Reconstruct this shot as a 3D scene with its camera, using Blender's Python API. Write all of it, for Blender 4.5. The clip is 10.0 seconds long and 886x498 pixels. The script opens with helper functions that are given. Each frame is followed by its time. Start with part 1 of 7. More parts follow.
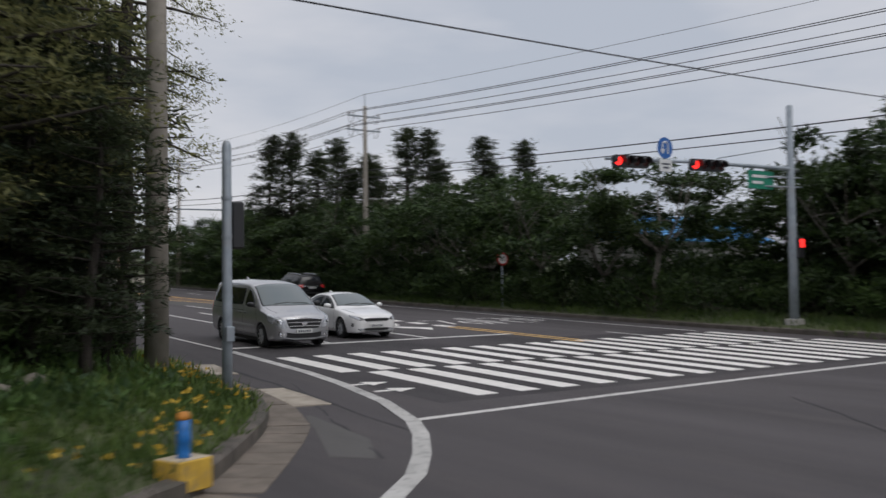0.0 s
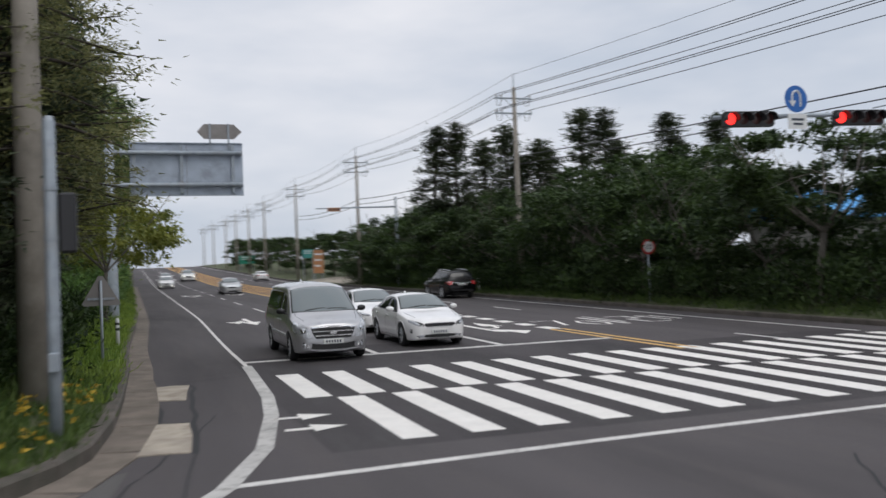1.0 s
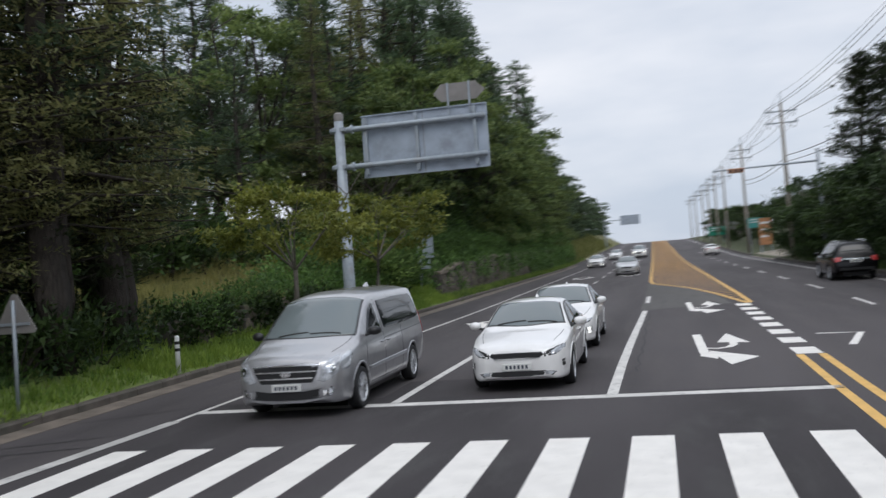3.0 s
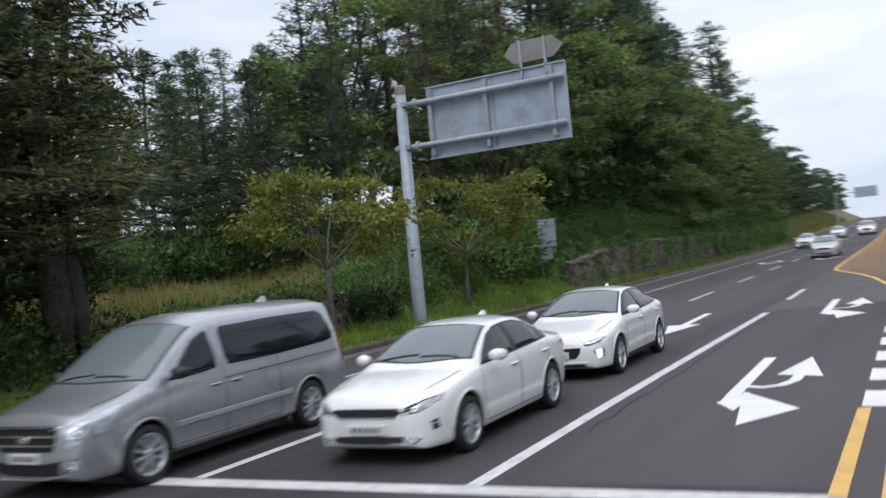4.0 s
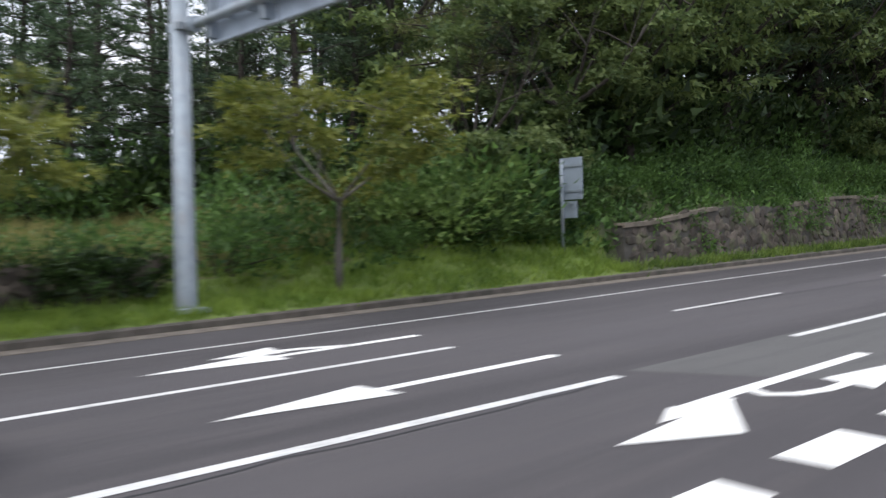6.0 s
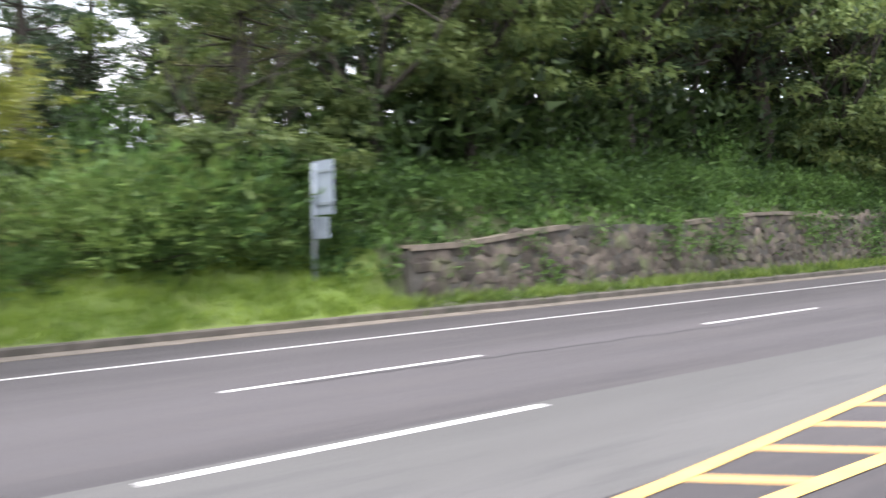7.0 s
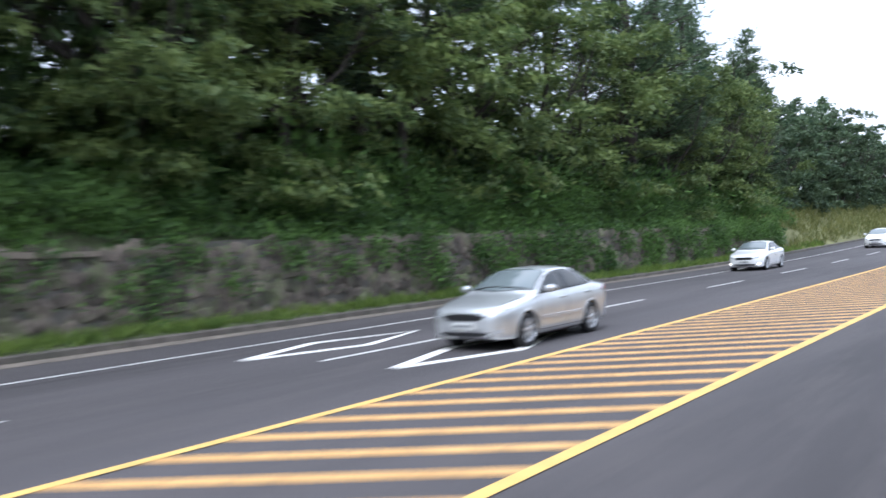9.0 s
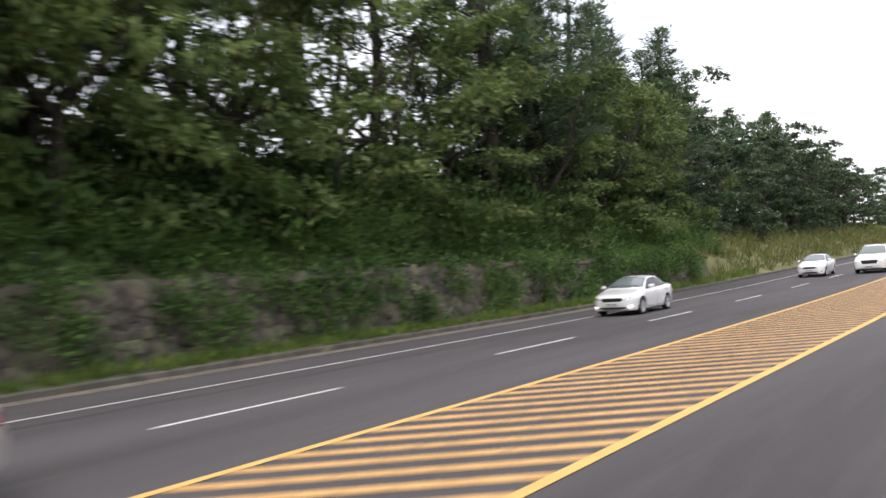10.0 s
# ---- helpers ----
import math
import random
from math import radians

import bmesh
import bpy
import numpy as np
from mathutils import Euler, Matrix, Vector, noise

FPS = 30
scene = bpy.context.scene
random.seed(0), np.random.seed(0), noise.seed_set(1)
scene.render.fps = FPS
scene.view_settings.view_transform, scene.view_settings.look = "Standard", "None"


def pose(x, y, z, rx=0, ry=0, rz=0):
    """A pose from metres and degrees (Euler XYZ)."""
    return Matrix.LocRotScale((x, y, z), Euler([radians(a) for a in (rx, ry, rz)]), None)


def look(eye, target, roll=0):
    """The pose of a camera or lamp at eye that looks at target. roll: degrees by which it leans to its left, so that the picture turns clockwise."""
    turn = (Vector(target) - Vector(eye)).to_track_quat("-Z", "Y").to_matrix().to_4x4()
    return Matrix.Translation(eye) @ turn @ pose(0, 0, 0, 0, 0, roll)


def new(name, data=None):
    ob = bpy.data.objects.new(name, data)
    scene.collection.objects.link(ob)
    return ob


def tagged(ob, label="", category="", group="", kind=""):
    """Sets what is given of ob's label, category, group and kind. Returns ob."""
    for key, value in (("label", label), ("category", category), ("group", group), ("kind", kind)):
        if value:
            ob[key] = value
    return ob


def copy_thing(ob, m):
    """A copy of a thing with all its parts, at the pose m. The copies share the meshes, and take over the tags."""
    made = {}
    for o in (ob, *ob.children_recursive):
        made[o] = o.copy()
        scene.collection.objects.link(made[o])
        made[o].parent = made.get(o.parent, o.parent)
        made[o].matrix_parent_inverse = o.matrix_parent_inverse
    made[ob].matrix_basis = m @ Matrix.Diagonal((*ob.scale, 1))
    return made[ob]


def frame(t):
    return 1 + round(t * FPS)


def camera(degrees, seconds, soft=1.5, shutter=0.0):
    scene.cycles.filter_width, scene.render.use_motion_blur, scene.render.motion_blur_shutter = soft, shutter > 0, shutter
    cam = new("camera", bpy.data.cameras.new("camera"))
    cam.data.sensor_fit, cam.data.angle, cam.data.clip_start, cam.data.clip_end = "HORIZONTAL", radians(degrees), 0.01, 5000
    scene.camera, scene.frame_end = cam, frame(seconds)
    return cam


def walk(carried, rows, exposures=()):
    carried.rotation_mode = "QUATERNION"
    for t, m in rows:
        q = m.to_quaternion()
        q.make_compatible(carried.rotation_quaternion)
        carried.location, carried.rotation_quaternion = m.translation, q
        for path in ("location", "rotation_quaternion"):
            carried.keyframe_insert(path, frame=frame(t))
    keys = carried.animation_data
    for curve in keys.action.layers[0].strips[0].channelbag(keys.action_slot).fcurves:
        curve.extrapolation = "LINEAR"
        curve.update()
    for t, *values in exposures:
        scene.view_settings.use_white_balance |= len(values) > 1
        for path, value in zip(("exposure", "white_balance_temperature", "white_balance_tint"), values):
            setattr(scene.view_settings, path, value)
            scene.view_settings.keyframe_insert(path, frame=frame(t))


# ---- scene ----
# ---- camera ----
cam = camera(52.1, 10.0, soft=1.45, shutter=0.58)
PATH = [
    (0, (0.994, 2.002, 1.825), (2.1, 3.666, 1.899), -0.7),
    (0.5, (4.207, 2.847, 1.831), (5.097, 4.637, 1.907), -0.6),
    (1, (7.347, 3.755, 1.862), (8.0, 5.644, 1.932), -2.4),
    (1.5, (10.321, 5.12, 1.912), (10.721, 7.077, 2.026), -1.4),
    (2, (13.149, 7.108, 1.963), (13.261, 9.099, 2.108), -0.9),
    (2.5, (15.649, 9.646, 1.978), (15.465, 11.635, 2.076), -2.2),
    (4, (21.048, 18.964, 2.049), (20.125, 20.737, 2.123), -5.1),
    (4.5, (22.124, 22.794, 2.059), (20.981, 24.427, 2.213), -2.9),
    (5, (22.757, 26.9, 1.989), (21.433, 28.399, 1.999), -4.1),
    (5.5, (23.234, 31.29, 2.022), (21.833, 32.717, 1.997), -2.6),
    (7, (24.365, 46.177, 2.38), (22.812, 47.436, 2.383), -0.6),
    (7.5, (24.516, 51.763, 2.55), (23.095, 53.17, 2.608), -1.5),
    (8, (24.708, 57.511, 2.791), (23.415, 59.037, 2.818), -0.9),
    (8.5, (24.763, 63.164, 2.888), (23.573, 64.772, 2.902), -2.1),
    (9, (24.75, 69.654, 2.994), (23.603, 71.292, 3.031), -1.9),
    (9.5, (24.828, 76.001, 3.176), (23.722, 77.665, 3.255), -3.1),
    (10, (24.978, 82.761, 3.399), (23.872, 84.425, 3.499), -3.0),
]
EXPOSURES = [(0.0, -0.33, 6500, 10), (0.5, 0.02, 6500, 10), (1.0, -0.05, 6450, 9), (1.5, -0.03, 6450, 9), (2.5, -0.08, 6350, 8), (4.0, 0.27, 6150, 9), (4.5, 0.22, 6350, 11), (5.0, -0.18, 6300, 11), (5.5, 0.05, 6150, 9), (7.0, 1.95, 6450, 11), (7.5, 2.0, 5950, 12), (8.0, 1.8, 5850, 13), (8.5, 1.6, 5100, 3), (9.0, 1.2, 5650, 8), (9.5, 0.77, 6550, 11), (10.0, 0.87, 6650, 11)]
walk(cam, [(t, look(eye, target, roll)) for t, eye, target, roll in PATH], EXPOSURES)

# ---- light: an overcast sky ----
world = bpy.data.worlds.new("overcast_sky")
scene.world = world
world.use_nodes = True
wn, wl = world.node_tree.nodes, world.node_tree.links
wn.clear()
w_out = wn.new("ShaderNodeOutputWorld")
w_bg = wn.new("ShaderNodeBackground")
w_sky = wn.new("ShaderNodeTexSky")
w_sky.sky_type, w_sky.sun_disc = "NISHITA", False
w_sky.sun_elevation, w_sky.sun_rotation = radians(55), radians(200)
w_sky.dust_density = 3.0
w_sky_scale = wn.new("ShaderNodeVectorMath")
w_sky_scale.operation = "SCALE"
w_sky_scale.inputs["Scale"].default_value = 0.12
w_co = wn.new("ShaderNodeTexCoord")
w_map = wn.new("ShaderNodeMapping")
w_map.inputs["Scale"].default_value = (1.0, 1.0, 3.2)
w_noise = wn.new("ShaderNodeTexNoise")
w_noise.inputs["Scale"].default_value = 2.1
w_noise.inputs["Detail"].default_value = 5.0
w_noise.inputs["Roughness"].default_value = 0.52
w_ramp = wn.new("ShaderNodeValToRGB")
w_ramp.color_ramp.elements[0].position, w_ramp.color_ramp.elements[0].color = 0.36, (0.50, 0.54, 0.62, 1)
w_ramp.color_ramp.elements[1].position, w_ramp.color_ramp.elements[1].color = 0.68, (0.78, 0.77, 0.80, 1)
w_mix = wn.new("ShaderNodeMix")
w_mix.data_type = "RGBA"
w_mix.inputs["Factor"].default_value = 0.93
wl.new(w_co.outputs["Generated"], w_map.inputs["Vector"])
wl.new(w_map.outputs["Vector"], w_noise.inputs["Vector"])
wl.new(w_noise.outputs["Fac"], w_ramp.inputs["Fac"])
wl.new(w_sky.outputs["Color"], w_sky_scale.inputs[0])
wl.new(w_sky_scale.outputs["Vector"], w_mix.inputs["A"])
wl.new(w_ramp.outputs["Color"], w_mix.inputs["B"])
w_xyz = wn.new("ShaderNodeSeparateXYZ")
wl.new(w_co.outputs["Generated"], w_xyz.inputs["Vector"])
w_rise = wn.new("ShaderNodeMapRange")
w_rise.interpolation_type = "SMOOTHSTEP"
w_rise.inputs["From Min"].default_value, w_rise.inputs["From Max"].default_value = 0.35, 1.0
w_rise.inputs["To Min"].default_value, w_rise.inputs["To Max"].default_value = 1.0, 1.5
wl.new(w_xyz.outputs["Z"], w_rise.inputs["Value"])
w_lift = wn.new("ShaderNodeVectorMath")
w_lift.operation = "SCALE"
wl.new(w_mix.outputs["Result"], w_lift.inputs[0])
wl.new(w_rise.outputs["Result"], w_lift.inputs["Scale"])
wl.new(w_lift.outputs["Vector"], w_bg.inputs["Color"])
w_bg.inputs["Strength"].default_value = 1.2
wl.new(w_bg.outputs["Background"], w_out.inputs["Surface"])

sun = new("sun", bpy.data.lights.new("sun", "SUN"))
sun.data.energy, sun.data.angle, sun.data.color = 0.8, radians(30), (1.0, 0.97, 0.93)
sun.matrix_world = look((0, 0, 50), (-8, 22, 18))

# ---- materials ----
def material(name, colour, rough=0.7, metal=0.0, vary=0.0, scale=8.0, bump=0.0, bump_scale=60.0, dark=None, spec=0.5,
             dirt=None, dirt_scale=1.0, dirt_at=(0.5, 0.7), island=0.0, random_object=0.0, coat=0.0, streak=None):
    """A principled surface with two scales of colour change and a fine relief, in metres of the object."""
    m = bpy.data.materials.new(name)
    m.use_nodes = True
    n, l = m.node_tree.nodes, m.node_tree.links
    b = n["Principled BSDF"]
    b.inputs["Roughness"].default_value, b.inputs["Metallic"].default_value = rough, metal
    b.inputs["Specular IOR Level"].default_value = spec
    b.inputs["Coat Weight"].default_value = coat
    b.inputs["Coat Roughness"].default_value = 0.05
    b.inputs["Base Color"].default_value = (*colour, 1)
    co = n.new("ShaderNodeNewGeometry").outputs["Position"]
    if streak:
        mp = n.new("ShaderNodeMapping")
        mp.inputs["Scale"].default_value = streak
        l.new(co, mp.inputs["Vector"])
        co_s = mp.outputs["Vector"]
    else:
        co_s = co
    out = None
    if vary:
        t = n.new("ShaderNodeTexNoise")
        t.inputs["Scale"].default_value, t.inputs["Detail"].default_value = scale, 6
        l.new(co_s, t.inputs["Vector"])
        r = n.new("ShaderNodeValToRGB")
        lo = dark or tuple(c * (1 - vary) for c in colour)
        hi = tuple(min(1, c * (1 + vary)) for c in colour)
        r.color_ramp.elements[0].position, r.color_ramp.elements[0].color = 0.32, (*lo, 1)
        r.color_ramp.elements[1].position, r.color_ramp.elements[1].color = 0.7, (*hi, 1)
        l.new(t.outputs["Fac"], r.inputs["Fac"])
        out = r.outputs["Color"]
    if dirt:
        t = n.new("ShaderNodeTexNoise")
        t.inputs["Scale"].default_value, t.inputs["Detail"].default_value = dirt_scale, 8
        t.inputs["Roughness"].default_value = 0.65
        l.new(co_s, t.inputs["Vector"])
        r = n.new("ShaderNodeMapRange")
        r.inputs["From Min"].default_value, r.inputs["From Max"].default_value = dirt_at
        l.new(t.outputs["Fac"], r.inputs["Value"])
        x = n.new("ShaderNodeMix")
        x.data_type = "RGBA"
        if out:
            l.new(out, x.inputs["A"])
        else:
            x.inputs["A"].default_value = (*colour, 1)
        x.inputs["B"].default_value = (*dirt, 1)
        l.new(r.outputs["Result"], x.inputs["Factor"])
        out = x.outputs["Result"]
    if island or random_object:
        h = n.new("ShaderNodeHueSaturation")
        src = n.new("ShaderNodeNewGeometry").outputs["Random Per Island"] if island else n.new("ShaderNodeObjectInfo").outputs["Random"]
        amount = island or random_object
        r = n.new("ShaderNodeMapRange")
        r.inputs["To Min"].default_value, r.inputs["To Max"].default_value = 1 - amount, 1 + amount
        l.new(src, r.inputs["Value"])
        l.new(r.outputs["Result"], h.inputs["Value"])
        if out:
            l.new(out, h.inputs["Color"])
        else:
            h.inputs["Color"].default_value = (*colour, 1)
        out = h.outputs["Color"]
    if out:
        l.new(out, b.inputs["Base Color"])
    if bump:
        t = n.new("ShaderNodeTexNoise")
        t.inputs["Scale"].default_value, t.inputs["Detail"].default_value = bump_scale, 4
        l.new(co, t.inputs["Vector"])
        u = n.new("ShaderNodeBump")
        u.inputs["Strength"].default_value, u.inputs["Distance"].default_value = 1.0, bump
        l.new(t.outputs["Fac"], u.inputs["Height"])
        l.new(u.outputs["Normal"], b.inputs["Normal"])
    return m


def leaf_material(name, colour, light, rough=0.55, through_part=0.3):
    """Leaves: each differs a little, clumps differ more, and some light passes through."""
    m = bpy.data.materials.new(name)
    m.use_nodes = True
    n, l = m.node_tree.nodes, m.node_tree.links
    b = n["Principled BSDF"]
    b.inputs["Roughness"].default_value = rough
    b.inputs["Specular IOR Level"].default_value = 0.3
    g = n.new("ShaderNodeNewGeometry")
    t = n.new("ShaderNodeTexNoise")
    t.inputs["Scale"].default_value, t.inputs["Detail"].default_value = 0.55, 3
    l.new(g.outputs["Position"], t.inputs["Vector"])
    a = n.new("ShaderNodeMath")
    a.operation = "ADD"
    s = n.new("ShaderNodeMath")
    s.operation = "MULTIPLY"
    s.inputs[1].default_value = 0.45
    l.new(g.outputs["Random Per Island"], s.inputs[0])
    l.new(s.outputs[0], a.inputs[0])
    l.new(t.outputs["Fac"], a.inputs[1])
    r = n.new("ShaderNodeValToRGB")
    r.color_ramp.elements[0].position, r.color_ramp.elements[0].color = 0.42, (*colour, 1)
    r.color_ramp.elements[1].position, r.color_ramp.elements[1].color = 1.02, (*light, 1)
    l.new(a.outputs[0], r.inputs["Fac"])
    o = n.new("ShaderNodeObjectInfo")
    h = n.new("ShaderNodeHueSaturation")
    mr = n.new("ShaderNodeMapRange")
    mr.inputs["To Min"].default_value, mr.inputs["To Max"].default_value = 0.75, 1.2
    l.new(o.outputs["Random"], mr.inputs["Value"])
    l.new(mr.outputs["Result"], h.inputs["Value"])
    l.new(r.outputs["Color"], h.inputs["Color"])
    l.new(h.outputs["Color"], b.inputs["Base Color"])
    tr = n.new("ShaderNodeBsdfTranslucent")
    l.new(h.outputs["Color"], tr.inputs["Color"])
    x = n.new("ShaderNodeMixShader")
    x.inputs[0].default_value = through_part
    l.new(b.outputs["BSDF"], x.inputs[1])
    l.new(tr.outputs["BSDF"], x.inputs[2])
    l.new(x.outputs[0], n["Material Output"].inputs["Surface"])
    return m


def lit(name, colour, strength):
    m = bpy.data.materials.new(name)
    m.use_nodes = True
    b = m.node_tree.nodes["Principled BSDF"]
    b.inputs["Base Color"].default_value = (*colour, 1)
    b.inputs["Emission Color"].default_value = (*colour, 1)
    b.inputs["Emission Strength"].default_value = strength
    return m


ASPHALT = material("asphalt", (0.074, 0.066, 0.068), 0.85, vary=0.26, scale=0.45, bump=0.004, bump_scale=160, dirt=(0.095, 0.083, 0.082), dirt_scale=2.2, dirt_at=(0.46, 0.85), streak=(1.0, 0.11, 1.0), spec=0.35)
ASPHALT_DARK = material("asphalt_new", (0.051, 0.045, 0.047), 0.85, vary=0.3, scale=0.5, bump=0.004, bump_scale=160, dirt=(0.07, 0.068, 0.066), dirt_scale=2.2, dirt_at=(0.5, 0.85), streak=(1.0, 0.25, 1.0), spec=0.35)
SEAL = material("crack_seal", (0.022, 0.022, 0.023), 0.8)
ASPHALT_OLD = material("asphalt_worn", (0.112, 0.106, 0.102), 0.9, vary=0.12, scale=0.6, bump=0.004, bump_scale=140, dirt=(0.09, 0.086, 0.084), dirt_scale=1.8, streak=(1.0, 0.12, 1.0), spec=0.3)
PAINT_WHITE = material("road_paint_white", (0.79, 0.76, 0.715), 0.75, vary=0.06, scale=3.0, dirt=(0.34, 0.32, 0.30), dirt_scale=14.0, dirt_at=(0.6, 0.9), bump=0.002, bump_scale=150)
PAINT_LINE = material("road_line_paint", (0.64, 0.62, 0.59), 0.78, vary=0.12, scale=1.4, dirt=(0.20, 0.19, 0.18), dirt_scale=7.0, dirt_at=(0.52, 0.8), bump=0.002, bump_scale=150)
PAINT_EDGE = material("road_edge_paint", (0.50, 0.485, 0.46), 0.8, vary=0.2, scale=1.2, dirt=(0.16, 0.155, 0.15), dirt_scale=6.0, dirt_at=(0.5, 0.78), bump=0.002, bump_scale=150)
PAINT_YELLOW = material("road_paint_yellow", (0.72, 0.44, 0.13), 0.75, vary=0.12, scale=3.0, dirt=(0.30, 0.20, 0.08), dirt_scale=6.0, dirt_at=(0.55, 0.8), bump=0.002, bump_scale=150)
PAINT_ORANGE = material("road_paint_orange", (0.66, 0.37, 0.13), 0.8, vary=0.15, scale=2.0, dirt=(0.22, 0.14, 0.07), dirt_scale=5.0, dirt_at=(0.52, 0.8), bump=0.002, bump_scale=150)
CONCRETE = material("kerb_concrete", (0.115, 0.098, 0.083), 0.9, vary=0.3, scale=2.2, dirt=(0.06, 0.06, 0.045), dirt_scale=1.6, dirt_at=(0.45, 0.7), bump=0.006, bump_scale=45)
GUTTER = material("gutter_concrete", (0.18, 0.15, 0.122), 0.9, vary=0.25, scale=2.0, dirt=(0.12, 0.10, 0.08), dirt_scale=2.4, dirt_at=(0.5, 0.72), bump=0.004, bump_scale=50)
GUTTER_PALE = material("gutter_pale_concrete", (0.40, 0.35, 0.285), 0.9, vary=0.18, scale=2.5, dirt=(0.22, 0.18, 0.14), dirt_scale=1.8, dirt_at=(0.5, 0.75), bump=0.004, bump_scale=50)
APRON = material("entrance_concrete", (0.36, 0.32, 0.26), 0.9, vary=0.15, scale=0.8, dirt=(0.22, 0.19, 0.15), dirt_scale=0.5, dirt_at=(0.5, 0.7), bump=0.004, bump_scale=40)
POLE_CONCRETE = material("pole_concrete", (0.30, 0.27, 0.23), 0.85, vary=0.15, scale=3.0, dirt=(0.2, 0.18, 0.15), dirt_scale=1.2, bump=0.003, bump_scale=60)
GALVANISED = material("galvanised_steel", (0.33, 0.37, 0.41), 0.55, metal=0.3, vary=0.15, scale=5.0, dirt=(0.3, 0.31, 0.32), dirt_scale=2.5)
SIGN_BACK = material("aluminium_sign_back", (0.38, 0.43, 0.50), 0.5, metal=0.35, vary=0.12, scale=1.6, dirt=(0.28, 0.31, 0.36), dirt_scale=1.5)
BROWN_PLATE = material("weathered_plate", (0.24, 0.225, 0.215), 0.65, metal=0.2, vary=0.12, scale=3.0)
DRY_STONE = material("basalt_stone", (0.102, 0.082, 0.066), 0.92, vary=0.45, scale=4.0, dirt=(0.105, 0.118, 0.055), dirt_scale=1.7, dirt_at=(0.5, 0.66), bump=0.02, bump_scale=22, random_object=0.5)
STONE_JOINED = material("basalt_stone_far", (0.102, 0.082, 0.066), 0.92, vary=0.45, scale=4.0, dirt=(0.105, 0.118, 0.055), dirt_scale=1.7, dirt_at=(0.5, 0.66), bump=0.02, bump_scale=22, island=0.5)
STONE_PALE = material("loose_stone", (0.30, 0.27, 0.23), 0.95, vary=0.3, scale=6.0, bump=0.01, bump_scale=30)
MORTAR = material("wall_core", (0.085, 0.077, 0.066), 0.95, vary=0.3, scale=4.0, bump=0.01, bump_scale=30)
CAP = material("wall_cap_mortar", (0.22, 0.18, 0.142), 0.9, vary=0.25, scale=3.0, dirt=(0.12, 0.11, 0.08), dirt_scale=2.0, dirt_at=(0.45, 0.7), bump=0.01, bump_scale=30)
SOIL = material("verge_soil", (0.070, 0.082, 0.034), 0.95, vary=0.4, scale=0.7, dirt=(0.085, 0.07, 0.045), dirt_scale=1.4, dirt_at=(0.55, 0.75), bump=0.03, bump_scale=14)
VERGE = material("verge_turf", (0.145, 0.200, 0.045), 0.95, vary=0.3, scale=1.2, dirt=(0.15, 0.15, 0.06), dirt_scale=0.6, dirt_at=(0.5, 0.75), bump=0.03, bump_scale=18)
FIELD = material("dry_grass_ground", (0.15, 0.148, 0.06), 0.95, vary=0.35, scale=0.5, bump=0.03, bump_scale=14)
BARK = material("bark", (0.045, 0.037, 0.03), 0.95, vary=0.4, scale=6.0, bump=0.02, bump_scale=25, streak=(3, 3, 0.6))
BARK_GREY = material("bark_grey", (0.15, 0.135, 0.115), 0.95, vary=0.35, scale=6.0, bump=0.012, bump_scale=25, streak=(3, 3, 0.6))
LEAF_PINE = leaf_material("pine_needles", (0.036, 0.0672, 0.0384), (0.126, 0.174, 0.0864), through_part=0.35)
LEAF_CEDAR = leaf_material("cedar_foliage", (0.0207, 0.0345, 0.0184), (0.069, 0.0862, 0.0391))
LEAF_BROAD = leaf_material("broad_leaves", (0.0136, 0.0286, 0.0109), (0.0672, 0.1099, 0.0284))
LEAF_BANK = leaf_material("bank_leaves", (0.0654, 0.1087, 0.0400), (0.2231, 0.2789, 0.0887), through_part=0.4)
LEAF_OLIVE = leaf_material("olive_cedar_foliage", (0.0850, 0.1023, 0.0428), (0.2625, 0.2570, 0.0999), through_part=0.45)
LEAF_BRIGHT = leaf_material("young_leaves", (0.1001, 0.1373, 0.0272), (0.3224, 0.3358, 0.0682), through_part=0.4)
LEAF_BUSH = leaf_material("bright_bush_leaves", (0.07, 0.12, 0.035), (0.22, 0.31, 0.085), through_part=0.4)
LEAF_SHRUB = leaf_material("shrub_leaves", (0.0341, 0.0721, 0.0250), (0.1517, 0.2579, 0.0645), through_part=0.4)
GRASS = leaf_material("grass_blades", (0.10, 0.175, 0.030), (0.29, 0.38, 0.07), through_part=0.35)
# The verge grass colour darkened to suit the dimmer corner and far verge.
GRASS_DARK = leaf_material("dark_grass_blades", (0.040, 0.075, 0.020), (0.12, 0.17, 0.042), through_part=0.3)
GRASS_FOOT = leaf_material("mixed_grass_blades", (0.062, 0.110, 0.026), (0.20, 0.27, 0.055), through_part=0.35)
# Far bank grass; part of its yellow is window-glass tint put into the colour.
GRASS_FAR = leaf_material("yellowish_grass_blades", (0.085, 0.10, 0.03), (0.19, 0.19, 0.065), through_part=0.3)
GRASS_DRY = leaf_material("dry_grass_blades", (0.15, 0.155, 0.05), (0.32, 0.29, 0.11), through_part=0.3)
PETAL = material("yellow_petals", (0.50, 0.33, 0.03), 0.7, island=0.2)
WIRE = material("cable_black", (0.03, 0.03, 0.034), 0.6)
RUBBER = material("tyre_rubber", (0.018, 0.018, 0.019), 0.8, vary=0.2, scale=20)
RIM = material("alloy_rim", (0.56, 0.57, 0.59), 0.35, metal=0.5, vary=0.08, scale=14)
BLACK_TRIM = material("black_trim", (0.014, 0.014, 0.015), 0.45)
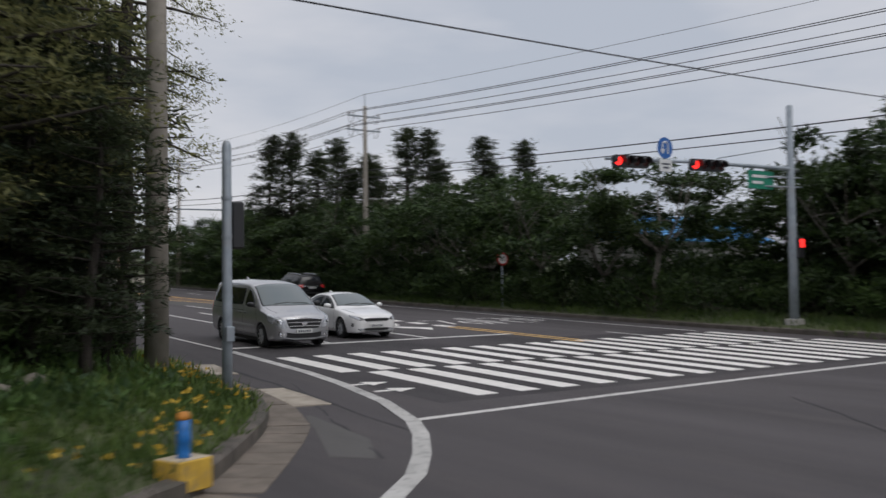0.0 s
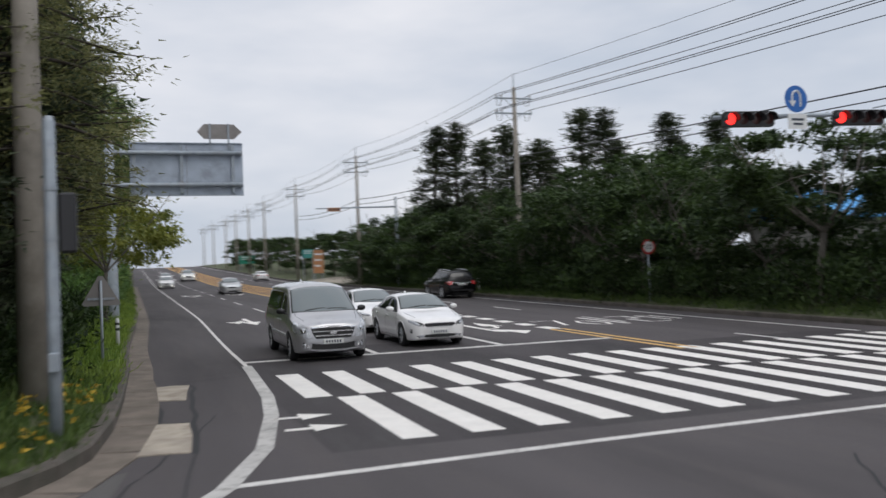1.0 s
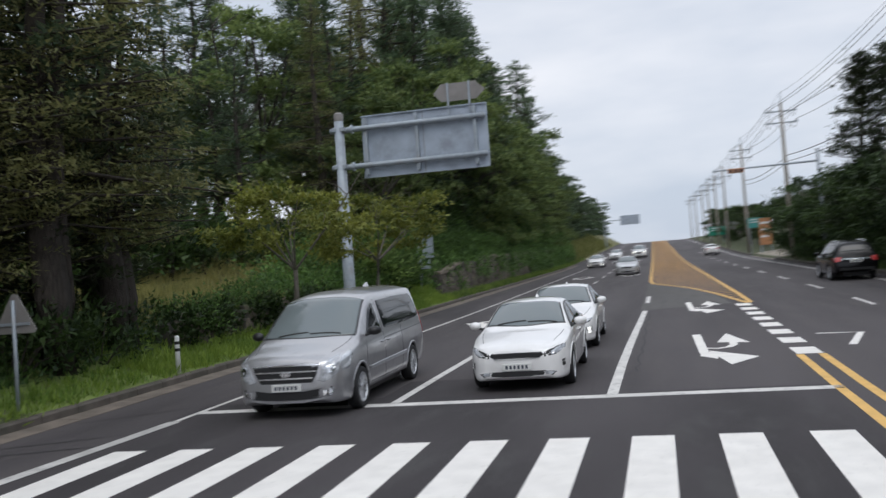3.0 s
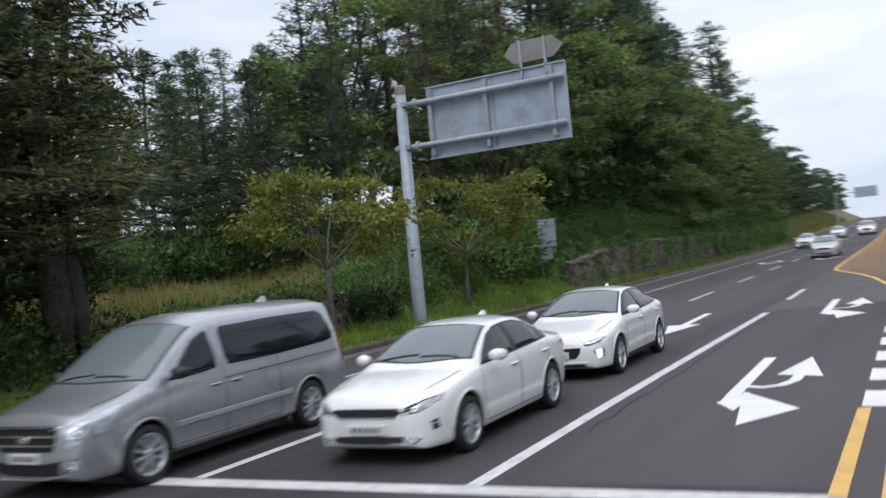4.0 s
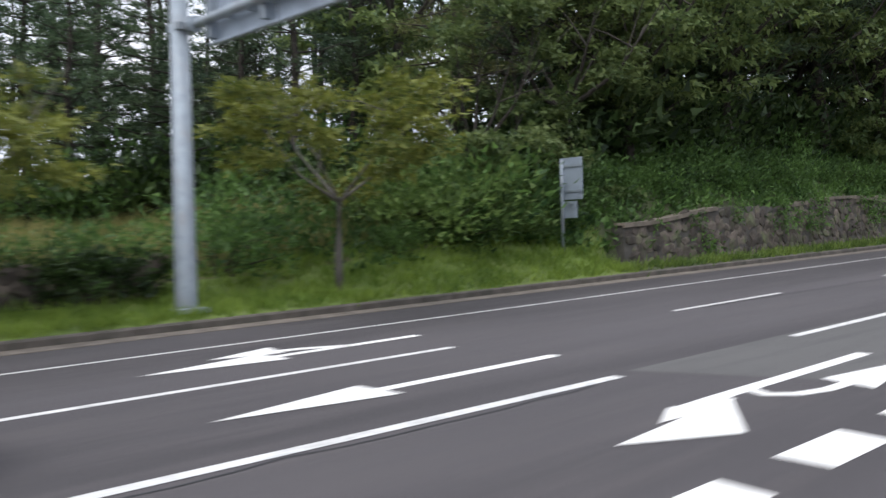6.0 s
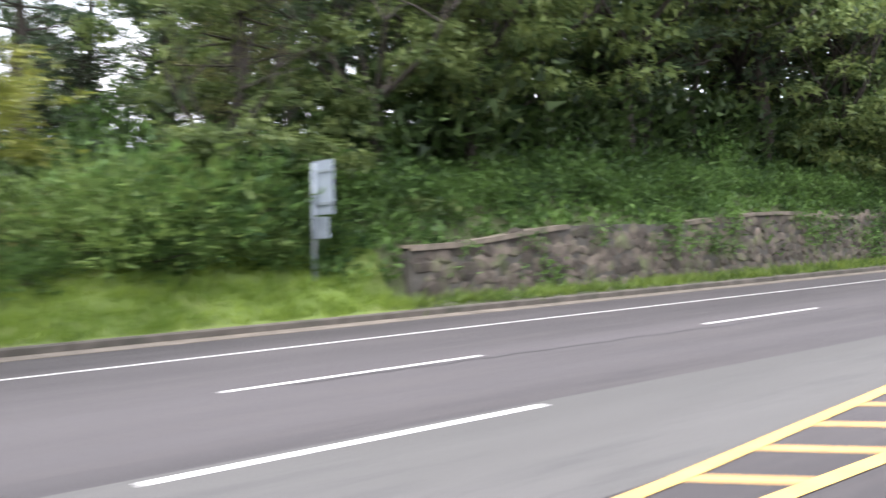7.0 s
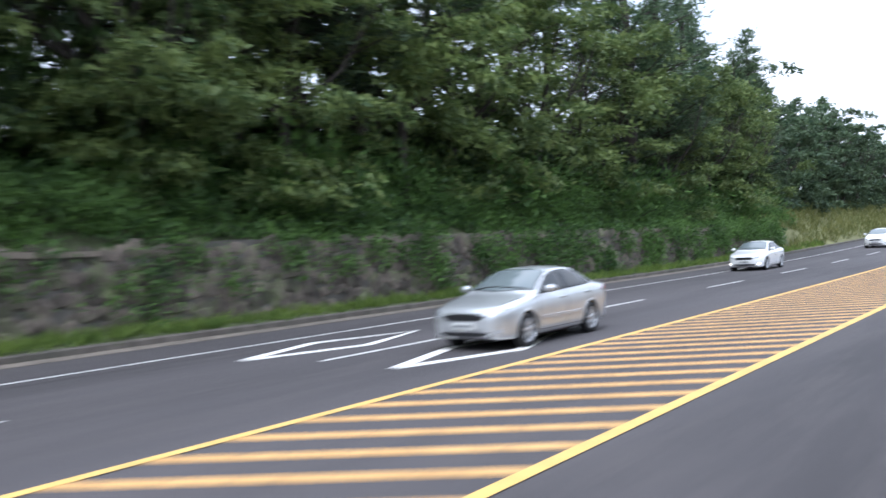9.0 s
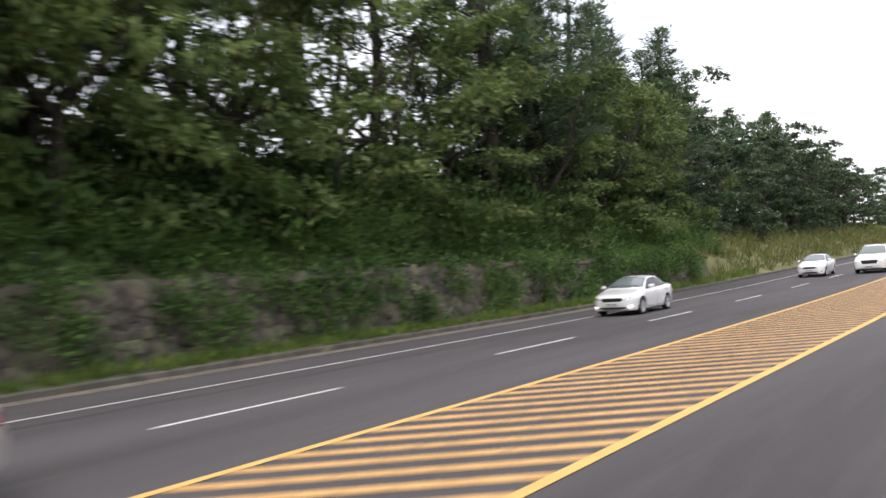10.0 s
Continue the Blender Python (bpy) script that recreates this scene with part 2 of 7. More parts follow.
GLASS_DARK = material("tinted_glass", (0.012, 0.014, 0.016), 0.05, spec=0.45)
# Pale base colour carries the bright sky's reflection in the windscreens.
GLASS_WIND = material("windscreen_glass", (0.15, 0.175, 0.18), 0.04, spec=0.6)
LAMP_CLEAR = material("headlamp_lens", (0.55, 0.57, 0.60), 0.12, metal=0.4, vary=0.25, scale=16, coat=1.0)
LAMP_RED = material("tail_lamp_lens", (0.42, 0.02, 0.02), 0.15, coat=0.8)
CHROME = material("chrome", (0.75, 0.76, 0.78), 0.14, metal=1.0)
PLATE = material("number_plate", (0.66, 0.66, 0.64), 0.5, vary=0.05, scale=20)
PLATE_INK = material("plate_ink", (0.05, 0.06, 0.08), 0.6)
CAR_SILVER = material("silver_paint", (0.42, 0.42, 0.435), 0.3, metal=0.55, coat=0.9, vary=0.03, scale=3, dirt=(0.33, 0.33, 0.34), dirt_scale=3)
CAR_SEDAN = material("pale_silver_paint", (0.55, 0.56, 0.57), 0.3, metal=0.5, coat=0.9, vary=0.03, scale=3)
CAR_WHITE = material("pearl_white_paint", (0.84, 0.83, 0.82), 0.28, coat=1.0, vary=0.02, scale=2, dirt=(0.78, 0.77, 0.75), dirt_scale=2.5)
CAR_BLACK = material("black_paint", (0.006, 0.006, 0.007), 0.22, coat=0.15, spec=0.3)
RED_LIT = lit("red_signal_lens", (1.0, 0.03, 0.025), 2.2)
HEAD_LIT = lit("headlamp_lit", (1.0, 0.95, 0.85), 2.5)
DAY_LIT = lit("daytime_lamp", (1.0, 0.98, 0.95), 1.3)
LENS_DARK = material("signal_lens_dark", (0.05, 0.02, 0.02), 0.25, coat=0.5)
SIGNAL_BLACK = material("signal_housing", (0.02, 0.02, 0.022), 0.5)
SIGN_BLUE = material("sign_blue", (0.02, 0.12, 0.40), 0.5, vary=0.06, scale=8)
SIGN_GREEN = material("sign_green", (0.02, 0.22, 0.14), 0.5, vary=0.06, scale=8)
SIGN_WHITE = material("sign_white", (0.68, 0.69, 0.68), 0.5, vary=0.05, scale=8)
SIGN_RED = material("sign_red", (0.45, 0.03, 0.03), 0.5)
SIGN_ORANGE = material("sign_orange", (0.42, 0.20, 0.09), 0.55, vary=0.08, scale=5)
SIGN_TEAL = material("sign_teal", (0.05, 0.26, 0.24), 0.55, vary=0.08, scale=5)
BLUE_POST = material("blue_enamel", (0.015, 0.16, 0.48), 0.4, vary=0.25, scale=9, dirt=(0.02, 0.08, 0.2), dirt_scale=12)
YELLOW_BLOCK = material("yellow_painted_concrete", (0.58, 0.36, 0.05), 0.7, vary=0.15, scale=6, dirt=(0.3, 0.22, 0.1), dirt_scale=8, bump=0.003)
BLOCK_TOP = material("block_top_concrete", (0.50, 0.42, 0.30), 0.8, vary=0.15, scale=6)
ORANGE_CAP = material("orange_cap", (0.50, 0.20, 0.03), 0.6, vary=0.2, scale=12)
ROOF_BLUE = material("blue_roof_sheet", (0.08, 0.32, 0.62), 0.5, vary=0.1, scale=1.5)
WALL_PALE = material("pale_wall", (0.45, 0.43, 0.40), 0.85, vary=0.15, scale=1.2)
POST_WHITE = material("post_white", (0.7, 0.71, 0.7), 0.5, vary=0.06, scale=6)

# ---- building tools ----
def smooth_step(a, b, v):
    u = min(1.0, max(0.0, (v - a) / (b - a)))
    return u * u * (3 - 2 * u)


SLOPE_Y = np.arange(-400.0, 1500.0, 1.0)
SLOPES = np.interp(SLOPE_Y, [14.3, 14.31, 105, 145, 290, 330, 420, 1500], [0.0, 0.025, 0.025, 0.041, 0.041, 0.0, -0.02, -0.005])
SLOPES[SLOPE_Y < 14.3] = 0.0
RISE = np.concatenate([[0.0], np.cumsum(SLOPES[:-1])])
RISE -= np.interp(25.85, SLOPE_Y, RISE)


def road_z(y):
    """Height of the road's surface along its way."""
    return float(np.interp(y, SLOPE_Y, RISE))


def drift(y):
    """The road bears a little to the right after the crossing."""
    return 0.42 * smooth_step(26, 52, y)


def make(name, verts, faces, mat, parent=None, label="", smooth=False):
    me = bpy.data.meshes.new(name)
    me.from_pydata([tuple(v) for v in verts], [], [tuple(f) for f in faces])
    for one in (mat if isinstance(mat, (list, tuple)) else [mat]):
        me.materials.append(one)
    if smooth:
        me.shade_smooth()
    me.update()
    ob = new(name, me)
    if parent is not None:
        ob.parent = parent
    if label:
        tagged(ob, label)
    return ob


def hub(name, at, label, category, group="", kind="", turn=0.0):
    ob = new(name)
    ob.matrix_basis = pose(*at, 0, 0, turn)
    ob.empty_display_size = 0.2
    return tagged(ob, label, category, group, kind)


class Shape:
    """A mesh put together from simple solids."""

    def __init__(self):
        self.v, self.f = [], []

    def add(self, verts, faces):
        k = len(self.v)
        self.v += [tuple(map(float, p)) for p in verts]
        self.f += [tuple(i + k for i in f) for f in faces]
        return self

    def box(self, x0, x1, y0, y1, z0, z1, bevel=0.0):
        if bevel <= 0:
            p = [(x, y, z) for z in (z0, z1) for x, y in ((x0, y0), (x1, y0), (x1, y1), (x0, y1))]
            return self.add(p, [(3, 2, 1, 0), (4, 5, 6, 7), (0, 1, 5, 4), (1, 2, 6, 5), (2, 3, 7, 6), (3, 0, 4, 7)])
        b = bevel
        rings = []
        for z, d in ((z0, b), (z0 + b, 0), (z1 - b, 0), (z1, b)):
            rings.append([(x0 + b + d * 0, y0 + d, z), (x1 - b, y0 + d, z), (x1 - d, y0 + b, z), (x1 - d, y1 - b, z), (x1 - b, y1 - d, z), (x0 + b, y1 - d, z), (x0 + d, y1 - b, z), (x0 + d, y0 + b, z)])
        return self.rings(rings, True, True)

    def rings(self, rings, cap0=False, cap1=False, closed=True):
        n = len(rings[0])
        p = [q for r in rings for q in r]
        f = []
        for i in range(len(rings) - 1):
            for j in range(n if closed else n - 1):
                k = (j + 1) % n
                f.append((i * n + j, i * n + k, (i + 1) * n + k, (i + 1) * n + j))
        if cap0:
            f.append(tuple(reversed(range(n))))
        if cap1:
            f.append(tuple(range((len(rings) - 1) * n, len(rings) * n)))
        return self.add(p, f)

    def rod(self, points, radii, sides=8, cap=True):
        """A round bar through the points."""
        pts = [Vector(p) for p in points]
        if not isinstance(radii, (list, tuple)):
            radii = [radii] * len(pts)
        rings = []
        for i, p in enumerate(pts):
            way = (pts[min(i + 1, len(pts) - 1)] - pts[max(i - 1, 0)]).normalized()
            side = way.cross(Vector((0, 0, 1)))
            side = side.normalized() if side.length > 0.05 else Vector((1, 0, 0))
            up = side.cross(way)
            rings.append([p + (side * math.cos(a) + up * math.sin(a)) * radii[i] for a in (math.tau * k / sides for k in range(sides))])
        return self.rings(rings, cap, cap)

    def lathe(self, profile, sides=16, axis="z", at=(0, 0, 0), capped=True):
        rings = []
        for r, h in profile:
            ring = []
            for k in range(sides):
                a = math.tau * k / sides
                c, s = r * math.cos(a), r * math.sin(a)
                q = (c, s, h) if axis == "z" else ((h, c, s) if axis == "x" else (s, h, c))
                ring.append((q[0] + at[0], q[1] + at[1], q[2] + at[2]))
            rings.append(ring)
        return self.rings(rings, capped, capped)

    def slab(self, outline, z0, z1, plane="xy"):
        """A flat outline with a thickness; plane xz is an upright plate, its thickness along y."""
        put = (lambda a, b, h: (a, b, h)) if plane == "xy" else ((lambda a, b, h: (a, h, b)) if plane == "xz" else (lambda a, b, h: (h, a, b)))
        return self.rings([[put(a, b, z0) for a, b in outline], [put(a, b, z1) for a, b in outline]], True, True)

    def out(self, name, mat, parent=None, label="", smooth=False):
        return make(name, self.v, self.f, mat, parent, label, smooth)


def part(name, shape, mat, parent, label="", smooth=False):
    return shape.out(name, mat, parent, label, smooth)

# ---- the setting: road, land, kerbs, markings, walls ----
LEFT_X = [-60.0, -12.0, -3.0, 0.8, 2.6, 3.96, 4.76, 5.76, 6.4, 6.8, 7.05, 7.16, 7.28, 7.18]
LEFT_Y = [7.2, 7.5, 8.0, 8.9, 9.8, 10.9, 12.1, 13.7, 14.9, 16.0, 18.3, 21.0, 27.0, 32.0]
WALL_FROM, WALL_TO = 59.6, 139.0
DRIVE_FROM, DRIVE_TO = 98.0, 120.0


def kerb_left(y):
    return float(np.interp(y, LEFT_Y, LEFT_X)) + drift(y)


def kerb_right(y):
    return 28.3 + 0.6 * smooth_step(26, 16, y)


def wall_height(y):
    return 1.75 + 0.55 * smooth_step(58, 74, y) + 0.12 * math.sin(y * 0.6)


def land_left(d, y):
    """Height over the road, d metres behind the left kerb."""
    near = np.interp(d, [0, 0.4, 1.0, 2.5, 6, 20, 60], [0.15, 0.2, 0.32, 0.6, 1.0, 2.0, 3.0])
    field = np.interp(d, [0, 0.4, 1.0, 1.6, 2.2, 4, 14, 30, 80], [0.15, 0.2, 0.3, 0.5, 0.85, 1.1, 2.3, 2.8, 3.0])
    bank = np.interp(d, [0, 0.4, 1.0, 1.6, 2.2, 4, 8, 20, 60], [0.15, 0.22, 0.6, 1.0, 1.3, 1.9, 2.8, 3.4, 4.0])
    h = wall_height(y)
    wall = np.interp(d, [0, 0.4, 0.8, 1.15, 1.6, 3.6, 8, 20, 60], [0.15, 0.2, 0.23, 0.28, h - 0.15, h + 1.2, h + 3.2, h + 4.0, h + 4.5])
    # bank past the wall, partly shaped after a yellow reflection in the window glass
    grassy = np.interp(d, [0, 0.4, 1.5, 6, 12, 30, 80], [0.15, 0.25, 0.9, 3.4, 4.2, 4.5, 4.5])
    a, b, c, e = smooth_step(28, 35, y), smooth_step(46, 54, y), smooth_step(57.5, 59.5, y), smooth_step(WALL_TO - 1, WALL_TO + 14, y)
    v = near + (field - near) * a
    v += (bank - v) * b
    v += (wall - v) * c
    v += (grassy - v) * e
    return float(v)


def land_right(d, y):
    return float(np.interp(d, [0, 0.4, 1.5, 3, 8, 30], [0.15, 0.2, 0.3, 0.42, 0.7, 1.2]))


def land_z(x, y):
    if x < kerb_left(y):
        return road_z(y) + land_left(kerb_left(y) - x, y)
    return road_z(y) + land_right(x - kerb_right(y), y)


ROWS_Y = [-60.0, -30.0, -12.0, 0.0, 5.0, 7.0] + [7.2 + 0.3 * k for k in range(24)] + [14.3 + 1.0 * k for k in range(44)] + [58.2, 58.6, 58.8, 59.0] + [60.0 + 1.5 * k for k in range(66)] + [160.0 + 10 * k for k in range(20)] + [380.0, 420, 480, 560, 700, 900, 1200]
ROWS_Y = sorted(set(round(v, 2) for v in ROWS_Y))
OUT_D = [0, 0.12, 0.4, 0.8, 1.15, 1.3, 1.6, 1.82, 2.2, 2.8, 3.4, 4, 5, 6.5, 8, 11, 14, 20, 30, 50, 90, 200, 600]


def build_ground():
    verts, faces, mats = [], [], []
    n = 2 * len(OUT_D)
    for y in ROWS_Y:
        z = road_z(y)
        for d in reversed(OUT_D):
            x = kerb_left(y) - d
            h = land_left(d, y) if y >= 7.2 else -0.25
            if d == 0:
                h = -0.28
            bump = 0.05 * noise.noise((x * 0.9, y * 0.9, 0)) * min(1, max(0, d - 0.3)) if d < 60 else 0
            verts.append((x, y, z + h + bump))
        for d in OUT_D:
            x = kerb_right(y) + d
            h = -0.28 if d == 0 else land_right(d, y)
            bump = 0.05 * noise.noise((x * 0.9, y * 0.9, 0)) * min(1, max(0, d - 0.3)) if d < 60 else 0
            verts.append((x, y, z + h + bump))
    for i in range(len(ROWS_Y) - 1):
        for j in range(n - 1):
            a = i * n + j
            faces.append((a, a + 1, a + n + 1, a + n))
    ob = make("ground", verts, faces, [SOIL, FIELD, VERGE], smooth=True)
    tagged(ob, "grassy roadside ground rising behind the kerbs", "ground", kind="structure")
    for p in ob.data.polygons:
        c = p.center
        # field, and past the wall the far bank with the glass tint's yellow
        if (33 < c.y < 54 and c.x < 5.2 and c.x > -16) or (c.y > WALL_TO + 4 and c.x < 9 and c.y < 400):
            p.material_index = 1
        elif 26 < c.y < 59 and 0 < kerb_left(c.y) - c.x < 4.5:
            p.material_index = 2


def build_road():
    verts, faces = [], []
    for y in ROWS_Y:
        z = road_z(y)
        for u in (0, 0.03, 0.2, 0.4, 0.6, 0.8, 0.97, 1):
            a, b = kerb_left(y), kerb_right(y)
            if y < 7.2:
                a, b = -60.0, 60.0
            verts.append((a + (b - a) * u, y, z))
    for i in range(len(ROWS_Y) - 1):
        for j in range(7):
            a = i * 8 + j
            faces.append((a, a + 1, a + 9, a + 8))
    ob = make("road", verts, faces, ASPHALT)
    return tagged(ob, "dark grey asphalt road rising to a crest", "road", kind="structure")


LIFT = 0.006


def strip(shape, line, width, lift=LIFT):
    """Paint along a line of (x, y)."""
    pts = []
    for (xa, ya), (xb, yb) in zip(line[:-1], line[1:]):
        k = max(1, int(math.hypot(xb - xa, yb - ya) / 1.5))
        pts += [(xa + (xb - xa) * i / k, ya + (yb - ya) * i / k) for i in range(k)]
    pts.append(line[-1])
    left, right = [], []
    for i, (x, y) in enumerate(pts):
        a, b = pts[max(0, i - 1)], pts[min(len(pts) - 1, i + 1)]
        w = Vector((b[0] - a[0], b[1] - a[1])).normalized()
        s = Vector((-w.y, w.x)) * width / 2
        left.append((x + s.x, y + s.y, road_z(y + s.y) + lift))
        right.append((x - s.x, y - s.y, road_z(y - s.y) + lift))
    k = len(shape.v)
    shape.v += left + right
    m = len(pts)
    shape.f += [(k + i, k + m + i, k + m + i + 1, k + i + 1) for i in range(m - 1)]
    return shape


def patch(shape, outline, lift=LIFT):
    """Paint with a free outline of (x, y)."""
    k = len(shape.v)
    shape.v += [(x, y, road_z(y) + lift) for x, y in outline]
    shape.f.append(tuple(range(k, k + len(outline))))
    return shape


def along(x, y0, y1):
    """A line along the road at x, that bears with it."""
    k = max(1, int((y1 - y0) / 3))
    return [(x + drift(y0 + (y1 - y0) * i / k), y0 + (y1 - y0) * i / k) for i in range(k + 1)]


def marking(name, label, parent_kind="structure"):
    return tagged(new(name), label, "road marking", kind=parent_kind)


def build_markings(road):
    # crosswalk: two staggered rows
    cross = marking("crosswalk", "white crosswalk of two staggered rows of stripes")
    for first, y0, y1, count in ((10.25, 20.05, 23.75, 17), (10.76, 15.6, 19.85, 17)):
        for k in range(count):
            x = first + 1.012 * k
            strip(Shape(), [(x + 0.25, y0), (x + 0.25 + 0.02, y1)], 0.5).out("stripe", PAINT_WHITE, cross)
    for y in (17.05, 18.1):
        s = Shape()
        strip(s, [(9.4, y), (9.85, y)], 0.16)
        patch(s, [(9.8, y - 0.3), (10.32, y), (9.8, y + 0.3)], LIFT + 0.004)
        tagged(s.out("small_arrow", PAINT_WHITE), "small white painted arrow beside the crosswalk", "road marking", kind="structure")
    lines = [
        ("edge_line", PAINT_EDGE, 0.24, [[(4.5, 8.75), (5.42, 9.64), (6.25, 10.5), (6.95, 11.48), (7.7, 12.7), (8.25, 13.8), (8.95, 15.9), (9.42, 18.5), (9.66, 20.6), (9.86, 24.5), (9.92, 26)]], "curved white line round the street corner"),
        ("edge_line", PAINT_LINE, 0.105, [[(9.92, 26.02)] + along(9.92, 27, 700)], "white line along the road's edge"),
        ("stop_line", PAINT_LINE, 0.3, [[(9.95, 26.8), (20.35, 26.85)]], "white stop line before the crosswalk"),
        ("guide_line", PAINT_LINE, 0.2, [[(8.2, 13.85), (13.0, 14.22), (17.5, 14.45), (27.2, 14.75)]], "white line across the junction before the crosswalk"),
        ("lane_line", PAINT_LINE, 0.16, [along(13.4, 27, 45.3)], "solid white lane line"),
        ("lane_line", PAINT_LINE, 0.18, [along(16.97, 27, 44.6), ], "solid white lane line"),
        ("edge_line", PAINT_LINE, 0.16, [along(26.8, 24.3, 700)], "white line along the far edge of the road"),
    ]
    for name, mat, w, runs, label in lines:
        s = Shape()
        for run in runs:
            strip(s, run, w)
        tagged(s.out(name, mat), label, "road marking", kind="structure")
    dashes = marking("lane_dashes", "row of white lane dashes")
    for k in range(26):
        y1 = 55.45 + 10.1 * k
        strip(Shape(), along(13.4, y1 - 4.3, y1), 0.125).out("dash", PAINT_LINE, dashes)
    strip(Shape(), along(16.97, 48.8, 53.2), 0.16).out("dash", PAINT_LINE, dashes)
    for k in range(14):
        y1 = 25.8 + 9.6 * k
        strip(Shape(), along(23.75, y1 - (3.4), y1), 0.14).out("dash", PAINT_LINE, dashes)
    # double yellow line, white blocks, hatched median
    s = Shape()
    for off in (-0.2, 0.2):
        strip(s, along(20.48 + off, 23.2, 30.8), 0.15)
    tagged(s.out("double_yellow_line", PAINT_YELLOW), "double yellow centre line", "road marking", kind="structure")
    blocks = marking("turn_gap_blocks", "row of white blocks at the turning gap")
    for k in range(8):
        y, x = 30.9 + 1.92 * k, 20.5 + 0.25 * drift(31 + 1.92 * k)
        patch(Shape(), [(x - 0.23, y), (x + 0.25, y - 0.04), (x + 0.25, y + 1.02), (x - 0.23, y + 1.1)]).out("block", PAINT_WHITE, blocks)
    hatch = marking("hatched_median", "hatched median painted in yellow and orange")
    left = [(20.78, 45.6), (20.45, 49.0), (20.2, 51.7), (19.5, 57.1), (18.85, 60.4), (18.1, 63.2), (17.6, 65.2), (17.45, 67.5)] + [(17.42, 70 + 6.0 * k) for k in range(100)]
    strip(Shape(), left, 0.16, LIFT + 0.004).out("left_border", PAINT_YELLOW, hatch)
    strip(Shape(), along(20.55, 45.6, 700), 0.17, LIFT + 0.004).out("right_border", PAINT_YELLOW, hatch)
    ly, lx = [p[1] for p in left], [p[0] for p in left]
    rest = Shape()
    yr = 48.4
    while yr < 330:
        slope = 0.78 if yr < 63 else 0.62 + 0.12 * smooth_step(78, 92, yr)
        wide = 0.24 if yr < 66 else 0.29 + 0.02 * smooth_step(72, 90, yr)
        xr, yl = 20.92, yr
        for _ in range(6):
            xl = float(np.interp(yl, ly, lx))
            yl = yr - slope * (xr - xl)
        one = patch(Shape() if yr < 150 else rest, [(xl, yl), (xr, yr), (xr, yr + wide), (xl, yl + wide)])
        if yr < 150:
            one.out("bar", PAINT_ORANGE, hatch)
        yr += 1.3 if yr < 62 else 1.03 - 0.2 * smooth_step(78, 92, yr)
    tagged(rest.out("far_bars", PAINT_ORANGE, hatch), kind="stuff")
    # arrows, pointing at the crossing
    def arrow(x, tip, tail):
        s = Shape()
        strip(s, [(x, tip + 1.8), (x, tail)], 0.2)
        patch(s, [(x - 0.42, tip + 2.1), (x, tip), (x + 0.42, tip + 2.1)], LIFT + 0.004)
        return s
    tagged(arrow(15.6, 40.3, 45.5).out("straight_arrow", PAINT_WHITE), "white straight-ahead arrow on the asphalt", "road marking", kind="structure")
    s = arrow(12.15, 41.1, 46.0)
    strip(s, [(12.15, 44.6), (11.75, 43.9), (11.6, 43.3)], 0.22)
    patch(s, [(11.15, 43.7), (11.6, 42.4), (11.95, 43.5)], LIFT + 0.004)
    tagged(s.out("turn_arrow", PAINT_WHITE), "white arrow for straight on and right on the asphalt", "road marking", kind="structure")
    for x, y in ((18.62, 29.8), (18.85, 41.95)):
        s = Shape()
        strip(s, [(x, y + 5.75), (x, y + 2.2), (x + 0.02, y + 1.5)], 0.2)
        patch(s, [(x - 0.12, y + 1.5), (x + 0.18, y + 2.25), (x + 0.28, y + 1.9), (x + 0.2, y + 0.9)], LIFT + 0.002)
        patch(s, [(x + 0.10, y + 2.3), (x + 0.38, y), (x + 0.98, y + 1.0)], LIFT + 0.004)
        strip(s, [(x + 0.05, y + 2.75), (x + 0.32, y + 2.62), (x + 0.55, y + 2.8), (x + 0.68, y + 3.2), (x + 0.7, y + 3.8)], 0.17, LIFT + 0.003)
        patch(s, [(x + 0.36, y + 3.75), (x + 1.04, y + 3.5), (x + 0.69, y + 5.65)], LIFT + 0.004)
        tagged(s.out("turn_arrow", PAINT_WHITE), "white left and u-turn arrow on the asphalt", "road marking", kind="structure")
    for x in (12.2, 15.75):
        s = Shape()
        a, b, w = 81.1, 86.4, 0.75
        strip(s, [(x, a), (x - w, (a + b) / 2), (x, b), (x + w, (a + b) / 2), (x, a)], 0.26)
        tagged(s.out("diamond_mark", PAINT_WHITE), "white diamond outline on the lane", "road marking", kind="structure")
    # painted characters, too worn to read: bars
    s = Shape()
    strip(s, [(21.2, 34.4), (22.1, 34.2), (21.5, 32.0)], 0.16)
    strip(s, [(22.35, 32.6), (22.6, 33.4), (22.95, 33.3), (23.15, 32.2), (22.9, 31.4), (22.55, 31.6), (22.35, 32.6)], 0.15)
    strip(s, [(23.45, 35.0), (23.5, 31.2)], 0.16)
    strip(s, [(24.4, 34.6), (25.1, 34.4), (25.0, 33.1), (24.5, 33.0), (24.5, 31.5), (25.2, 31.3)], 0.16)
    strip(s, [(25.5, 34.2), (26.0, 34.0), (26.1, 32.0), (25.6, 31.8), (25.5, 34.2)], 0.15)
    tagged(s.out("painted_characters", PAINT_WHITE), "large white painted characters on the lane", "road marking", kind="structure")
    # paler resurfaced band and patches
    s = Shape()
    patch(s, [(17.15, 45), (20.3, 46), (20.1, 51.7), (19.4, 57.1), (18.75, 60.4), (17.5, 65.0), (17.3, 66)], 0.003)
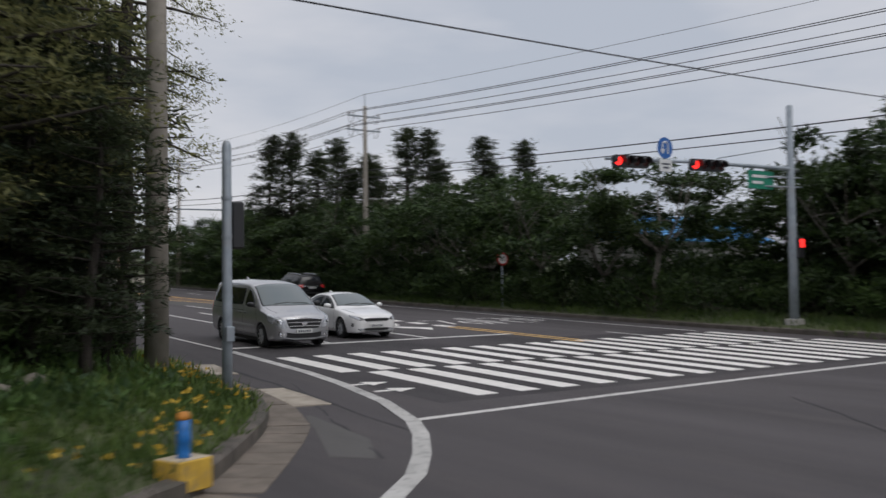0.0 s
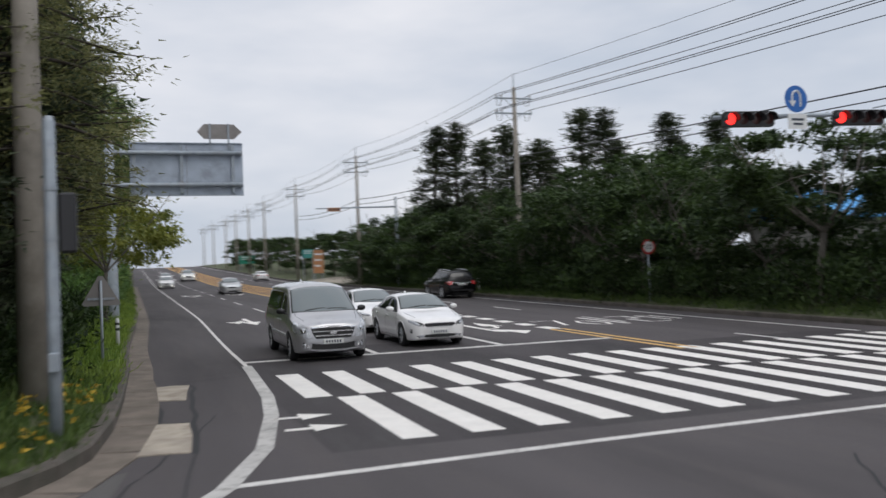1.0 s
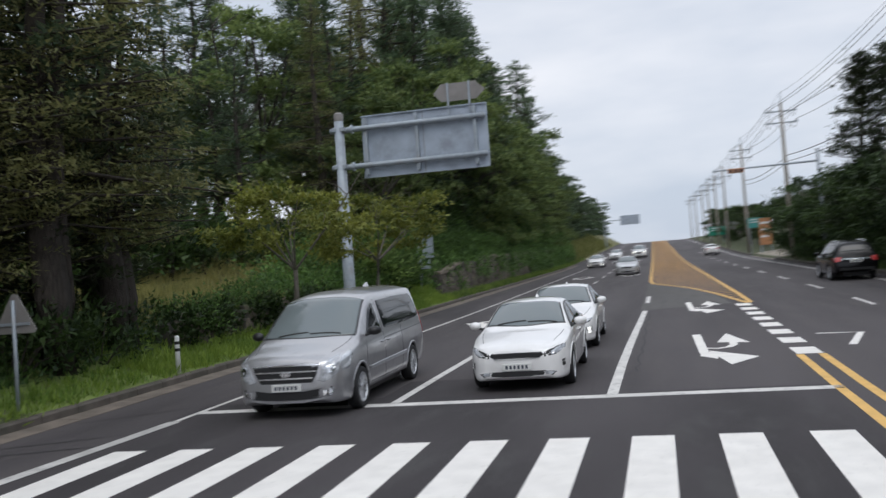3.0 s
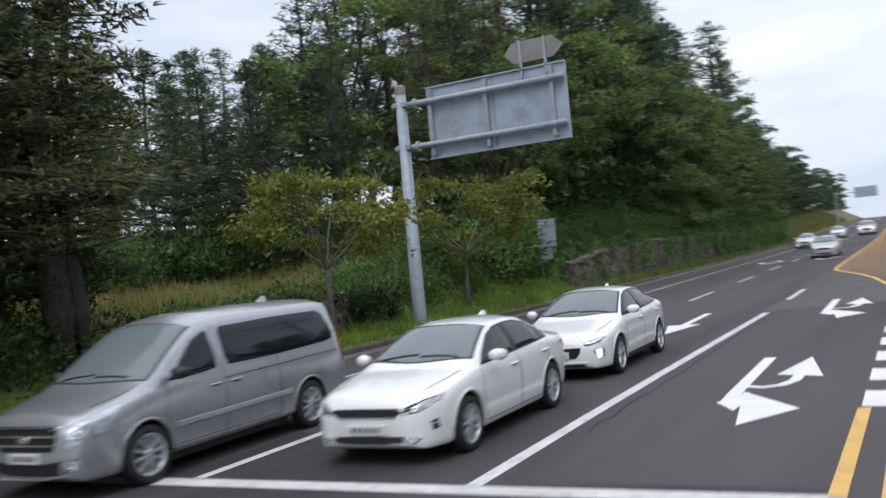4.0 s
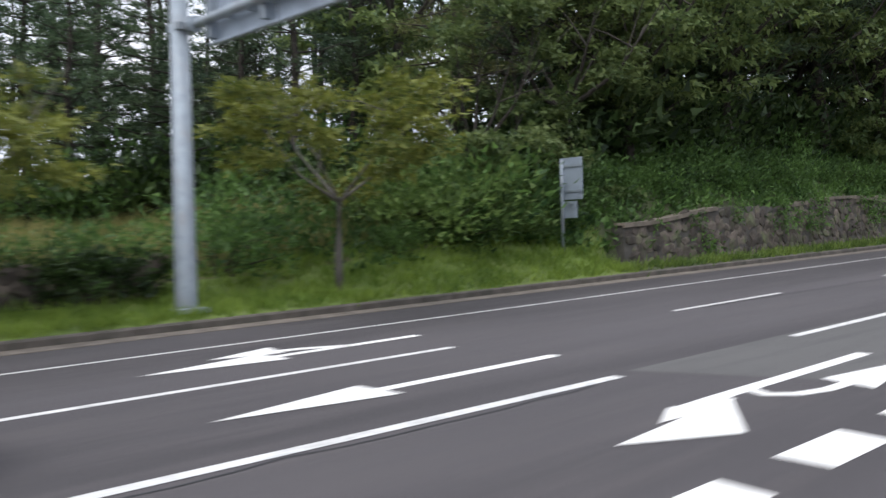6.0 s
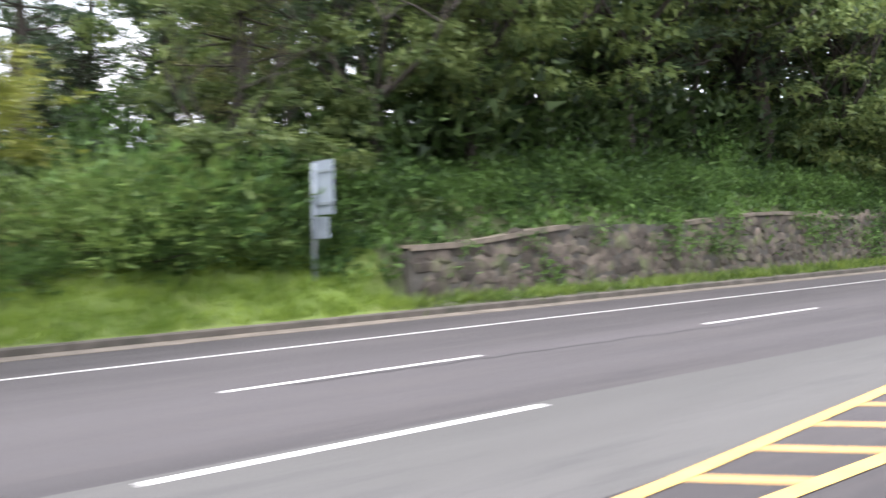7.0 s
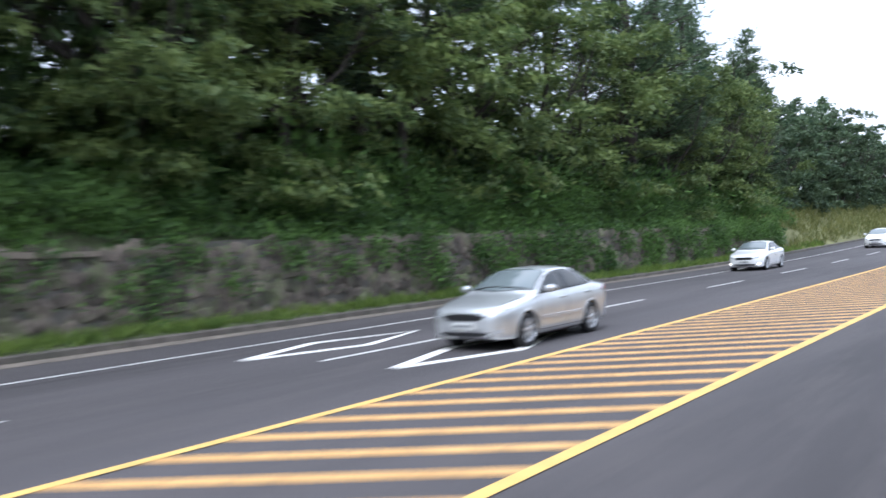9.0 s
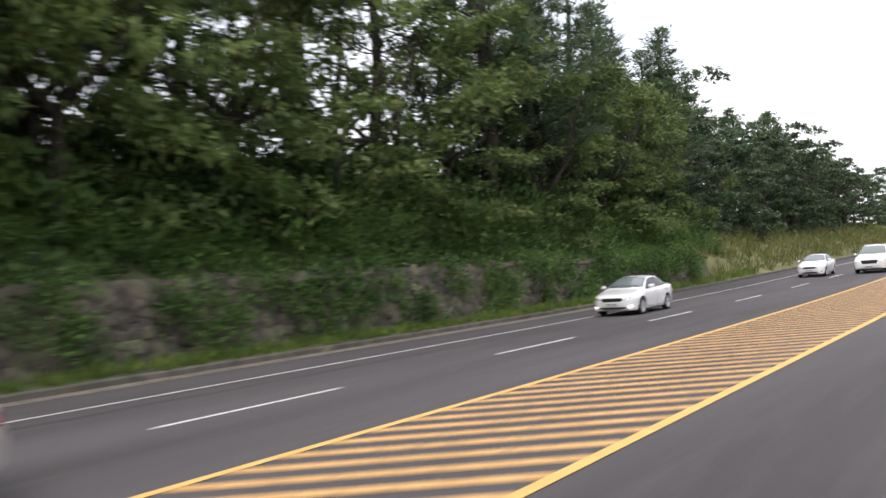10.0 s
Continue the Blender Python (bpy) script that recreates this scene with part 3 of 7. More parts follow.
    for x0, x1, ya, yb in ((9.7, 13.0, 15.2, 27.6), (13.0, 17.2, 15.1, 29.5), (17.2, 20.2, 15.2, 27.2), (20.9, 26.7, 15.3, 25.0)):
        d, k = Shape(), 6
        for i in range(k):
            y0, y1 = ya + (yb - ya) * i / k, ya + (yb - ya) * (i + 1) / k
            patch(d, [(x0, y0), (x1, y0), (x1, y1), (x0, y1)], 0.002)
        tagged(d.out("resurfaced_asphalt", ASPHALT_DARK), "darker resurfaced asphalt round the crosswalk", "road", kind="structure")
    seam_random = random.Random(12)
    for x0, y0, x1, y1 in ((8.0, 26.2, 9.8, 27.6), (7.7, 24.0, 9.6, 25.0), (14.0, 52, 14.4, 66), (10.6, 66, 11.0, 84), (11.2, 84, 11.5, 108), (17.3, 29.5, 17.45, 44), (21.2, 3, 23.5, 13.6), (9.0, 3.5, 15.0, 12.0), (6.4, 11.5, 8.6, 19.0)):
        c = Shape()
        k = max(4, int(math.hypot(x1 - x0, y1 - y0) / 0.5))
        strip(c, [(x0 + (x1 - x0) * i / k + seam_random.uniform(-0.06, 0.06), y0 + (y1 - y0) * i / k) for i in range(k + 1)], 0.035, 0.004)
        tagged(c.out("asphalt_crack", SEAL), "thin dark crack in the asphalt", "road", kind="structure")
    tagged(s.out("worn_asphalt", ASPHALT_OLD), "paler worn asphalt beside the hatched median", "road", kind="structure")


def kerb_run(name, side, y0, y1, step, label):
    """Kerb stones end to end, each one a piece."""
    top = tagged(new(name), label, "kerb", kind="structure")
    edge = kerb_left if side < 0 else kerb_right
    y = y0
    rest = Shape()
    while y < y1:
        nxt = y + step * (0.35 if y < 12 else 1)
        if side > 0 and DRIVE_FROM < y < DRIVE_TO:
            y = nxt
            continue
        long_y = nxt - 0.015
        xa, xb = edge(y), edge(long_y)
        s = Shape() if y < 150 else rest
        w = Vector((xb - xa, long_y - y)).normalized()
        n_ = Vector((-w.y, w.x)) * (1 if side < 0 else -1)
        tall = 0.05 * smooth_step(24, 16, y)
        prof = [(0, -0.3), (0.0, 0.14 + tall), (0.03, 0.17 + tall), (0.19, 0.175 + tall), (0.21, 0.1), (0.21, -0.3)]
        rings = []
        for x, yy in ((xa, y), (xb, long_y)):
            rings.append([(x + n_.x * a, yy + n_.y * a, road_z(yy) + h) for a, h in prof])
        s.rings(rings, True, True)
        if y < 150:
            s.out("kerb_stone", CONCRETE, top)
        y = nxt
    if rest.v:
        tagged(rest.out("far_kerb_stones", CONCRETE, top), kind="stuff")


def build_kerbs():
    kerb_run("kerb_near", -1, 8.0, 400, 1.0, "weathered concrete kerb along the verge")
    kerb_run("kerb_far", 1, 8.0, 400, 1.5, "dark weathered kerb along the far verge")
    g = tagged(new("gutter"), "pale concrete gutter slabs beside the kerb", "gutter", kind="structure")
    y = 8.6
    while y < 130:
        nxt = y + (0.6 if y < 14 else 2.0)
        s = Shape()
        a, b = kerb_left(y), kerb_left(nxt - 0.02)
        w = 0.62 if y < 24 else 0.52
        w1 = 0.62 if nxt < 24 else 0.52
        n0 = Vector((nxt - y, -(b - a))).normalized()
        s.rings([[(a, y, road_z(y) - 0.05), (a, y, road_z(y) + 0.022), (a + w * n0.x, y + w * n0.y, road_z(y) + 0.008), (a + w * n0.x, y + w * n0.y, road_z(y) - 0.05)],
                 [(b, nxt - 0.02, road_z(nxt) - 0.05), (b, nxt - 0.02, road_z(nxt) + 0.022), (b + w1 * n0.x, nxt - 0.02 + w1 * n0.y, road_z(nxt) + 0.008), (b + w1 * n0.x, nxt - 0.02 + w1 * n0.y, road_z(nxt) - 0.05)]], True, True)
        s.out("slab", GUTTER, g)
        y = nxt
    def slab(outline, low, high, mat):
        t = Shape()
        t.rings([[(x, y, road_z(y) + h) for x, y in outline] for h in (low, high)], True, True)
        return t, mat
    for outline in ([(7.78, 23.1), (8.1, 23.2), (8.42, 23.1), (8.32, 22.1), (8.24, 21.0), (7.76, 21.15)], [(7.66, 18.52), (8.14, 18.4), (8.12, 17.3), (8.03, 16.1), (7.36, 16.18), (7.5, 17.2)]):
        t, mat = slab(outline, -0.05, 0.016, GUTTER_PALE)
        t.out("slab", mat, g)
    seams = Shape()
    strip(seams, [(10.0, 24.25), (9.0, 23.9), (8.2, 23.62)], 0.05, 0.0045)
    tagged(seams.out("asphalt_crack", SEAL), "dark crack across the shoulder's asphalt", "road", kind="structure")
    seams = Shape()
    strip(seams, [(7.95, 23.35), (8.42, 23.25), (8.5, 22.6), (8.38, 21.9), (8.36, 21.0), (8.28, 20.0), (8.3, 19.2), (8.2, 18.4), (8.18, 17.3), (8.08, 16.0)], 0.085, 0.0045)
    strip(seams, [(8.08, 16.0), (7.9, 14.6), (7.73, 12.7)], 0.03, 0.0045)
    strip(seams, [(7.7, 21.0), (7.78, 19.8), (7.7, 18.6), (8.16, 18.5)], 0.07, 0.0045)
    tagged(seams.out("asphalt_crack", SEAL), "broken dark edge of the asphalt beside the gutter", "road", kind="structure")
    worn = Shape()
    patch(worn, [(5.95, 12.0), (6.35, 11.55), (6.95, 12.8), (7.25, 15.3), (7.12, 15.2), (6.75, 14.1)], 0.0035)
    tagged(worn.out("worn_asphalt", ASPHALT_OLD), "paler asphalt patch beside the corner gutter", "road", kind="structure")


def stone_mesh(seed, sx, sy, sz):
    """A rough stone: a blunt block with knocked-off corners."""
    r = random.Random(seed)
    pts, faces = [], []
    bm = bmesh.new()
    bmesh.ops.create_icosphere(bm, subdivisions=1, radius=1.0)
    for v in bm.verts:
        c = v.co
        k = 1.0 / max(abs(c.x), abs(c.y), abs(c.z)) ** 0.72
        v.co = Vector((c.x * k * sx, c.y * k * sy, c.z * k * sz)) * (1 + r.uniform(-0.13, 0.13))
    me = bpy.data.meshes.new("stone")
    bm.to_mesh(me)
    bm.free()
    return me


def stone_wall(name, label, line, heights, y_parts, depth=0.5, size=0.42, cap=True, batter=0.12):
    """A wall of rough stones along a line of (x, y, z base)."""
    top = tagged(new(name), label, "stone wall", kind="structure")
    core, caps = Shape(), Shape()
    rings = []
    for (x, y, z), h in zip(line, heights):
        rings.append([(x - 0.07, y, z - 0.3), (x - 0.07 - batter, y, z + h - 0.06), (x - depth - batter, y, z + h - 0.06), (x - depth, y, z - 0.3)])
    core.rings(rings, True, True).out("core", MORTAR, top)
    r = random.Random(5)
    meshes = [stone_mesh(k, 0.06, size * 0.62, size * 0.56) for k in range(10)]
    for me in meshes:
        me.materials.append(DRY_STONE)
    far = Shape()
    ys = [p[1] for p in line]
    y0, y1 = ys[0], ys[-1]
    row, z = 0, 0.0
    hmax = max(heights)
    while z < hmax - 0.1:
        y = y0 + r.uniform(0, size)
        while y < y1:
            w = size * r.uniform(0.7, 1.35)
            x, zb, h = np.interp(y, ys, [p[0] for p in line]), np.interp(y, ys, [p[2] for p in line]), np.interp(y, ys, heights)
            if z + size * 0.62 < h:
                u = (z + size * 0.4) / h
                m = pose(x - 0.1 - batter * u + r.uniform(-0.015, 0.015), y + w / 2, zb + z + size * 0.42 + r.uniform(-0.13, 0.13), r.uniform(-38, 38), r.uniform(-7, 7), r.uniform(-8, 8)) @ Matrix.Diagonal((r.uniform(0.7, 1.5), w / size, r.uniform(0.7, 1.35), 1))
                me = r.choice(meshes)
                if y_parts[0] < y < y_parts[1]:
                    ob = new("stone", me)
                    ob.parent = top
                    ob.matrix_basis = m
                else:
                    far.add([m @ v.co for v in me.vertices], [tuple(p.vertices) for p in me.polygons])
            y += w * 0.97
        z += size * 0.82
        row += 1
    if far.v:
        tagged(far.out("far_stones", STONE_JOINED, top), kind="stuff")
    if cap:
        k, i = 0, 0
        while i < len(line) - 1:
            j = min(len(line) - 1, i + r.choice((1, 2, 2, 3)))
            if r.random() < (0.6 if line[i][1] < 79 else 0.25):
                s = Shape()
                rg = []
                for q in range(i, j + 1):
                    (x, y, z), h = line[q], heights[q]
                    e = r.uniform(-0.03, 0.03)
                    rg.append([(x + 0.02 - batter, y, z + h - 0.13), (x + 0.03 - batter, y, z + h + e), (x - depth - batter, y, z + h + e), (x - depth - batter, y, z + h - 0.13)])
                s.rings(rg, True, True).out("cap_block", CAP, top)
            i = j
    return top


def build_drive():
    """A pale concrete entrance off the far side of the road, in slabs."""
    top = tagged(new("entrance_apron"), "pale concrete entrance beside the far edge of the road", "pavement", kind="structure")
    y = DRIVE_FROM
    while y < DRIVE_TO - 0.1:
        for a, b in ((0.0, 3.0), (3.02, 7.0), (7.02, 12.0)):
            s = Shape()
            rings = []
            for d in np.linspace(a, b, 5):
                h = 0.012 if d < 0.05 else land_right(d, y) + 0.06
                rings.append([(28.3 + d, yy, road_z(yy) + q) for yy, q in ((y, -0.3), (y, h), (y + 3.64, h), (y + 3.64, -0.3))])
            s.rings(rings, True, True).out("slab", APRON, top)
        y += 3.667


build_ground()
build_drive()
ROAD = build_road()
build_markings(ROAD)
build_kerbs()
wall_ys = [WALL_FROM + 1.4 * k for k in range(int((WALL_TO - WALL_FROM) / 1.4) + 1)]
stone_wall("retaining_wall", "rough basalt retaining wall with patches of pale mortar cap", [(kerb_left(y) - 0.9, y, road_z(y) + 0.2) for y in wall_ys], [wall_height(y) - 0.2 for y in wall_ys], (58.0, 79.0))
low_ys = [33.5 + 0.9 * k for k in range(13)]
stone_wall("field_wall", "low dark dry-stone wall at the field's edge", [(kerb_left(y) - 1.6, y, road_z(y) + 0.5) for y in low_ys], [0.75 + 0.15 * math.sin(k * 1.7) for k in range(13)], (30, 50), depth=0.45, size=0.34, cap=False, batter=0.06)

# ---- trees and plants ----
def leaf_mesh(name, clumps, mat, leaves, size, aspect=0.45, spread=0.5, flat=0.6, up=0.3, out_pull=0.6, seed=0, parent=None, lie=0.9):
    """Many small leaves round clump centres. clumps: (centre, outward way, scale)."""
    r = np.random.RandomState(seed)
    c = np.array([k[0] for k in clumps], float)
    o = np.array([k[1] for k in clumps], float)
    sc = np.array([k[2] for k in clumps], float)
    c, o, sc = np.repeat(c, leaves, 0), np.repeat(o, leaves, 0), np.repeat(sc, leaves)
    n = len(c)
    off = r.normal(size=(n, 3)) * np.array([1, 1, flat]) * (spread * sc)[:, None]
    p = c + off
    a = o * out_pull + off / (spread * sc)[:, None] * 0.45 + r.normal(size=(n, 3)) * 0.5 + np.array([0, 0, up])
    a /= np.linalg.norm(a, axis=1)[:, None] + 1e-9
    b = np.cross(a, r.normal(size=(n, 3)) * 0.55 + np.array([0, 0, lie]))
    b /= np.linalg.norm(b, axis=1)[:, None] + 1e-9
    s = size * r.uniform(0.6, 1.35, n)[:, None]
    v = np.stack([p - a * s * 0.4 + b * s * aspect * 0.5, p - a * s * 0.4 - b * s * aspect * 0.5, p + a * s * 0.6], 1).reshape(-1, 3)
    me = bpy.data.meshes.new(name)
    me.vertices.add(3 * n)
    me.vertices.foreach_set("co", v.astype(np.float32).ravel())
    me.loops.add(3 * n)
    me.loops.foreach_set("vertex_index", np.arange(3 * n, dtype=np.int32))
    me.polygons.add(n)
    me.polygons.foreach_set("loop_start", np.arange(0, 3 * n, 3, dtype=np.int32))
    me.materials.append(mat)
    me.update(calc_edges=True)
    me.validate()
    ob = new(name, me)
    if parent is not None:
        ob.parent = parent
    return ob


def grow_conifer(seed, height, radius, bare=0.25, top_shape=0.9, mat=LEAF_PINE, bark=BARK, leaves=26, leaf=0.34, label="", droop=0.0, gap=0.15, whorl=0.75):
    """A conifer: tapered trunk, whorls of limbs, and needle clumps along them, with gaps."""
    r = random.Random(seed)
    tree = hub("conifer_tree", (0, 0, -200), label, "tree", "roadside trees")
    lean = (r.uniform(-0.4, 0.4), r.uniform(-0.4, 0.4))
    axis = lambda h: Vector((lean[0] * (h / height) ** 2 + 0.12 * math.sin(h * 0.7 + seed), lean[1] * (h / height) ** 2 + 0.12 * math.cos(h * 0.6), h))
    trunk = Shape()
    hs = [height * k / 9 for k in range(10)]
    trunk.rod([axis(h) - Vector((0, 0, 0.3 if h == 0 else 0)) for h in hs], [0.022 * height * (1 - 0.93 * h / height) + 0.015 for h in hs], 8)
    clumps = []
    h = height * bare
    while h < height * 0.985:
        u = min(1.0, max(0.0, (h / height - bare) / (1 - bare)))
        reach = radius * (1 - u ** (1 / top_shape * 1.0)) ** 0.75 + 0.25
        if u < 0.12:
            reach *= 0.6 + 3 * u
        count = 3 if u > 0.8 else 4 if u > 0.4 else 5
        a0 = r.uniform(0, 6.28)
        for k in range(count):
            if r.random() < gap:
                continue
            a = a0 + math.tau * k / count + r.uniform(-0.4, 0.4)
            length = reach * r.uniform(0.6, 1.15)
            way = Vector((math.cos(a), math.sin(a), r.uniform(-0.05, 0.35) - droop))
            base = axis(h)
            tip = base + way * length + Vector((0, 0, 0.12 * length - droop * 0.5 * length))
            mid = base + way * length * 0.5
            trunk.rod([base, mid, tip], [0.012 * length + 0.02, 0.01 * length + 0.012, 0.008], 4, False)
            m = max(2, int(length / 0.5))
            for q in range(m):
                f = 0.3 + 0.75 * (q + r.random() * 0.6) / m
                p = base.lerp(tip, f) + Vector((r.uniform(-0.25, 0.25), r.uniform(-0.25, 0.25), r.uniform(-0.1, 0.2)))
                clumps.append((p, way, r.uniform(0.7, 1.15)))
        h += whorl * r.uniform(0.7, 1.2) * (0.6 if u > 0.75 else 1)
    clumps.append((axis(height), Vector((0, 0, 1)), 0.5))
    part("trunk", trunk, bark, tree, smooth=True)
    leaf_mesh("crown", clumps, mat, leaves, leaf, 0.36, 0.27, 0.42, 0.1 - droop, 0.7, seed, tree)
    return tree


def grow_broadleaf(seed, height, radius, fork=0.3, crown_base=0.35, mat=LEAF_BROAD, bark=BARK_GREY, clump_count=150, leaves=34, leaf=0.24, label="", flat_top=0.6, thick=0.03, spread=0.42, hollow=0.35, name="broadleaf_tree"):
    """A spreading tree: a forked trunk, bending limbs and a crown of leaf clumps with gaps and an uneven outline."""
    r = random.Random(seed)
    tree = hub(name, (0, 0, -200), label, "tree", "roadside trees")
    wood = Shape()
    top = Vector((r.uniform(-0.2, 0.2), r.uniform(-0.2, 0.2), height * fork))
    wood.rod([(0, 0, -0.3), Vector((0.05, 0, height * fork * 0.5)), top], [thick * height * 0.75, thick * height * 0.6, thick * height * 0.5], 8)
    tips = []
    for k in range(7):
        a = math.tau * k / 7 + r.uniform(-0.3, 0.3)
        out = radius * r.uniform(0.45, 0.95)
        tip = Vector((math.cos(a) * out, math.sin(a) * out, height * (crown_base + (1 - crown_base) * r.uniform(0.35, 0.85))))
        mid = top.lerp(tip, 0.5) + Vector((r.uniform(-0.3, 0.3), r.uniform(-0.3, 0.3), -0.06 * height * r.random()))
        wood.rod([top, mid, tip], [thick * height * 0.3, thick * height * 0.18, 0.012], 5, False)
        for _ in range(3):
            q = mid.lerp(tip, r.uniform(0.1, 0.7))
            e = q + Vector((r.uniform(-1, 1) * radius * 0.4, r.uniform(-1, 1) * radius * 0.4, r.uniform(0.0, 0.25) * height))
            wood.rod([q, q.lerp(e, 0.5) + Vector((0, 0, 0.08)), e], [thick * height * 0.11, thick * height * 0.07, 0.008], 4, False)
            tips.append(e)
        tips.append(tip)
    clumps = []
    mid_z = height * (crown_base + (1 - crown_base) * 0.42)
    while len(clumps) < clump_count:
        d = Vector((r.gauss(0, 1), r.gauss(0, 1), r.gauss(0, 1))).normalized()
        k = r.uniform(hollow, 1.0) ** 0.5
        wob = 1 + 0.28 * noise.noise((d.x * 1.8 + seed, d.y * 1.8, d.z * 1.8))
        z = d.z if d.z < flat_top else flat_top + (d.z - flat_top) * 0.35
        pad = Vector((d.x * radius * k * wob, d.y * radius * k * wob, mid_z + z * k * height * (1 - crown_base) * 0.58 * wob))
        if noise.noise((pad.x * 0.7 + seed * 3, pad.y * 0.7, pad.z * 0.9)) < -0.25:
            continue
        wide = radius * r.uniform(0.16, 0.3)
        for _ in range(r.randint(5, 9)):
            q, t = r.random() ** 0.5, r.uniform(0, 6.28)
            p = pad + Vector((math.cos(t) * q * wide, math.sin(t) * q * wide, r.gauss(0, 0.1) - 0.25 * q * q * wide))
            clumps.append((p, (d * 0.6 + Vector((math.cos(t), math.sin(t), -0.15)) * q), r.uniform(0.6, 1.1)))
    part("trunk", wood, bark, tree, smooth=True)
    leaf_mesh("crown", clumps, mat, leaves, leaf, 0.6, spread * 0.62, 0.5, -0.1, 0.5, seed, tree)
    return tree


def grow_shrub(seed, height, radius, mat=LEAF_SHRUB, clump_count=40, leaves=24, leaf=0.19, label="", name="shrub"):
    r = random.Random(seed)
    bush = hub(name, (0, 0, -200), label, "shrub", "roadside shrubs")
    wood = Shape()
    clumps = []
    for k in range(clump_count):
        a, u = r.uniform(0, 6.28), r.random() ** 0.5
        z = height * (0.12 + 0.8 * r.random() * (1 - 0.55 * u * u))
        p = Vector((math.cos(a) * radius * u, math.sin(a) * radius * u, z))
        clumps.append((p, Vector((math.cos(a) * u, math.sin(a) * u, 0.5)), r.uniform(0.7, 1.25)))
        if k % 4 == 0:
            wood.rod([(p.x * 0.1, p.y * 0.1, -0.15), (p.x * 0.5, p.y * 0.5, p.z * 0.55), p], [0.025, 0.018, 0.006], 4, False)
    part("woody_stem", wood, BARK, bush)
    leaf_mesh("foliage", clumps, mat, leaves, leaf, 0.5, 0.26, 0.7, 0.35, 0.4, seed, bush)
    return bush


BANK = [grow_broadleaf(61 + k, 9.5, 3.4, 0.25, 0.04, LEAF_BANK, BARK, 280, 28, 0.215, "dense dark tree overhanging the bank", 0.8, hollow=0.2) for k in range(4)]
BANK_HIGH = [grow_broadleaf(66 + k, 9.5, 3.5, 0.34, 0.30, LEAF_BANK, BARK, 250, 28, 0.215, "dense dark tree with its crown held above the bank", 0.8, hollow=0.2) for k in range(2)]
PINES = [grow_conifer(11 + k, 12.5 + 1.2 * (k % 3), 3.0 + 0.35 * (k % 2), 0.16 + 0.08 * (k % 2), label="tall dark pine with layered needle clumps on the bank", leaves=30, leaf=0.265) for k in range(4)]
CEDARS = [grow_conifer(31 + k, 9.6 + 0.7 * k, 2.3, 0.12, 0.5, LEAF_CEDAR, label="tall narrow dark cedar in a row", leaves=40, leaf=0.235, droop=0.1, gap=0.1, whorl=0.66) for k in range(3)]
SPRUCES = [grow_conifer(231 + k, 10.0 + 0.7 * k, 2.0, 0.1, 0.75, LEAF_CEDAR, label="tall dense dark cedar behind the roadside row", leaves=44, leaf=0.25, droop=0.05, gap=0.04, whorl=0.5) for k in range(3)]
OLIVE = [grow_conifer(36 + k, 12.0 + k, 2.5, 0.24 - 0.05 * k, 1.1, LEAF_OLIVE, label="tall cedar with brownish olive foliage", leaves=42, leaf=0.135, droop=0.2, gap=0.1, whorl=0.58) for k in range(3)]
HANGING = [grow_conifer(246, 11.5, 2.5, 0.36, 1.3, LEAF_OLIVE, label="tall cedar with drooping sprays beside the corner", leaves=110, leaf=0.085, droop=0.35, gap=0.1, whorl=0.6)]
OPEN_PINES = [grow_conifer(51 + k, 13.5, 2.5, 0.42, 0.9, LEAF_PINE, label="tall pine with a bare trunk behind the field", leaves=30, leaf=0.25, gap=0.3) for k in range(3)]
BROAD = [grow_broadleaf(71 + k, 6.6, 3.2, 0.22, 0.1, LEAF_BROAD, BARK_GREY, 270, 30, 0.205, "dense dark green broadleaf tree in a roadside row", 0.55, hollow=0.3) for k in range(3)]
FOREST = [grow_broadleaf(91 + k, 10.0, 3.6, 0.3, 0.15, LEAF_BANK, BARK, 260, 32, 0.22, "tall dense broadleaf tree on the bank", 0.8) for k in range(2)]
PINES_FAR = [grow_conifer(161 + k, 13, 3.0, 0.16, label="distant dark pine beside the road", leaves=13, leaf=0.42) for k in range(2)]
BANK_FAR = [grow_broadleaf(181 + k, 10.5, 3.7, 0.22, 0.02, LEAF_PINE, BARK, 250, 18, 0.36, "distant dense tree above the grassy bank", 0.8) for k in range(3)]
BROAD_FAR = [grow_broadleaf(171 + k, 7.0, 3.4, 0.22, 0.08, LEAF_BROAD, BARK_GREY, 130, 18, 0.36, "distant dark broadleaf tree beside the road", 0.6) for k in range(2)]
SHRUBS = [grow_shrub(111 + k, 1.5, 1.3, leaves=34, leaf=0.145, label="leafy green shrub on the verge") for k in range(4)]
IVY = [grow_shrub(121 + k, 0.75, 1.2, clump_count=26, leaves=32, leaf=0.17, label="low leafy undergrowth covering the bank", name="undergrowth") for k in range(3)]
ROUND = [grow_broadleaf(131 + k, 5.4, 2.65, 0.38, 0.5, LEAF_BRIGHT, BARK_GREY, 230, 26, 0.17, "small spreading tree with sparse yellow-green leaves on the verge", 0.42, 0.026, 0.34, 0.45) for k in range(2)]
UMBRELLA = [grow_broadleaf(141, 7.0, 3.5, 0.36, 0.5, LEAF_BROAD, BARK_GREY, 240, 32, 0.2, "spreading tree with a bare forked trunk beside the road", 0.45, 0.03, 0.42, 0.5)]
BUSH = [grow_shrub(191 + k, 1.5, 1.4, LEAF_BUSH, 60, 28, 0.15, label="round light green bush on the grassy verge") for k in range(2)]
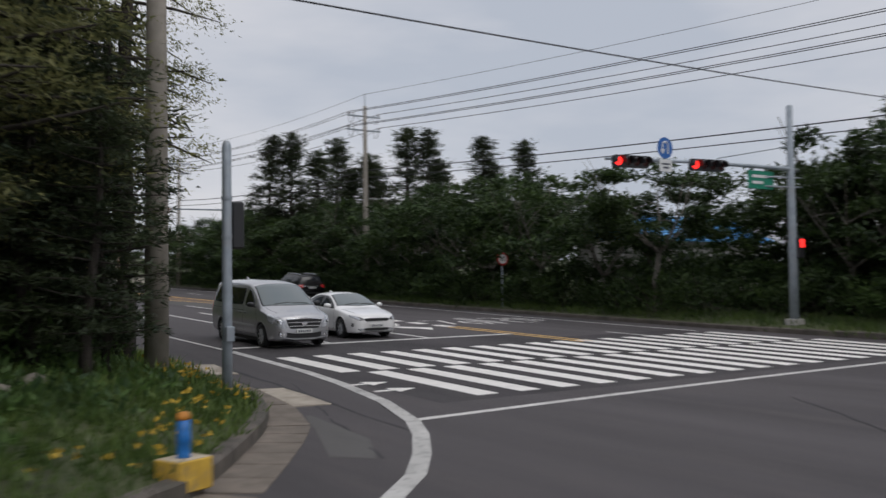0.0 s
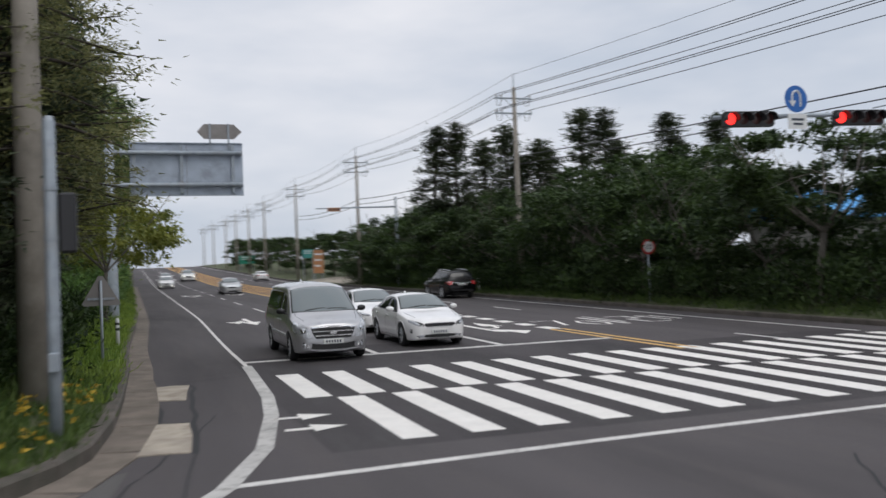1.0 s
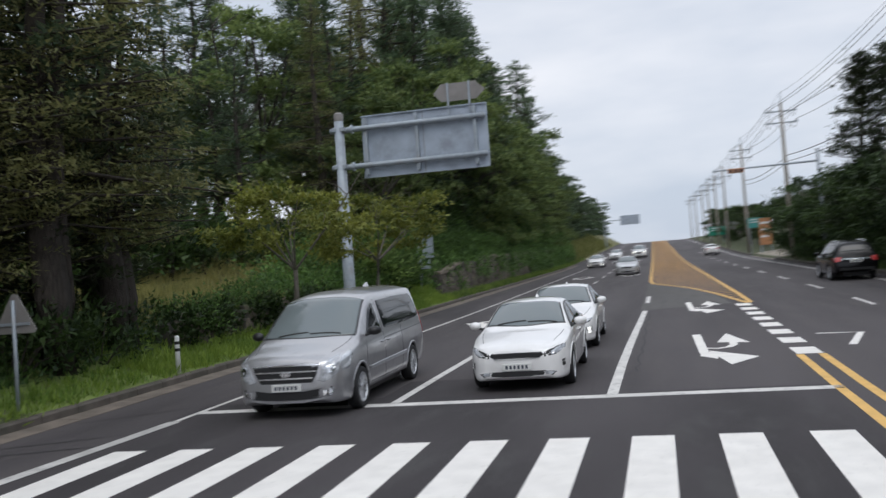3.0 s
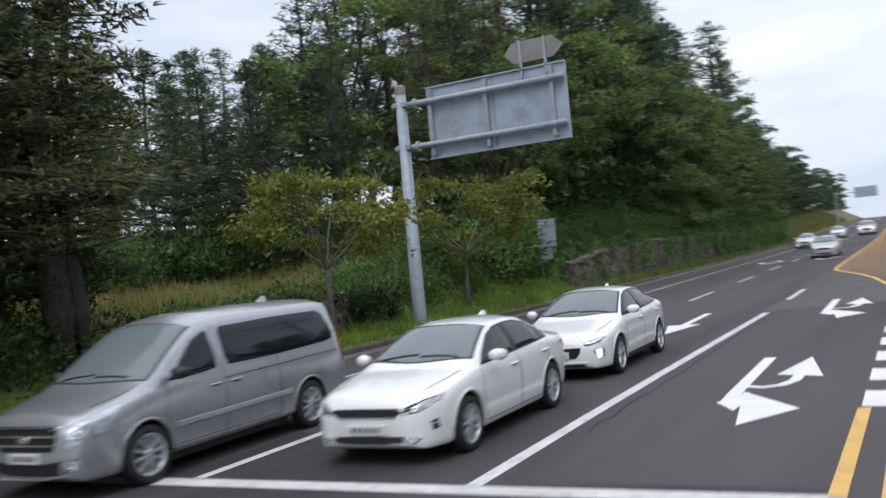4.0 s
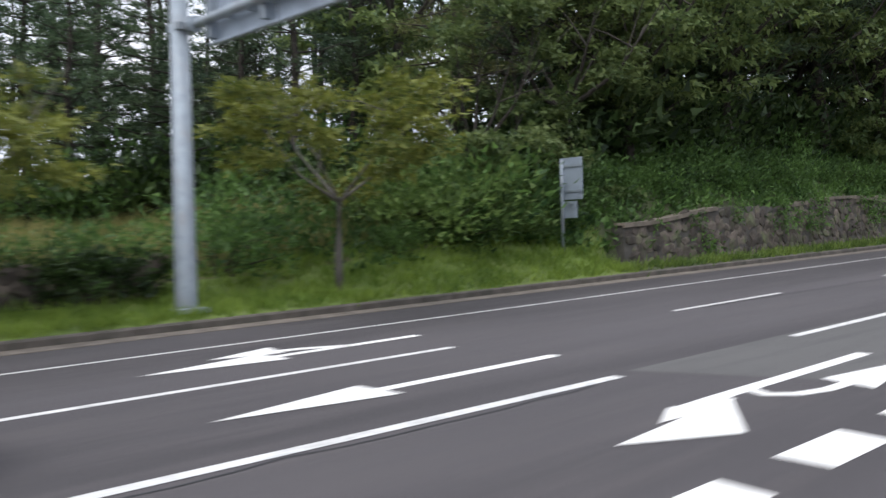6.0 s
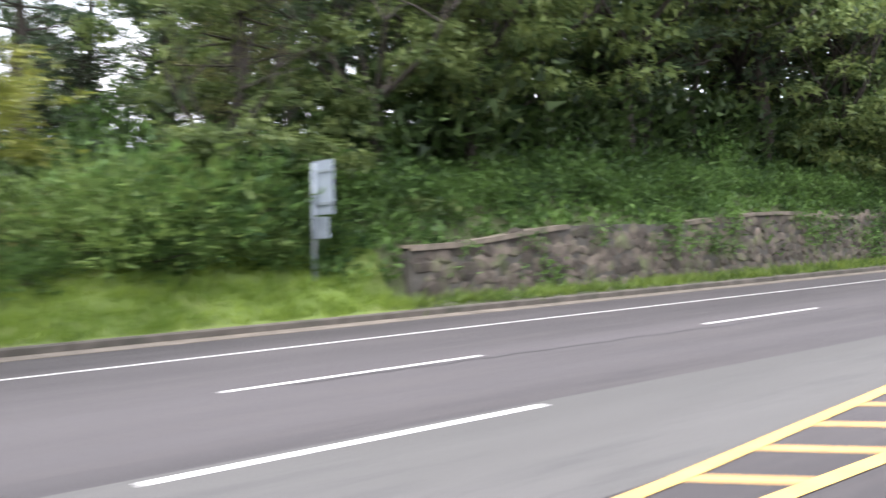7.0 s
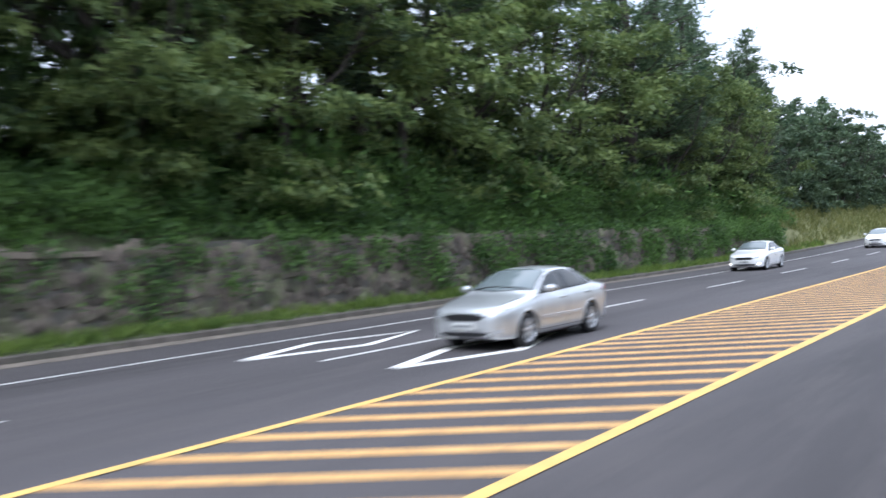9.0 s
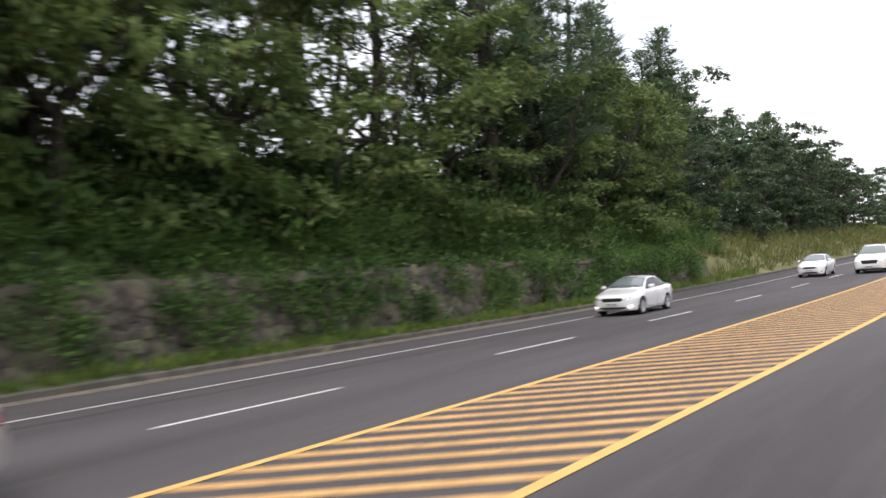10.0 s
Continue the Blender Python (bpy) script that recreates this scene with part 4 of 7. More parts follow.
# Dark leaves put the shade under the trees into these shrubs' colour.
SHRUBS_BANK = [grow_shrub(155 + k, 1.6, 1.4, LEAF_BROAD, label="tall shrub, its dark leaves standing in for shade below the trees") for k in range(2)]
SHRUBS_GREEN = [grow_shrub(165 + k, 1.6, 1.4, LEAF_SHRUB, label="tall green shrub growing over the bank") for k in range(2)]
SHRUBS_DARK = [grow_shrub(151 + k, 1.5, 1.35, LEAF_BROAD, leaves=30, leaf=0.15, label="dark dense shrub at the foot of the trees") for k in range(3)]

plant_random = random.Random(77)


def plant(kinds, x, y, scale=1.0, sink=0.0, tall=1.0):
    """Sets one plant of the kinds on the land."""
    src = plant_random.choice(kinds)
    s = scale * plant_random.uniform(0.88, 1.12)
    m = pose(x, y, land_z(x, y) - sink, 0, 0, plant_random.uniform(0, 360)) @ Matrix.Diagonal((s, s, s * tall, 1))
    return copy_thing(src, m)


def near(v):
    return plant_random.uniform(-v, v)



# bank above the retaining wall: shrubs at its edge, dense trees, tall pines behind
y = 56.5
while y < 146:
    grow = 1.0 + 0.36 * smooth_step(58, 76, y) - 0.36 * smooth_step(106, 124, y)
    edge = kerb_left(y)
    plant(BANK_HIGH if 62 < y < 84 else BANK * 2 + PINES[:1], edge - 4.6 + near(0.5), y + near(0.7), 1.03 * grow + near(0.1), 0.3)
    if not 101 < y < 117 and (y < 110 or int(y / 4) % 4):
        plant(PINES[:2] + OLIVE if y < 100 else PINES if y < 110 else OPEN_PINES[:1] + PINES, edge - 7.6 + near(0.8), y + 1.8 + near(0.8), (1.15 if y < 110 else 1.0) * grow + near(0.08), 0.3)
    if 60 < y < 100:
        plant(PINES[:2] + FOREST, edge - 12.0 + near(1), y + near(1), 1.35)
    plant(SHRUBS_BANK, edge - 6.6 + near(0.6), y + 0.5, 2.3 + near(0.3))
    for k in range(3):
        plant(SHRUBS, edge - 3.0 + near(0.35), y + 1.35 * k + near(0.3), 1.0 + near(0.2), 0.25)
    for k in range(2):
        plant(SHRUBS_GREEN, edge - 4.4 + near(0.5), y + 2.0 * k + near(0.4), (1.0 if 60 < y < 84 else 1.55) + near(0.25), 0.3)
        # dark row painting the shaded gap between green shrubs and canopy
        plant(SHRUBS_BANK, edge - 5.8 + near(0.4), y + 1 + 2.0 * k + near(0.4), 1.8 + near(0.3), 0.3)
    y += 4.0
y = 84.0
while y < 137:
    s = 1.12 + near(0.08)
    if not 98 < y < 117:
        plant(BANK, kerb_left(y) - 3.1 + near(0.3), y + near(0.8), s, 0.3, 1.18)
    y += 6.5
for y, off, s in ((74, 5.2, 1.30), (81, 4.2, 1.38), (88, 4.6, 1.45), (95, 3.8, 1.42), (119, 4.0, 1.45), (124, 4.4, 1.3), (130, 4.6, 1.15)):
    plant(PINES, kerb_left(y) - off, y + near(0.8), s, 0.3, 1.03)
for x, y, s in ((3.0, 145.6, 1.12), (4.0, 141.5, 0.95)):
    plant(PINES[:2], x, y, s)
for y, off in ((104.0, 7.5), (108.0, 6.0), (111.0, 9.0), (115.0, 7.0)):
    plant(OPEN_PINES[:2], kerb_left(y) - off, y + near(0.6), 1.28, 0.3)
# dense trees beside the corner
for x, y, k, s in ((0.3, 15.9, 0, 0.95), (-1.4, 13.8, 0, 1.0), (2.6, 20.6, 0, 1.0), (1.7, 17.0, 0, 1.05), (3.3, 21.9, 0, 1.1), (2.9, 19.0, 0, 0.85), (4.5, 22.4, 0, 1.15), (4.1, 25.6, 0, 1.0), (4.3, 28.4, 0, 0.95), (0.6, 18.6, 0, 1.1), (4.2, 24.2, 0, 0.95), (1.2, 23.5, 1, 1.0), (3.4, 29.3, 0, 1.0), (0.4, 28.2, 0, 1.05), (-2.6, 17.8, 0, 1.1), (-3.4, 24.0, 0, 1.1), (-3.5, 12.2, 1, 1.0), (-6.5, 19.0, 0, 1.1), (-7.0, 27.0, 0, 1.05), (-3.0, 31.5, 1, 1.0), (-9, 13, 0, 1.1), (-11, 22, 0, 1.1), (3.6, 33.0, 0, 1.15), (4.0, 30.6, 0, 1.1), (0.5, 34.0, 0, 1.05)):
    plant(OLIVE + CEDARS[:1] if k == 0 else OLIVE[:1] + BANK[:1], x, y, s)
for x, y, s, tall in ((5.0, 29.6, 1.4, 0.72), (4.9, 32.0, 1.3, 0.7), (4.7, 22.6, 1.2, 0.95), (3.9, 26.4, 1.3, 0.85), (2.2, 16.6, 1.15, 0.95), (0.9, 15.2, 1.1, 0.95), (3.4, 18.6, 1.15, 0.9), (-0.6, 17.0, 1.2, 1.0)):
    plant(OLIVE, x, y, s, 0.0, tall)
for x, y, s in ((5.1, 29.9, 0.95), (4.9, 32.6, 0.95)):
    plant(OPEN_PINES[:2] + OLIVE[:1], x, y, s)
for x, y, s in ((3.4, 17.4, 0.62), (2.0, 15.8, 0.6), (4.3, 20.2, 0.66), (0.7, 14.7, 0.62), (4.8, 22.0, 0.6), (-0.8, 14.4, 0.7), (2.6, 19.6, 0.8), (4.9, 25.2, 0.55), (4.1, 16.3, 0.55), (4.5, 17.3, 0.6)):
    plant(CEDARS, x, y, s, 0.0, 0.9)
copy_thing(HANGING[0], pose(5.65, 20.6, land_z(5.65, 20.6), 0, 0, 20))
# open row behind the field
for k in range(12):
    plant(OPEN_PINES + CEDARS[:1], -10 + near(2.2), 31 + 3.0 * k + near(1), 0.78)
    plant(OPEN_PINES + PINES[:1], -17 + near(2.5), 29 + 3.4 * k + near(1.2), 0.82)
    if k % 3 == 0:
        plant(BANK, -22 + near(2.5), 28 + 3.6 * k + near(1.2), 0.7)
for x, y in ((-5.6, 47.0), (-3.4, 49.4), (-7.2, 50.5), (-1.4, 52.6)):
    plant(PINES + OPEN_PINES[:1], x, y, 0.68)
    plant(SHRUBS_BANK, x + 1.0, y + 1.2, 1.7)
for x, y in ((-10, 50.0), (-11.5, 47.4), (-14, 51.4), (-13, 63.8), (-9.5, 62.0), (-17, 66.5), (-5.5, 58.0), (-20, 70), (-6.5, 53.6)):
    plant(PINES, x + near(0.4), y + near(0.4), 0.8)
for k in range(8):
    plant(PINES[:2], -14 + near(1.2), 68 + 4.2 * k, 1.4)
# far side: a dense row with conifers behind
y = 3.0
while y < 97:
    if not 24.5 < y < 33:
        plant(BROAD, (33.6 if y < 26 else 31.6 if y < 36 else 31.0) + near(0.4), y, 1.1 + near(0.1))
    if not 26 < y < 41:
        plant(BROAD, 37.0 + near(1), y + 2, 1.25 + near(0.1))
    y += 3.9
for x, y, top in ((30.9, 73.0, 14.2), (32.4, 71.5, 14.5), (34.5, 72.0, 13.2), (37.0, 73.0, 14.6), (40.0, 72.0, 13.3), (43.7, 72.0, 16.0), (45.6, 71.0, 15.8), (47.3, 72.5, 13.4), (52.2, 72.0, 15.7), (54.0, 73.0, 13.4), (57.2, 72.0, 15.8), (38.6, 74.0, 12.2), (42.0, 74.0, 12.8), (36.2, 21.6, 9.2), (38.0, 20.6, 10.6), (34.8, 23.0, 7.0), (36.5, 13.5, 10.5), (39.5, 9.0, 11.5), (42.0, 14.0, 12.0)):
    src = SPRUCES[int(x * 7) % 3]
    tall = (top - land_z(x, y)) / (10.0 + 0.7 * (int(x * 7) % 3))
    wide_s = tall ** 0.5 * plant_random.uniform(1.05, 1.3)
    copy_thing(src, pose(x, y, land_z(x, y) - 0.1, 0, 0, plant_random.uniform(0, 360)) @ Matrix.Diagonal((wide_s, wide_s, tall, 1)))
# the verge's round trees
for x, y, s, src in ((6.45, 40.0, 1.0, ROUND[0]), (6.55, 48.5, 1.02, ROUND[1])):
    copy_thing(src, pose(x, y, land_z(x, y), 0, 0, 40 * y) @ Matrix.Diagonal((s, s, s, 1)))
copy_thing(UMBRELLA[0], pose(30.0, 29.3, land_z(30.0, 29.3), 0, 0, 30) @ Matrix.Diagonal((1.1, 1.1, 1.02, 1)))
copy_thing(UMBRELLA[0], pose(33.8, 33.0, land_z(33.8, 33), 0, 0, 190) @ Matrix.Diagonal((0.95, 0.95, 0.85, 1)))
# far off, to the crest
y = 148.0
while y < 330:
    u = smooth_step(150, 260, y)
    plant(BANK_FAR, kerb_left(y) - 7.5 + near(0.8), y, 1.18 - 0.2 * u + near(0.08))
    if y < 250:
        plant(PINES_FAR + BANK_FAR, kerb_left(y) - 11.5 + near(1.5), y + 2.5, 1.2 - 0.2 * u + near(0.1))
    y += 5.0 if y < 230 else 8.0
for k in range(22):
    plant(BROAD_FAR, 33.0 + near(1.2), 110 + 6 * k, 1.0 + near(0.1))
# shrubs: verge, field edge, understorey
for x, y, s in ((5.0, 52.9, 1.5), (4.2, 54.6, 1.75), (3.0, 52.4, 1.4), (5.0, 56.2, 0.9)):
    plant(BUSH, x, y, s, 0.1)
for x, y, s in ((4.3, 54.6, 2.15), (3.0, 56.6, 2.1), (4.0, 57.4, 1.2), (5.0, 46.2, 1.25), (4.4, 44.0, 1.2), (5.2, 53.6, 0.9), (3.2, 48.2, 1.5), (4.0, 41.6, 0.9), (3.4, 55.2, 1.6), (4.9, 58.0, 0.7), (5.4, 43.0, 0.7), (4.6, 38.0, 0.8), (5.0, 35.3, 0.8), (5.4, 51.2, 0.6)):
    plant(SHRUBS, x, y, s)
for k in range(26):
    plant(SHRUBS, -6.5 + near(2.0), 30 + 1.15 * k, 1.7 + near(0.4))
for x, y, s in ((5.2, 22.0, 0.9), (4.5, 24.2, 1.0), (4.6, 26.8, 0.95), (4.7, 28.6, 1.2), (5.3, 30.8, 0.9), (4.7, 20.8, 0.8), (1.0, 13.9, 0.6), (3.0, 25.8, 1.4), (2.4, 30.5, 1.5), (3.8, 32.8, 1.2), (-2.2, 12.6, 0.8)):
    plant(SHRUBS_DARK + SHRUBS[:1], x, y, s)
for x, y, s in ((34.5, 25.0, 1.0), (36.6, 27.6, 1.0), (38.2, 24.6, 1.05)):
    plant(BROAD, x, y, s)
for x, y, s in ((3.0, 17.6, 1.0), (1.6, 16.0, 1.0), (3.9, 20.0, 1.0), (0.2, 14.8, 1.0), (-1.6, 14.0, 1.1), (34.6, 27.5, 1.7), (35.6, 30.2, 1.8), (36.4, 33.0, 1.9), (36.0, 36.0, 2.0), (33.2, 26.4, 1.4), (34.0, 31.5, 1.5), (38.0, 34.5, 1.9), (31.6, 31.0, 1.1)):
    plant(SHRUBS_DARK, x, y, s)
y = 6.0
while y < 97:
    plant(SHRUBS_DARK, (31.9 if y < 26 else 30.2 if y < 36 else 29.9) + near(0.25), y, 1.15 + near(0.25))
    y += 2.1


def scatter(name, label, area, per_m2, mat, leaves, leaf, aspect, spread, flat, up, out_pull, seed, lift=0.1, keep=None, category="plants"):
    """Plants nobody could count, spread over a stretch of the land."""
    r = random.Random(seed)
    x0, x1, y0, y1 = area
    clumps = []
    for _ in range(int((x1 - x0) * (y1 - y0) * per_m2)):
        x, y = r.uniform(x0, x1), r.uniform(y0, y1)
        if keep and not keep(x, y):
            continue
        s = r.uniform(0.6, 1.4)
        clumps.append((Vector((x, y, land_z(x, y) + lift * s)), Vector((r.uniform(-1, 1), r.uniform(-1, 1), 0.4)), s))
    ob = leaf_mesh(name, clumps, mat, leaves, leaf, aspect, spread, flat, up, out_pull, seed)
    return tagged(ob, label, category, kind="stuff")


behind = lambda lo, hi: (lambda x, y: lo < kerb_left(y) - x < hi)
scatter("bank_undergrowth", "bright green creepers and ferns covering the bank", (-1, 6.6, 57.5, 142), 6.0, LEAF_SHRUB, 24, 0.23, 0.55, 0.27, 0.55, 0.5, 0.5, 201, 0.22, behind(1.3, 6.5))
scatter("bank_undergrowth", "green creepers between field and bank", (0, 6.4, 49, 58), 6, LEAF_SHRUB, 24, 0.23, 0.55, 0.27, 0.5, 0.5, 0.5, 202, 0.2, behind(1.6, 7))
hang = random.Random(9)
creeper = []
for _ in range(2300):
    y = 60 + 79 * hang.random() ** 0.62
    f = hang.uniform(0.1, 1.08)
    if noise.noise((y * 0.45, 3.1 + f * 1.6, 0)) + 0.25 * (f - 0.5) < 0.03 - 0.1 * smooth_step(84, 118, y):
        continue
    creeper.append((Vector((kerb_left(y) - 0.85 - 0.12 * f, y, road_z(y) + 0.2 + f * (wall_height(y) - 0.2))), Vector((1, 0, -0.3)), hang.uniform(0.5, 1.1)))
tagged(leaf_mesh("wall_creepers", creeper, LEAF_SHRUB, 26, 0.14, 0.6, 0.26, 1.0, -0.2, 0.3, 204), "creepers hanging over the retaining wall", "plants", kind="stuff")
ivy = []
for _ in range(420):
    y = hang.uniform(33.5, 44.6)
    if noise.noise((y * 0.5, 7.7, 0)) < 0.02:
        continue
    ivy.append((Vector((kerb_left(y) - 1.6 - hang.uniform(-0.05, 0.5), y, road_z(y) + 0.5 + hang.uniform(0.2, 0.95))), Vector((0.8, 0, 0.3)), hang.uniform(0.6, 1.2)))
tagged(leaf_mesh("wall_ivy", ivy, LEAF_BROAD, 22, 0.16, 0.6, 0.2, 0.8, 0.1, 0.3, 215), "dark ivy growing over the low field wall", "plants", kind="stuff")
scatter("foot_grass", "dark green grass and weeds below the retaining wall", (5.6, 8.1, 58.5, 150), 26, GRASS_FOOT, 13, 0.24, 0.18, 0.12, 0.6, 1.4, 0.25, 214, 0.08, lambda x, y: 0.22 < kerb_left(y) - x < 0.9)
scatter("verge_grass", "green grass along the kerb", (5.6, 8.0, 20, 59), 24, GRASS, 12, 0.19, 0.16, 0.1, 0.5, 1.6, 0.2, 205, 0.06, lambda x, y: 0.2 < kerb_left(y) - x < 1.5)
scatter("bank_grass", "green grass on the bank", (3.4, 7.6, 31, 59), 26, GRASS, 12, 0.22, 0.15, 0.12, 0.5, 1.6, 0.2, 206, 0.07, behind(0.3, 3.6))
scatter("corner_grass", "grass and weeds at the street corner", (-6, 7.3, 8.3, 24), 34, GRASS_DARK, 13, 0.16, 0.2, 0.1, 0.6, 1.3, 0.3, 207, 0.05, behind(0.25, 5.5))
scatter("corner_weeds", "dark leafy weeds below the trees", (-6, 6.2, 11, 33), 5, LEAF_SHRUB, 18, 0.14, 0.5, 0.2, 0.6, 0.6, 0.4, 208, 0.14, behind(1.6, 9))
scatter("field_grass", "tall pale dry grass in the field", (-9, 4.6, 33, 55), 9, GRASS_DRY, 9, 0.5, 0.1, 0.16, 0.5, 2.0, 0.2, 209, 0.2)
scatter("far_verge_grass", "dark green grass on the far verge", (28.5, 31.2, 6, 84), 11, GRASS_DARK, 9, 0.26, 0.16, 0.14, 0.5, 1.6, 0.2, 210, 0.08)
scatter("far_bank_grass", "far bank grass, its yellow partly a window-glass tint", (-4, 8.2, 132, 250), 3, GRASS_FAR, 9, 0.6, 0.14, 0.25, 0.5, 1.4, 0.2, 211, 0.2, behind(0.5, 12))
flowers = random.Random(4)
petals = []
for _ in range(110):
    y = flowers.uniform(10.6, 21)
    x = kerb_left(y) - flowers.uniform(0.25, 1.3)
    petals.append((Vector((x, y, land_z(x, y) + flowers.uniform(0.14, 0.28))), Vector((0, 0, 1)), 1.0))
tagged(leaf_mesh("yellow_flowers", petals, PETAL, 4, 0.06, 0.9, 0.025, 0.3, 0.5, 0.3, 212), "small yellow flowers in the corner grass", "flowers", kind="stuff")

# ---- street furniture ----
def sign_gantry(x, y, z, label):
    g = hub("sign_gantry", (x, y, z), label, "road sign")
    part("post", Shape().lathe([(0.23, -0.1), (0.225, 0.0), (0.17, 7.55)], 18), GALVANISED, g, "", True)
    part("base_plate", Shape().box(-0.34, 0.34, -0.34, 0.34, -0.06, 0.05, 0.01), GALVANISED, g)
    part("post_cap", Shape().lathe([(0.172, 7.45), (0.178, 7.5), (0.178, 7.72), (0.1, 7.78)], 18), BROWN_PLATE, g, "weathered cap")
    for h in (7.12, 5.72):
        arm = part("arm", Shape().rod([(-0.38, 0.1, h), (0.4, 0.1, h), (5.55, 0.1, h)], 0.1, 10), GALVANISED, g, "horizontal steel tube", True)
        part("flange", Shape().lathe([(0.17, 0.42), (0.17, 0.5)], 14, "x", (0, 0.1, h)), GALVANISED, arm)
        part("clamp", Shape().box(-0.24, 0.24, -0.16, 0.3, h - 0.09, h + 0.09, 0.02), GALVANISED, arm)
        for k in range(7):
            px = 1.0 + 0.74 * k
            part("bracket", Shape().box(px - 0.03, px + 0.03, 0.1, 0.24, h - 0.13, h + 0.13), GALVANISED, arm)
    panel = part("panel", Shape().box(0.8, 5.6, 0.28, 0.32, 5.25, 7.6), SIGN_BACK, g, "bluish aluminium sign back")
    for px in (0.98, 2.95, 5.15):
        part("rib", Shape().box(px - 0.06, px + 0.06, 0.1, 0.28, 5.36, 7.5), GALVANISED, panel)
    for pz in (5.25, 7.56):
        part("edge", Shape().box(0.8, 5.6, 0.2, 0.279, pz, pz + 0.04), SIGN_BACK, panel)
    part("seam", Shape().box(3.16, 3.18, 0.272, 0.279, 5.3, 7.55), BROWN_PLATE, panel)
    hexa = [(3.65, 8.1), (3.95, 7.78), (5.25, 7.78), (5.6, 8.1), (5.25, 8.44), (3.95, 8.44)]
    plate = part("top_plate", Shape().slab(hexa, 0.26, 0.3, "xz"), BROWN_PLATE, g, "grey-brown hexagonal plate")
    for px in (4.2, 5.0):
        part("strut", Shape().box(px - 0.035, px + 0.035, 0.2, 0.26, 7.3, 8.46), GALVANISED, plate)
    return g


def pole_signal(x, y, z):
    p = hub("pedestrian_signal", (x, y, z), "galvanised pole with a black pedestrian signal", "traffic signal")
    part("pole", Shape().lathe([(0.085, -0.25), (0.085, 1.7), (0.078, 4.28), (0.05, 4.36)], 14), GALVANISED, p, "", True)
    for h in (1.75, 2.75, 3.4):
        part("band", Shape().lathe([(0.092, h - 0.03), (0.092, h + 0.03)], 14), GALVANISED, p)
    box_ = part("housing", Shape().box(0.09, 0.31, -0.02, 0.22, 2.55, 3.35, 0.03), SIGNAL_BLACK, p, "black signal housing")
    for h in (2.75, 3.15):
        part("visor", Shape().rings([[(0.2 + r * math.cos(a), yy, h + r * math.sin(a)) for a in np.linspace(-0.4, math.pi + 0.4, 12)] for yy, r in ((0.22, 0.1), (0.42, 0.11))], closed=False), SIGNAL_BLACK, box_)
    part("button_box", Shape().box(-0.07, 0.07, -0.17, -0.07, 1.0, 1.25, 0.01), GALVANISED, p)
    return p


def signal_head(parent, a, b, h, lit_index=0):
    """A horizontal signal between two ends, with its lenses towards -y."""
    n = 4
    s = Shape()
    ax, ay = a
    bx, by = b
    w = Vector((bx - ax, by - ay)).normalized()
    f = Vector((w.y, -w.x))
    length = math.hypot(bx - ax, by - ay)
    at = lambda u, d, z: (ax + w.x * u + f.x * d, ay + w.y * u + f.y * d, h + z)
    box_ = Shape()
    rings = []
    for u, k in ((0, 0.7), (0.06, 1), (length - 0.06, 1), (length, 0.7)):
        rings.append([at(u, d * k, z * k) for d, z in ((-0.09, -0.2), (0.09, -0.2), (0.09, 0.2), (-0.09, 0.2))])
    head = part("signal_head", box_.rings(rings, True, True), SIGNAL_BLACK, parent, "black four-lens signal head")
    for k in range(n):
        u = length * (k + 0.5) / n
        r = length / n * 0.42
        disc = Shape().rings([[at(u + q * r * math.cos(t), 0.095 + (1 - q) * 0.03, q * r * math.sin(t)) for t in np.linspace(0, math.tau, 16, endpoint=False)] for q in (1.0, 0.6, 0.05)], False, True)
        part("lens", disc, RED_LIT if k == lit_index else LENS_DARK, head, "lit red lens" if k == lit_index else "dark lens")
        hood = Shape().rings([[at(u + r * 1.06 * math.cos(t), d, r * 1.06 * math.sin(t)) for t in np.linspace(-0.35, math.pi + 0.35, 14)] for d in (0.08, 0.3)], closed=False)
        part("visor", hood, SIGNAL_BLACK, head)
    return head


